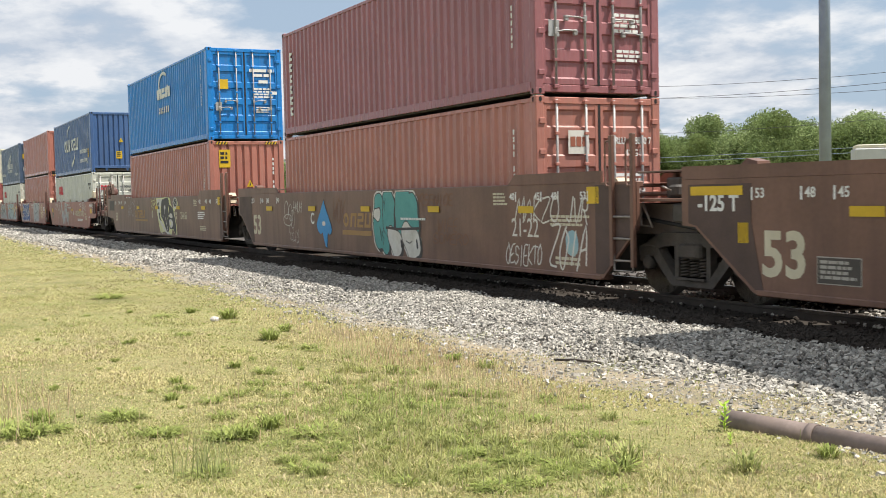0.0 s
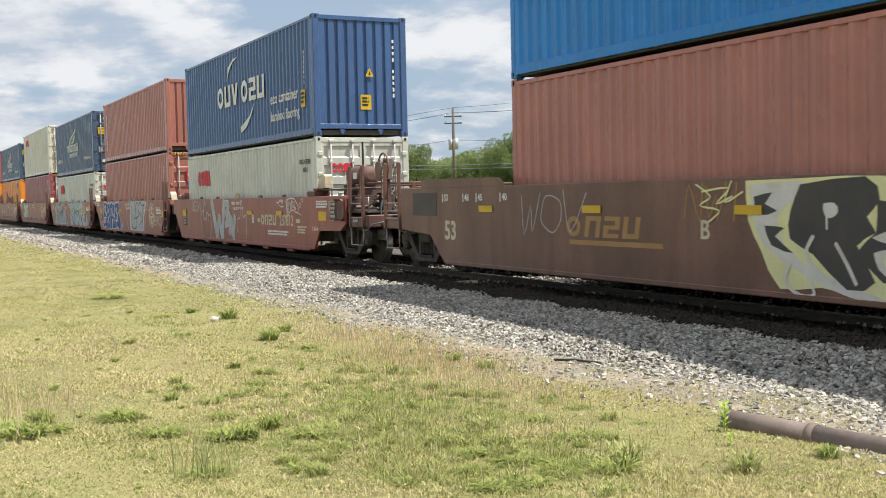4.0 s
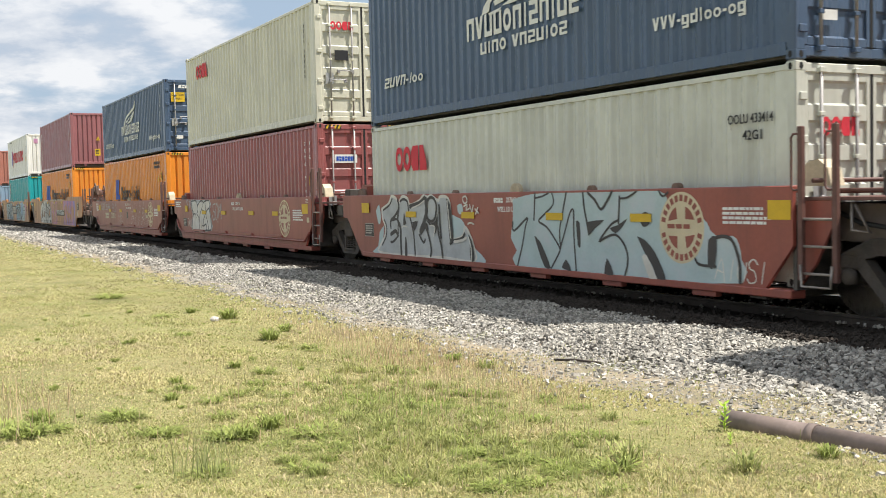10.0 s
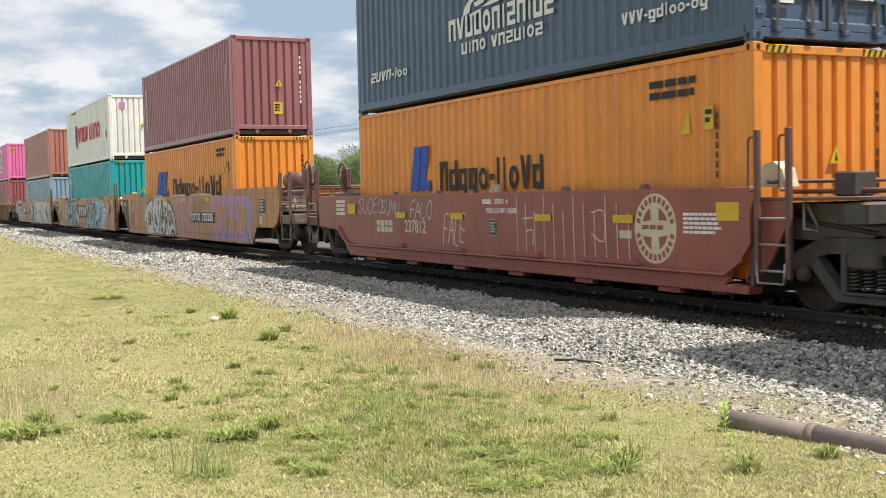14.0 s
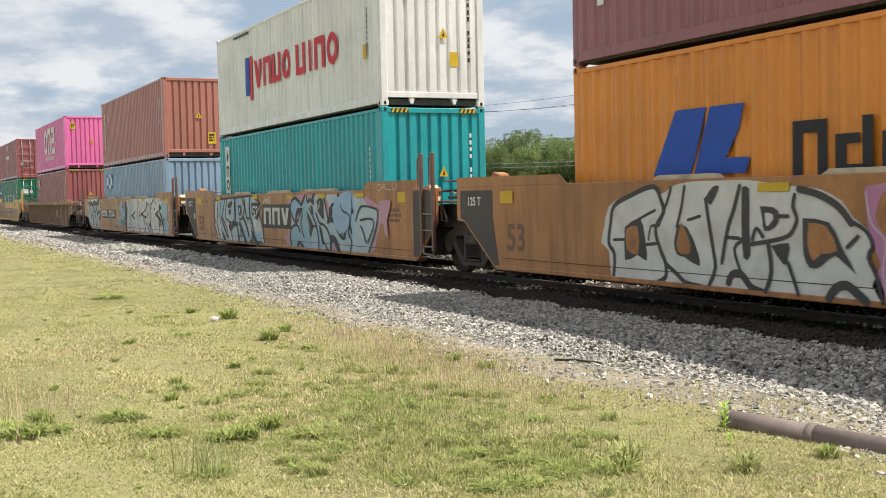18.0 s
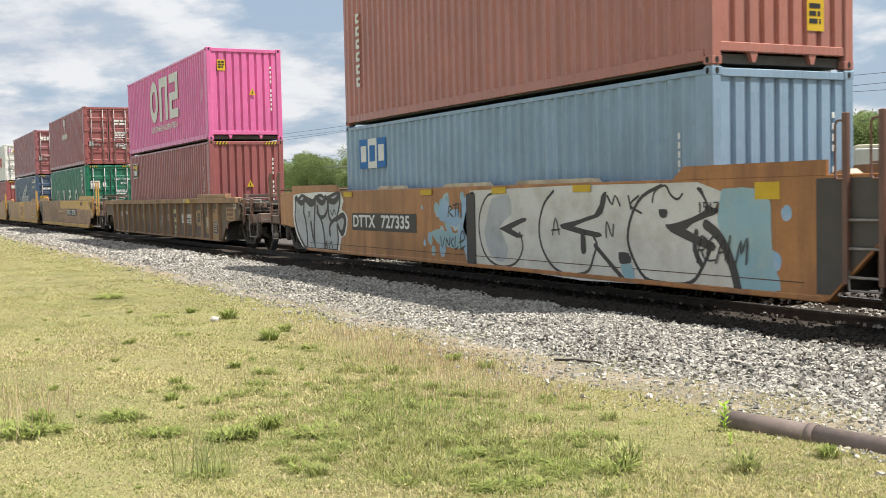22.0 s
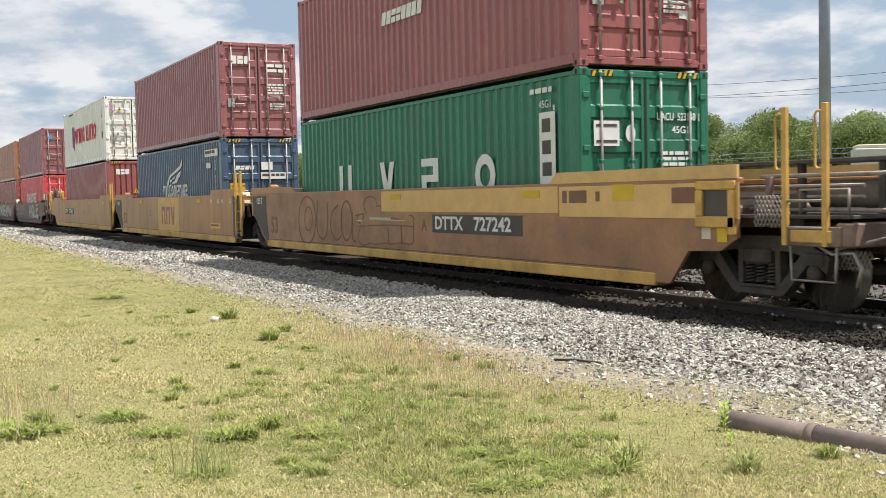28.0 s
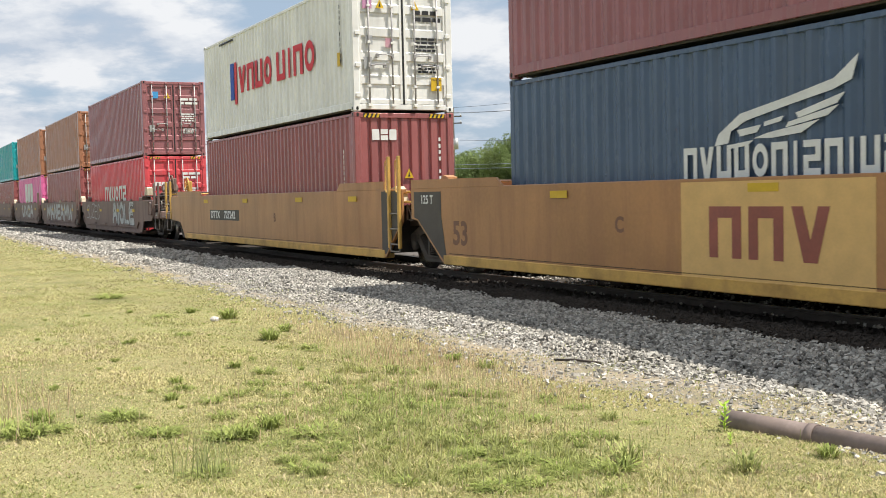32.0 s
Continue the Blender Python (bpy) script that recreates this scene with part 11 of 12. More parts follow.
    rect(w, "patch_plate", 6.55, 0.40, 2.63, S_Y, 1.34, OCHRE, label="fresh cream-yellow paint patch"); rect(w, "patch_plate", 3.9, 0.44, 7.9, S_Y - 0.0045, 1.31, OCHRE)
    number_plate_dark(w, 3.26, 0.93, 3.2, 0.33, "727242")
    for x, wd in ((-0.0, 0.5), (5.1, 0.5), (7.5, 0.48)):
        rect(w, "reflector", wd, 0.11 if wd > 0.49 else 0.22, x + 0.05, -WY - 0.011, 1.43, YELLOW)
    for x, wd, hh in ((6.45, 0.45, 0.18), (8.95, 0.7, 0.2), (6.1, 0.12, 0.18), (6.95, 0.1, 0.14)):
        rect(w, "dark_panel", wd, hh, x, -WY - 0.011, 1.38, SMOKE)
    write(w, "53", -7.47, S_Y, 0.75, 0.58, SMOKE, bold=0.015); write(w, "125 T", -8.67, S_Y - 0.006, 1.38, 0.22, WHITE, bold=0.004); write(w, "A", 1.30, S_Y, 0.89, 0.30, SMOKE, bold=0.01); rect(w, "yellow_label", 0.18, 0.24, 9.55, S_Y - 0.01, 0.93, YELLOW)
    bars(w, -0.6, S_Y - 0.004, 0.98, 1.3, 0.08, 1, CREAM, seed=3)
    w = W[13]
    rect(w, "patch_plate", 3.10, 1.26, 0.18, S_Y, 0.91, OCHRE, label="cream-yellow paint panel"); word_shape(w, "DDV", 0.14, S_Y - 0.005, 0.62, 1.95, 0.62, WELL["B"])
    rect(w, "reflector", 0.5, 0.1, 0.1, S_Y - 0.005, 1.46, YELLOW); reflectors(w, (-4.2, 4.4), 1.42); write(w, "53", -7.4, S_Y, 0.75, 0.58, SMOKE, bold=0.015); write(w, "125 T", -8.7, S_Y - 0.006, 1.36, 0.22, WHITE, bold=0.004)
    write(w, "C", -2.7, S_Y, 0.98, 0.30, SMOKE, bold=0.01); rect(w, "patch_plate", 1.1, 0.16, 6.2, S_Y, 0.66, OCHRE); bars(w, 6.2, S_Y - 0.006, 0.66, 0.9, 0.09, 1, SMOKE, seed=2); length_marks(w, True)
    w = W[14]
    number_plate_dark(w, -3.37, 0.99, 3.06, 0.30, "727242"); reflectors(w, (-5.3, -1.2, 3.2, 6.6), 1.40); write(w, "B", 1.3, S_Y, 0.95, 0.30, SMOKE, bold=0.01)
    # grey-brown set
    graffiti(W[15], "AIOLE", 3.0, 0.95, 4.4, 0.95, SILVER, CHARCOAL, 0.5, 2, 0.02); tag(W[15], "SUZEO", -4.0, 1.0, 3.6, 0.6, SILVER, 0.05, 3)
    graffiti(W[16], "MANEAMW", 0.4, 0.92, 9.6, 0.95, SILVER, WELL["F"], 0.35, 4, 0.02)
    graffiti(W[17], "UNOA", 1.0, 0.92, 6.0, 0.9, SILVER, WELL["F"], 0.35, 5, 0.02)
    for k in (15, 16, 17, 18):
        reflectors(W[k], (-5.4, -2.0, 2.0, 5.2), 1.08)


OCHRE = decal("ochre_panel", (0.68, 0.43, 0.16))

# ---- marks on containers ----
C_Y = -HALF - 0.004  # just proud of the side sheet's outer folds


def triangle(c, y, z, s=0.22, x=None):
    m, f = (E2 + 0.002, ENDF)
    p = plate(c, "warning_triangle", [(-s / 2, -s / 2), (s / 2, -s / 2), (0, s / 2)], m, y, z, YELLOW, f)
    plate(p, "triangle_mark", [(-s / 9, -s / 3), (s / 9, -s / 3), (0, s / 6)], 0, 0, 0.004, BLACKM, Matrix.Identity(4))


def stripes(c, h):
    """Black and yellow height stripes on the leading header."""
    for y in (-0.80, 0.80):
        b = rect(c, "height_stripe", 0.40, 0.09, E2 - 0.0095, y, h - 0.075, BLACKM, ENDF)
        for k in range(4):
            plate(b, "stripe", [(-0.19 + 0.1 * k, -0.045), (-0.14 + 0.1 * k, -0.045), (-0.10 + 0.1 * k, 0.045), (-0.15 + 0.1 * k, 0.045)], 0, 0, 0.004, YELLOW, Matrix.Identity(4))


def door_marks(c, h, mat, code=None, seed=0):
    x = E2 + 0.001
    if code:
        write(c, code[0], x, 0.62, h - 0.72, 0.165, mat, ENDF, bold=0.002, squeeze=0.72); write(c, code[1], x, 0.66, h - 0.92, 0.155, mat, ENDF, bold=0.002)
    else:
        bars(c, x, 0.62, h - 0.80, 0.7, 0.30, 2, mat, ENDF, seed)
    bars(c, x, 0.60, h - 1.42, 0.62, 0.34, 4, mat, ENDF, seed + 1)
    bars(c, x, 0.60, h - 1.95, 0.5, 0.22, 3, mat, ENDF, seed + 2)
    rect(c, "label_plate", 0.20, 0.26, x, -0.86, 1.05, GALV, ENDF)


def plain_marks(c, h, mat, seed=0, top=True):
    rng = random.Random(seed)
    sh = Shape()
    z = h - 0.55
    for k in range(11):
        hh = rng.choice((0.10, 0.11, 0.12))
        if k not in (4, 10):
            sh.solid([[(-0.024, z - hh * 0.8, q), (0.024, z - hh * 0.8, q), (0.024, z, q), (-0.024, z, q)] for q in (0, 0.003)])
        z -= 0.145
    tagged(part("code_strip", sh, mat, c, "", Matrix.Translation((E2 - 0.024, 0.86, 0)) @ ENDF), kind="stuff")
    triangle(c, 0.16 + rng.uniform(-0.1, 0.1), h - 1.35)
    if top:
        p = rect(c, "yellow_label", 0.26, 0.34, E2 - 0.024, -0.78 + rng.uniform(0, 0.1), h - 0.55, YELLOW, ENDF)
        bars(p, 0, 0, 0.005, 0.2, 0.24, 3, BLACKM, Matrix.Identity(4), seed)
    sh = Shape()
    for k in range(7):
        sh.solid([[(-0.02, -0.12 * k - 0.085, q), (0.02, -0.12 * k - 0.085, q), (0.02, -0.12 * k, q), (-0.02, -0.12 * k, q)] for q in (0, 0.003)])
    tagged(part("code_strip", sh, mat, c, "", Matrix.Translation((5.45, C_Y, h - 0.8)) @ SIDE), kind="stuff")


def stacked_code(c, text, x, z, mat, size=0.13, step=0.165):
    for k, ch in enumerate(text):
        if ch != " ":
            write(c, ch, x, C_Y, z - step * k, size, mat, bold=0.002)


def side_code(c, text, x, z, mat, size=0.16):
    write(c, text[0], x, C_Y, z, size, mat, bold=0.002, squeeze=0.8); write(c, text[1], x + 0.05, C_Y, z - 0.2, size, mat, bold=0.002)


def vertical_word(c, x, h, mat, n=6, seed=0):
    """A vertical trade mark near the trailing end, as plain blocks."""
    rng, top = random.Random(seed), None
    for k in range(n):
        z = -0.27 * k
        a = rng.uniform(0.07, 0.10)
        sh = Shape().solid([[(-a, z - 0.2, q), (a, z - 0.2, q), (a, z - 0.14, q), (-a * 0.2, z - 0.12, q), (-a * 0.2, z - 0.08, q), (a, z - 0.06, q), (a, z, q), (-a, z, q)] for q in (0, 0.003)])
        ob = part("block" if top else "emblem", sh, mat, top or c, "" if top else "white vertical block lettering", None if top else Matrix.Translation((x, C_Y, h - 0.55)) @ SIDE)
        top = top or ob


def marks_on_boxes(B):
    """B[i] = (lower, upper)."""
    for i, (c, kind, lo, up) in enumerate(UNITS):
        for k, (col, h, end) in enumerate((lo, up)):
            box = B[i][k]
            mat = BLACKM if col in ("grey", "beige", "white", "orange") else WHITE
            if end == "plain":
                plain_marks(box, h, mat, 7 * i + k, top=(i, k) == (11, 1))
            elif (i, k) not in ((1, 0), (4, 0), (12, 0), (5, 0), (6, 0), (3, 0), (13, 0)):
                door_marks(box, h, mat, None, 7 * i + k)
            if k == 0 and h > 2.7:
                stripes(box, h)
            if end == "doors":
                sh = Shape()
                for q in range(11):
                    if q != 4:
                        sh.solid([[(-0.02, -0.12 * q - 0.085, u), (0.02, -0.12 * q - 0.085, u), (0.02, -0.12 * q, u), (-0.02, -0.12 * q, u)] for u in (0, 0.003)])
                if col != "grey" and (i, k) != (6, 0):
                    tagged(part("code_strip", sh, mat, box, "", Matrix.Translation((5.40, C_Y, h - 0.5)) @ SIDE), kind="stuff")
    x = E2 + 0.001
    b = B[1][0]
    rect(b, "sign", 0.40, 0.38, x, -0.42, 1.85, BONE, ENDF, "white panel with a block emblem"); wordmark(b, 3, x + 0.005, -0.42, 1.86, 0.34, 0.16, BROWNM, ENDF, 3); door_marks(b, LOW, WHITE, ("TRLU  868880 7", "42G1"), 1)
    vertical_word(B[1][1], -5.45, LOW, WHITE, 6, 2)
    b = B[2][1]
    blob_mark(b, 0.2, 2.0, 2.1, 0.75)
    for k in range(3):
        rect(b, "blue_label", 0.3, 0.1, x, 0.3 + 0.3 * k, 2.2 - 0.35 * k, WHITE, ENDF)
    rect(b, "yellow_label", 0.32, 0.30, E2 - 0.02, -0.70, 1.75, YELLOW, ENDF)
    b = B[2][0]
    p = rect(b, "yellow_label", 0.36, 0.56, E2 - 0.022, -0.72, 2.33, YELLOW, ENDF); bars(p, 0, 0, 0.005, 0.28, 0.4, 3, BLACKM, Matrix.Identity(4), 4)
    b = B[3][1]
    word_shape(b, "OUV", -1.15, C_Y, 1.25, 2.1, 0.62, WHITE); word_shape(b, "OZU", 1.28, C_Y, 1.25, 2.1, 0.62, WHITE)
    plate(b, "emblem", [(-0.65, -0.36), (-0.5, -0.36), (-0.05, -0.22), (0.35, 0.05), (0.66, 0.38), (0.2, 0.05), (-0.25, -0.10), (-0.65, -0.20)], 0.77, C_Y, 0.79, WHITE, label="white swoosh")
    plate(b, "emblem", [(-0.6, -0.3), (-0.35, -0.02), (0.05, 0.2), (0.6, 0.3), (0.1, 0.30), (-0.4, 0.1)], -0.6, C_Y, 2.28, WHITE, label="white swoosh")
    write(b, "eco container", 3.9, C_Y, 1.12, 0.40, WHITE, bold=0.006, squeeze=0.95); write(b, "bamboo flooring", 3.95, C_Y, 0.66, 0.36, WHITE, bold=0.004, squeeze=0.92)
    p = rect(b, "yellow_label", 0.30, 0.42, 5.35, C_Y, 0.95, YELLOW); bars(p, 0, 0, 0.005, 0.24, 0.3, 3, BLACKM, Matrix.Identity(4), 5)
    b = B[3][0]
    rings_mark(b, -4.07, C_Y, 1.82, 1.45, 0.48, RED); side_code(b, ("OOLU 435280", "42G1"), 5.3, 2.02, BLACKM); rings_mark(b, x, -0.52, 1.85, 0.62, 0.22, RED, ENDF); door_marks(b, LOW, BLACKM, ("OOLU 435280", "42G1"), 3)
    b = B[4][0]
    rect(b, "sign", 0.40, 0.46, x, -0.36, 2.05, RED, ENDF, "red panel with a block emblem"); wordmark(b, 3, x + 0.005, -0.36, 2.08, 0.32, 0.14, WHITE, ENDF, 3); rect(b, "sign", 0.40, 0.05, x, -0.36, 1.79, BLUEM, ENDF)
    door_marks(b, HIGH, WHITE, ("TCLU  826349", "45G1"), 4); vertical_word(B[4][1], -5.35, LOW, WHITE, 6, 3)
    for i, k in ((5, 1), (7, 1)):
        b = B[i][k]
        lo = 0.0 if i == 5 else -0.22
        wing_mark(b, -0.05, C_Y, 2.02 + lo, 2.3, 0.88, WHITE); word_shape(b, "DVUUODBZDBUZ", 0.0, C_Y, 1.20 + lo, 3.5, 0.38, WHITE); word_shape(b, "UBDO VDZUBOZ", 0.08, C_Y, 0.92 + lo, 2.7, 0.20, WHITE)
        word_shape(b, "VVVhgdBoohog", 4.4, C_Y, 0.66 + lo * 0.6, 1.8, 0.17, WHITE); word_shape(b, "ZUVDhBoo", -4.45, C_Y, 0.72 + lo * 0.6, 1.8, 0.20, WHITE, lean=0.3); wordmark(b, 4, x - 0.0, -0.45, 2.55 + lo, 0.5, 0.12, WHITE, ENDF, 4, lean=0.3)
        p = rect(b, "caution_label", 0.50, 0.34, x, -0.72, 1.95, YELLOW, ENDF, "yellow caution label"); write(p, "CAUTION", 0, 0.08, 0.005, 0.105, BLACKM, Matrix.Identity(4)); write(p, "HIGH", 0, -0.06, 0.005, 0.105, BLACKM, Matrix.Identity(4))
        rect(b, "label_plate", 0.26, 0.12, x, -0.7, 0.52, WHITE, ENDF)
    b = B[5][0]
    rings_mark(b, -4.17, C_Y, 1.87, 1.45, 0.48, RED); side_code(b, ("OOLU 433414", "42G1"), 5.35, 1.98, BLACKM); rings_mark(b, x, -0.52, 1.85, 0.62, 0.22, RED, ENDF); door_marks(b, LOW, BLACKM, ("OOLU  433414", "42G1"), 5)
    write(b, "MGW", x, 0.30, 1.22, 0.16, BLACKM, ENDF); write(b, "TARE", x, 0.32, 1.02, 0.16, BLACKM, ENDF)
    b = B[6][1]
    rings_mark(b, -4.10, C_Y, 2.30, 1.35, 0.44, RED); rings_mark(b, x, -0.52, 2.3, 0.6, 0.2, RED, ENDF); rect(b, "label_plate", 0.34, 0.24, x, -0.55, 1.6, BLACKM, ENDF)
    stacked_code(B[6][0], "DRYU 919781 9", 5.25, HIGH - 0.45, WHITE); stacked_code(B[6][0], "45G1", 5.58, HIGH - 0.45, WHITE)
    rect(B[6][0], "yellow_label", 0.13, 0.24, 5.58, C_Y, 1.55, YELLOW); rect(B[6][0], "white_label", 0.13, 0.2, 5.58, C_Y, 1.2, WHITE)
    b = B[6][0]
    rect(b, "sign", 0.58, 0.20, x, -0.50, 2.06, WHITE, ENDF, "white panel with a block emblem"); wordmark(b, 7, x + 0.005, -0.50, 2.06, 0.5, 0.11, BLUEM, ENDF, 5); door_marks(b, HIGH, WHITE, ("DRYU  919781 9", "45G1"), 6)
    for i, lx, lw in ((7, -0.44, 3.6), (8, 1.45, 6.1)):
        b, q = B[i][0], 0.48 if i == 7 else 1.0
        for k, pts in enumerate(([(-0.74, 0.42), (-0.14, 0.42), (-0.37, -0.25), (-0.46, -0.42), (-1.22, -0.42)], [(-0.07, 0.42), (0.55, 0.42), (0.46, 0.12), (0.22, -0.23), (0.65, -0.23), (0.57, -0.42), (-0.38, -0.42)])):
            plate(b, "emblem" if not k else "emblem_half", [(u * q, v) for u, v in pts], -2.95, C_Y, 1.66, BLUEM, label="dark blue two-part emblem")
        word_shape(b, "Ddggo-BBoVd".replace("-", "h"), lx, C_Y, 1.16 if i == 8 else 1.22, lw, 0.64 if i == 8 else 0.54, BLACKM)
        p = rect(b, "yellow_label", 0.18, 0.30, 5.3, C_Y, 2.05, YELLOW); bars(p, 0, 0, 0.005, 0.13, 0.2, 2, BLACKM, Matrix.Identity(4), 2)
        bars(b, 4.6, C_Y, 2.45, 1.0, 0.30, 2, BLACKM, seed=6); plate(b, "warning_triangle", [(-0.1, -0.14), (0.1, -0.14), (0.06, 0.14)], 4.85, C_Y, 2.0, YELLOW)
    vertical_word(B[8][1], -5.35, HIGH, WHITE, 6, 4)
    for i, k, y, z in ((8, 1, 0.15, 0.80), (3, 1, 0.12, 0.82)):
        p = rect(B[i][k], "yellow_label", 0.28, 0.36, E2 - 0.024, y, z, YELLOW, ENDF); bars(p, 0, 0, 0.005, 0.2, 0.24, 3, BLACKM, Matrix.Identity(4), i)
    for i in (9, 14):
        b = B[i][1]
        rect(b, "emblem", 0.36, 1.05, -3.05, C_Y, 1.52, BLUEM, label="blue and red block emblem"); rect(b, "emblem", 0.22, 1.2, -2.7, C_Y, 1.45, RED)
        word_shape(b, "VDUO", -0.93, C_Y, 1.14, 2.95, 0.74, RED); word_shape(b, "UBDO", 2.36, C_Y, 1.14, 2.8, 0.74, RED)
        bars(b, -3.4, C_Y, 2.70, 1.8, 0.10, 1, BLACKM, seed=4); rect(b, "yellow_label", 0.16, 0.3, 5.3, C_Y, 1.2, YELLOW)
    p = rect(B[9][0], "sign", 0.42, 2.1, -5.25, C_Y, 1.55, WHITE, label="white vertical sign with dark blue block shapes")
    for k, ch in enumerate("DODU"):
        me = band(0, 0, 0.14, 0.16, 0.55, 16) if ch == "O" else Shape().solid([[((u - 0.5) * 0.27, (v - 0.5) * 0.31, q) for u, v in GLYPHS[ch]] for q in (0, 0.003)])
        part("block", me, NAVYM, p, "", pose(0, 0.32 - 0.40 * k, 0.0045))
    part("emblem", Shape().solid([[(-0.10, 0.0, q), (0.02, -0.02, q), (0.12, 0.14, q), (0.05, 0.34, q), (-0.02, 0.16, q), (-0.06, 0.30, q)] for q in (0, 0.003)]), NAVYM, p, "", pose(0, 0.62, 0.0045))
    rect(B[9][1], "yellow_label", 0.2, 0.3, E2 - 0.024, 0.5, 1.0, YELLOW, ENDF); rect(B[9][1], "emblem", 0.26, 0.32, E2 - 0.024, -0.62, 2.4, PURPLE, ENDF)
    b = B[10][0]
    for k in range(3):
        rect(b, "sign", 0.46, 0.62, -5.1 + 0.465 * k, C_Y, 1.95, WHITE if k == 1 else SIGNBLUE, label="blue and white block emblem"); wordmark(b, 1, -5.1 + 0.465 * k, C_Y - 0.005, 1.95, 0.34, 0.34, SIGNBLUE if k == 1 else WHITE, seed=1 + k)
    vertical_word(B[10][1], -5.3, HIGH, WHITE, 6, 5)
    p = rect(B[10][1], "yellow_label", 0.3, 0.42, E2 - 0.024, 0.55, 0.7, YELLOW, ENDF); bars(p, 0, 0, 0.005, 0.22, 0.3, 3, BLACKM, Matrix.Identity(4), 6)
    b = B[11][1]
    word_shape(b, "ODZ", 0.2, C_Y, 1.0, 4.3, 1.54, WHITE)
    word_shape(b, "UZBDOVZDOBUZOUDZBo", 0.25, C_Y, 0.66, 4.1, 0.20, WHITE)
    p = rect(B[11][0], "sign", 0.85, 0.58, -5.0, C_Y, 2.25, WHITE, label="small framed sign"); rect(p, "sign_field", 0.78, 0.51, 0, 0, 0.004, BLACKM, Matrix.Identity(4)); plate(p, "stripe", [(-0.36, 0.12), (0.36, 0.0), (0.36, 0.22), (-0.36, 0.22)], 0, 0, 0.008, YELLOW, Matrix.Identity(4)); wordmark(p, 3, 0, -0.08, 0.008, 0.5, 0.2, WHITE, Matrix.Identity(4), 2)
    b = B[12][0]
    for k, (a, s) in enumerate(((-3.22, 1), (-0.95, 2), (1.03, 3), (3.18, 5))):
        word_shape(b, "UVZO"[k], a, C_Y, 1.0, 0.72, 0.74, WHITE, label="white block emblem")
    p = rect(b, "sign", 0.46, 1.9, 5.2, C_Y, 1.35, WHITE, label="white vertical sign"); bars(p, 0, 0, 0.005, 0.3, 1.7, 5, PANEL, Matrix.Identity(4), 3)
    write(b, "45G1", 5.15, C_Y, 2.42, 0.17, WHITE); bars(b, 5.1, C_Y, 2.62, 0.8, 0.13, 1, WHITE, seed=4)
    p = rect(b, "sign", 0.46, 0.38, x, -0.74, 1.92, WHITE, ENDF, "white panel with a small crest"); rect(p, "stripe", 0.38, 0.04, 0, 0.12, 0.005, PANEL, Matrix.Identity(4)); rect(p, "stripe", 0.38, 0.04, 0, -0.12, 0.005, PANEL, Matrix.Identity(4))
    plate(b, "badge", [(0.09 * math.cos(a * math.pi / 8), 0.13 * math.sin(a * math.pi / 8)) for a in range(16)], x, -0.30, 1.92, WHITE, ENDF); door_marks(b, HIGH, WHITE, ("UACU  523138 1", "45G1"), 8)
    b = B[12][1]
    wordmark(b, 8, -0.1, C_Y, 1.72, 1.9, 0.26, WHITE, seed=6, lean=0.2)
    plate(b, "emblem", [(0.1, -0.4), (0.3, -0.1), (0.35, 0.25), (0.1, 0.42), (-0.2, 0.3), (-0.25, 0.0), (0.1, 0.02), (0.12, 0.2), (0.2, 0.0)], -0.2, C_Y, 2.3, WHITE, label="white curl emblem"); rect(b, "label_plate", 0.2, 0.12, x, 0.75, 0.85, WHITE, ENDF)
    b = B[13][0]
    wing_mark(b, 0.1, C_Y, 2.02, 2.3, 0.88, WHITE); word_shape(b, "DVUUODBZDBUZ", 0.1, C_Y, 1.18, 3.5, 0.40, WHITE)
    p = rect(b, "code_plate", 1.5, 0.22, 4.95, C_Y, 2.50, WHITE); bars(p, 0, 0, 0.005, 1.4, 0.15, 1, PANEL, Matrix.Identity(4), 3); rect(b, "code_plate", 0.5, 0.16, 4.6, C_Y, 2.12, WHITE)
    rect(b, "code_plate", 0.36, 0.24, x, 0.20, 2.05, WHITE, ENDF); rect(b, "code_plate", 0.80, 0.20, x, 0.40, 1.75, WHITE, ENDF); bars(b, x + 0.005, 0.40, 1.75, 0.72, 0.12, 1, PANEL, ENDF, 2)
    wordmark(b, 4, x, -0.5, 2.0, 0.6, 0.12, WHITE, ENDF, 4, lean=0.3)
    p = rect(b, "caution_label", 0.46, 0.36, x, -0.74, 1.35, YELLOW, ENDF, "yellow caution label"); write(p, "CAUTION", 0, 0.09, 0.005, 0.10, BLACKM, Matrix.Identity(4)); write(p, "HIGH", 0, -0.06, 0.005, 0.10, BLACKM, Matrix.Identity(4))
    for i, k, y, z in ((13, 1, -0.55, 2.35), (14, 0, -0.50, 2.40)):
        wordmark(B[i][k], 3, E2 - 0.02 if i == 14 else x, y, z, 0.62, 0.24, WHITE, ENDF, 21)
    b = B[14][1]
    for y in (-0.55, 0.30):
        triangle(b, y, 2.35, 0.2)
    rect(b, "emblem", 0.22, 0.30, x, -0.85, 2.38, PURPLE, ENDF); p = rect(b, "caution_label", 0.26, 0.30, x, 0.80, 0.62, YELLOW, ENDF, "yellow caution label"); write(p, "CAUTION", 0, 0.09, 0.005, 0.055, BLACKM, Matrix.Identity(4))
    rect(b, "label_plate", 0.16, 0.2, x, -0.82, 1.55, GALV, ENDF); rect(b, "label_plate", 0.16, 0.2, x, -0.35, 1.5, PINKM, ENDF)
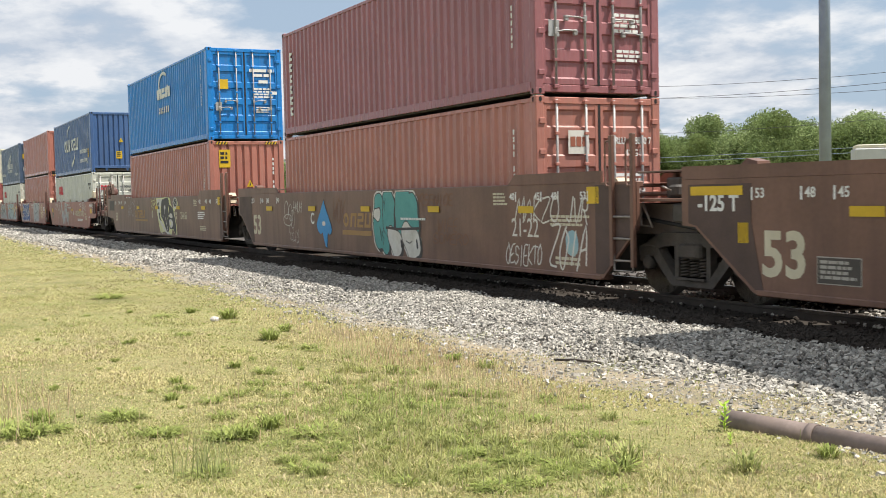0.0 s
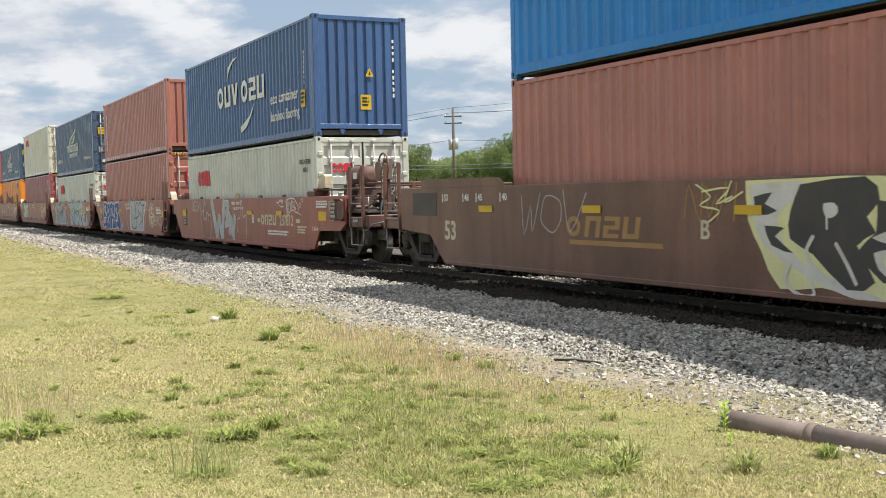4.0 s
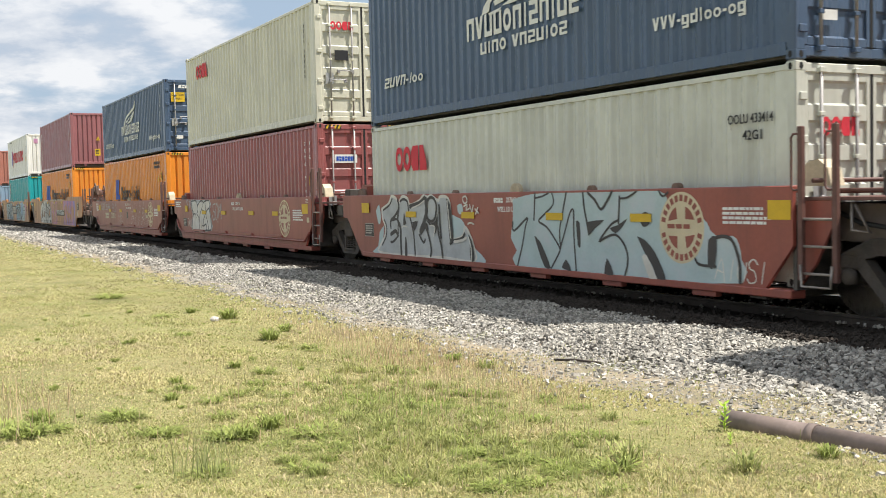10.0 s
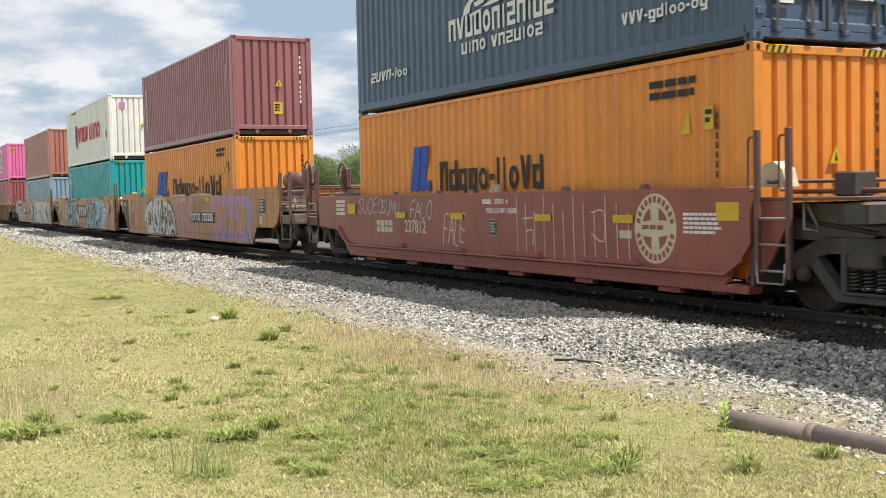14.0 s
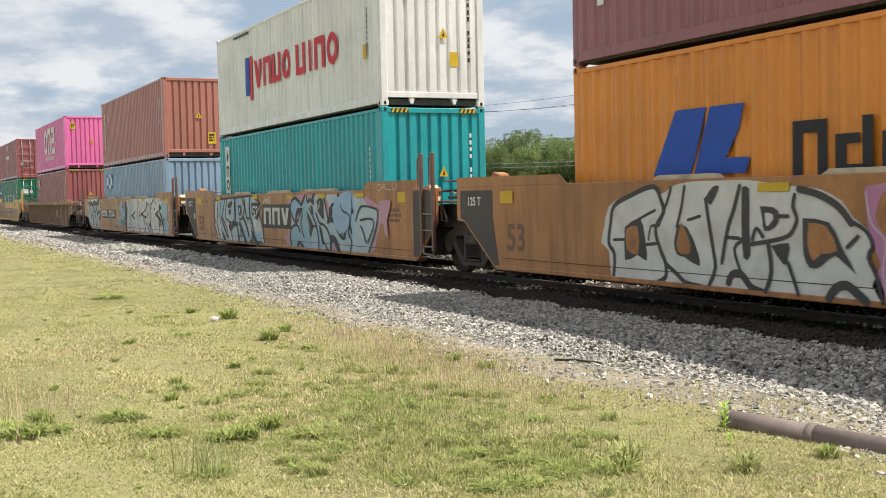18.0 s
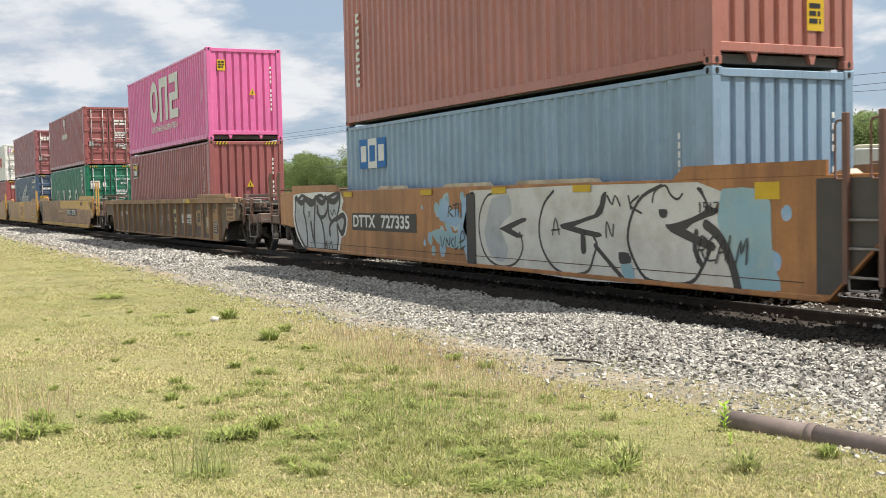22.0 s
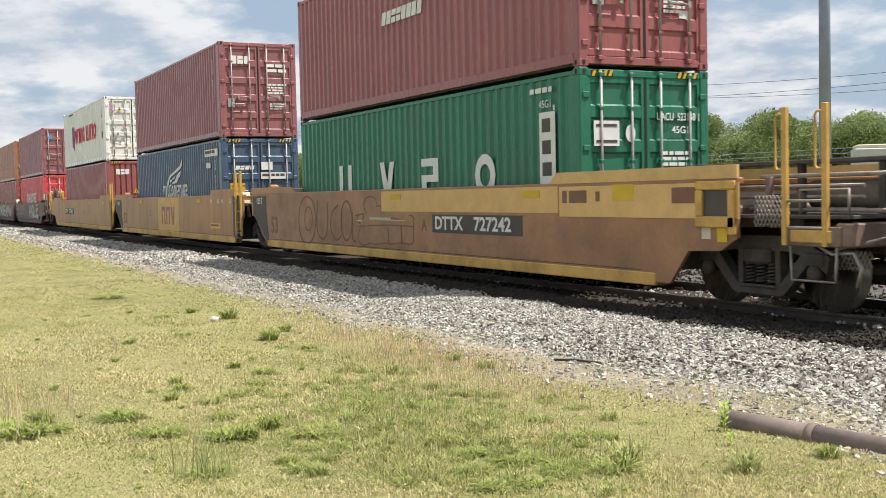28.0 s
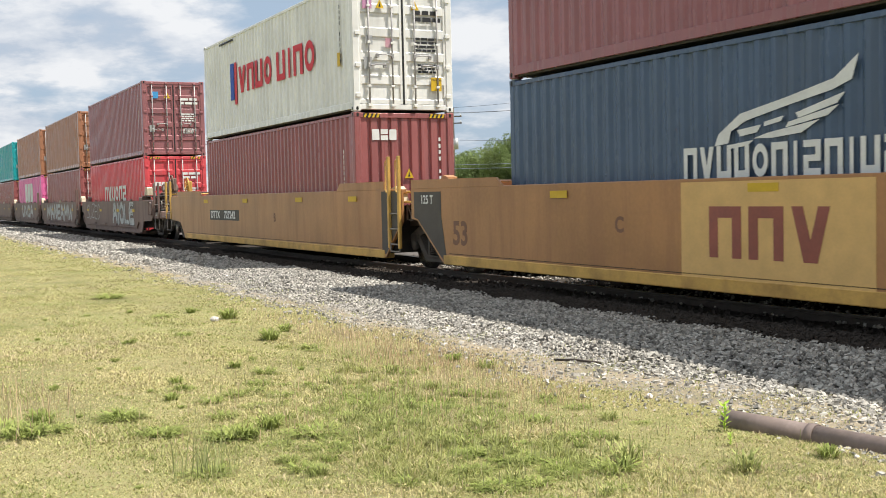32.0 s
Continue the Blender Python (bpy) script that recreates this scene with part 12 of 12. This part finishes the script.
    word_shape(B[15][0], "DVUODZ", 0.0, C_Y, 1.18, 4.8, 0.64, WHITE); wordmark(B[15][0], 5, x, -0.5, 1.8, 0.7, 0.16, WHITE, ENDF, 4)
    wordmark(B[17][0], 3, -0.23, C_Y, 1.85, 4.3, 1.25, WHITE, seed=26)
    rect(B[15][1], "blue_label", 0.26, 0.26, x, -0.72, 2.35, LBLUE, ENDF); triangle(B[15][1], -0.25, 2.35, 0.24)


BROWNM = decal("brown", (0.30, 0.10, 0.06))
SIGNBLUE = decal("sign_blue", (0.02, 0.15, 0.42))


def blob_mark(b, x, z, w, h):
    """A white ring above blocks."""
    sh = Shape()
    for i in range(20):
        a0, a1 = 2 * math.pi * i / 20 * 0.85, 2 * math.pi * (i + 1) / 20 * 0.85
        pts = [(q * 0.75 * math.cos(a + 0.8), 0.28 + q * 0.46 * math.sin(a + 0.8)) for q, a in ((0.78, a0), (1, a0), (1, a1), (0.78, a1))]
        sh.solid([[(u, v, s) for u, v in pts] for s in (0, 0.003)])
    part("emblem", sh, WHITE, b, "white ring emblem", Matrix.Translation((x, C_Y, z)) @ SIDE)
    wordmark(b, 5, x, C_Y - 0.004, z - 0.02, w, 0.36, WHITE, seed=6, gap=0.2)
    wordmark(b, 6, x, C_Y, z - 0.62, w * 0.8, 0.22, WHITE, seed=7, gap=0.5)


# ---- putting the train together ----
ENDS = {0: ("joint", "joint"), 2: ("joint", -11.2), 3: (10.2, "joint"), 7: ("joint", -9.2), 8: (12.3, "joint"), 10: ("joint", -11.2), 11: (12.35, -11.2), 12: (12.0, "joint"), 14: ("joint", -11.2), 15: (10.2, "joint"), 18: ("joint", "joint")}
BOXES, CARS = [], []


def build_train():
    names = dict(brown="red-brown", wine="dark red", sky="pale blue", slate="dark slate blue", navy="navy blue", tan="tan brown", rust="rusty brown", maroon="maroon", red="bright red")
    for i, (c, kind, lo, up) in enumerate(UNITS):
        front, rear = ENDS.get(i, ("joint", "joint"))
        d = shape_of(kind)
        load = "%s over %s boxes" % (names.get(up[0], up[0]), names.get(lo[0], lo[0]))
        CARS.append(well_car(i, kind, c, front, rear, "%s steel well car carrying %s" % (GROUPS[kind], load)))
        truck(c + (d["tf"] - 0.4 if front == "joint" else front - (2.65 if kind == "D" else 2.32)))
        if rear != "joint":
            truck(c + rear + 1.5)
        z, pair = FLOOR[kind], []
        for k, (col, h, end) in enumerate((lo, up)):
            face = "with doors leading" if end == "doors" else "with plain end leading"
            where = "in a well car" if k == 0 else "stacked on another"
            box = container("%s steel container %s, %s" % (names.get(col, col), face, where), PAINT[col], h, end, col)
            if k == 1:
                for sx in (-1, 1):
                    for sy in (-1, 1):
                        part("twist_lock", cached("twist_lock", lambda: Shape().box(-0.06, 0.06, -0.06, 0.06, -0.0155, 0.001, 0.002)), GALV, box, "", pose(sx * (E2 - 0.085), sy * (HALF - 0.09), 0))
            on_train(box, c, 0, z)
            pair.append(box)
            z += h + 0.016
        BOXES.append(pair)


def motions():
    times = [2.0 * i for i in range(17)]
    for ob, x, y, z in MOVING:
        walk(ob, [(t, pose(x + run(t), y, z)) for t in times])
    for ws, (lx, ly, lz), x in WHEELS:
        near = [t for t in [0.07 * k for k in range(458)] if -34 < x + run(t) < 3]
        if not near:
            continue
        turn = lambda t: Matrix.Translation((lx, ly, lz)) @ Matrix.Rotation(run(t) / WHEEL_R, 4, "Y")
        rows = [(t, turn(t)) for t in near]
        if near[0] > 0.1:
            rows.insert(0, (0.0, turn(near[0] - 0.07)))
        if near[-1] < 31.9:
            rows.append((32.0, turn(near[-1] + 0.07)))
        walk(ws, rows)


build_train()
marks_on_cars(CARS)
murals(CARS)
marks_on_boxes(BOXES)
motions()
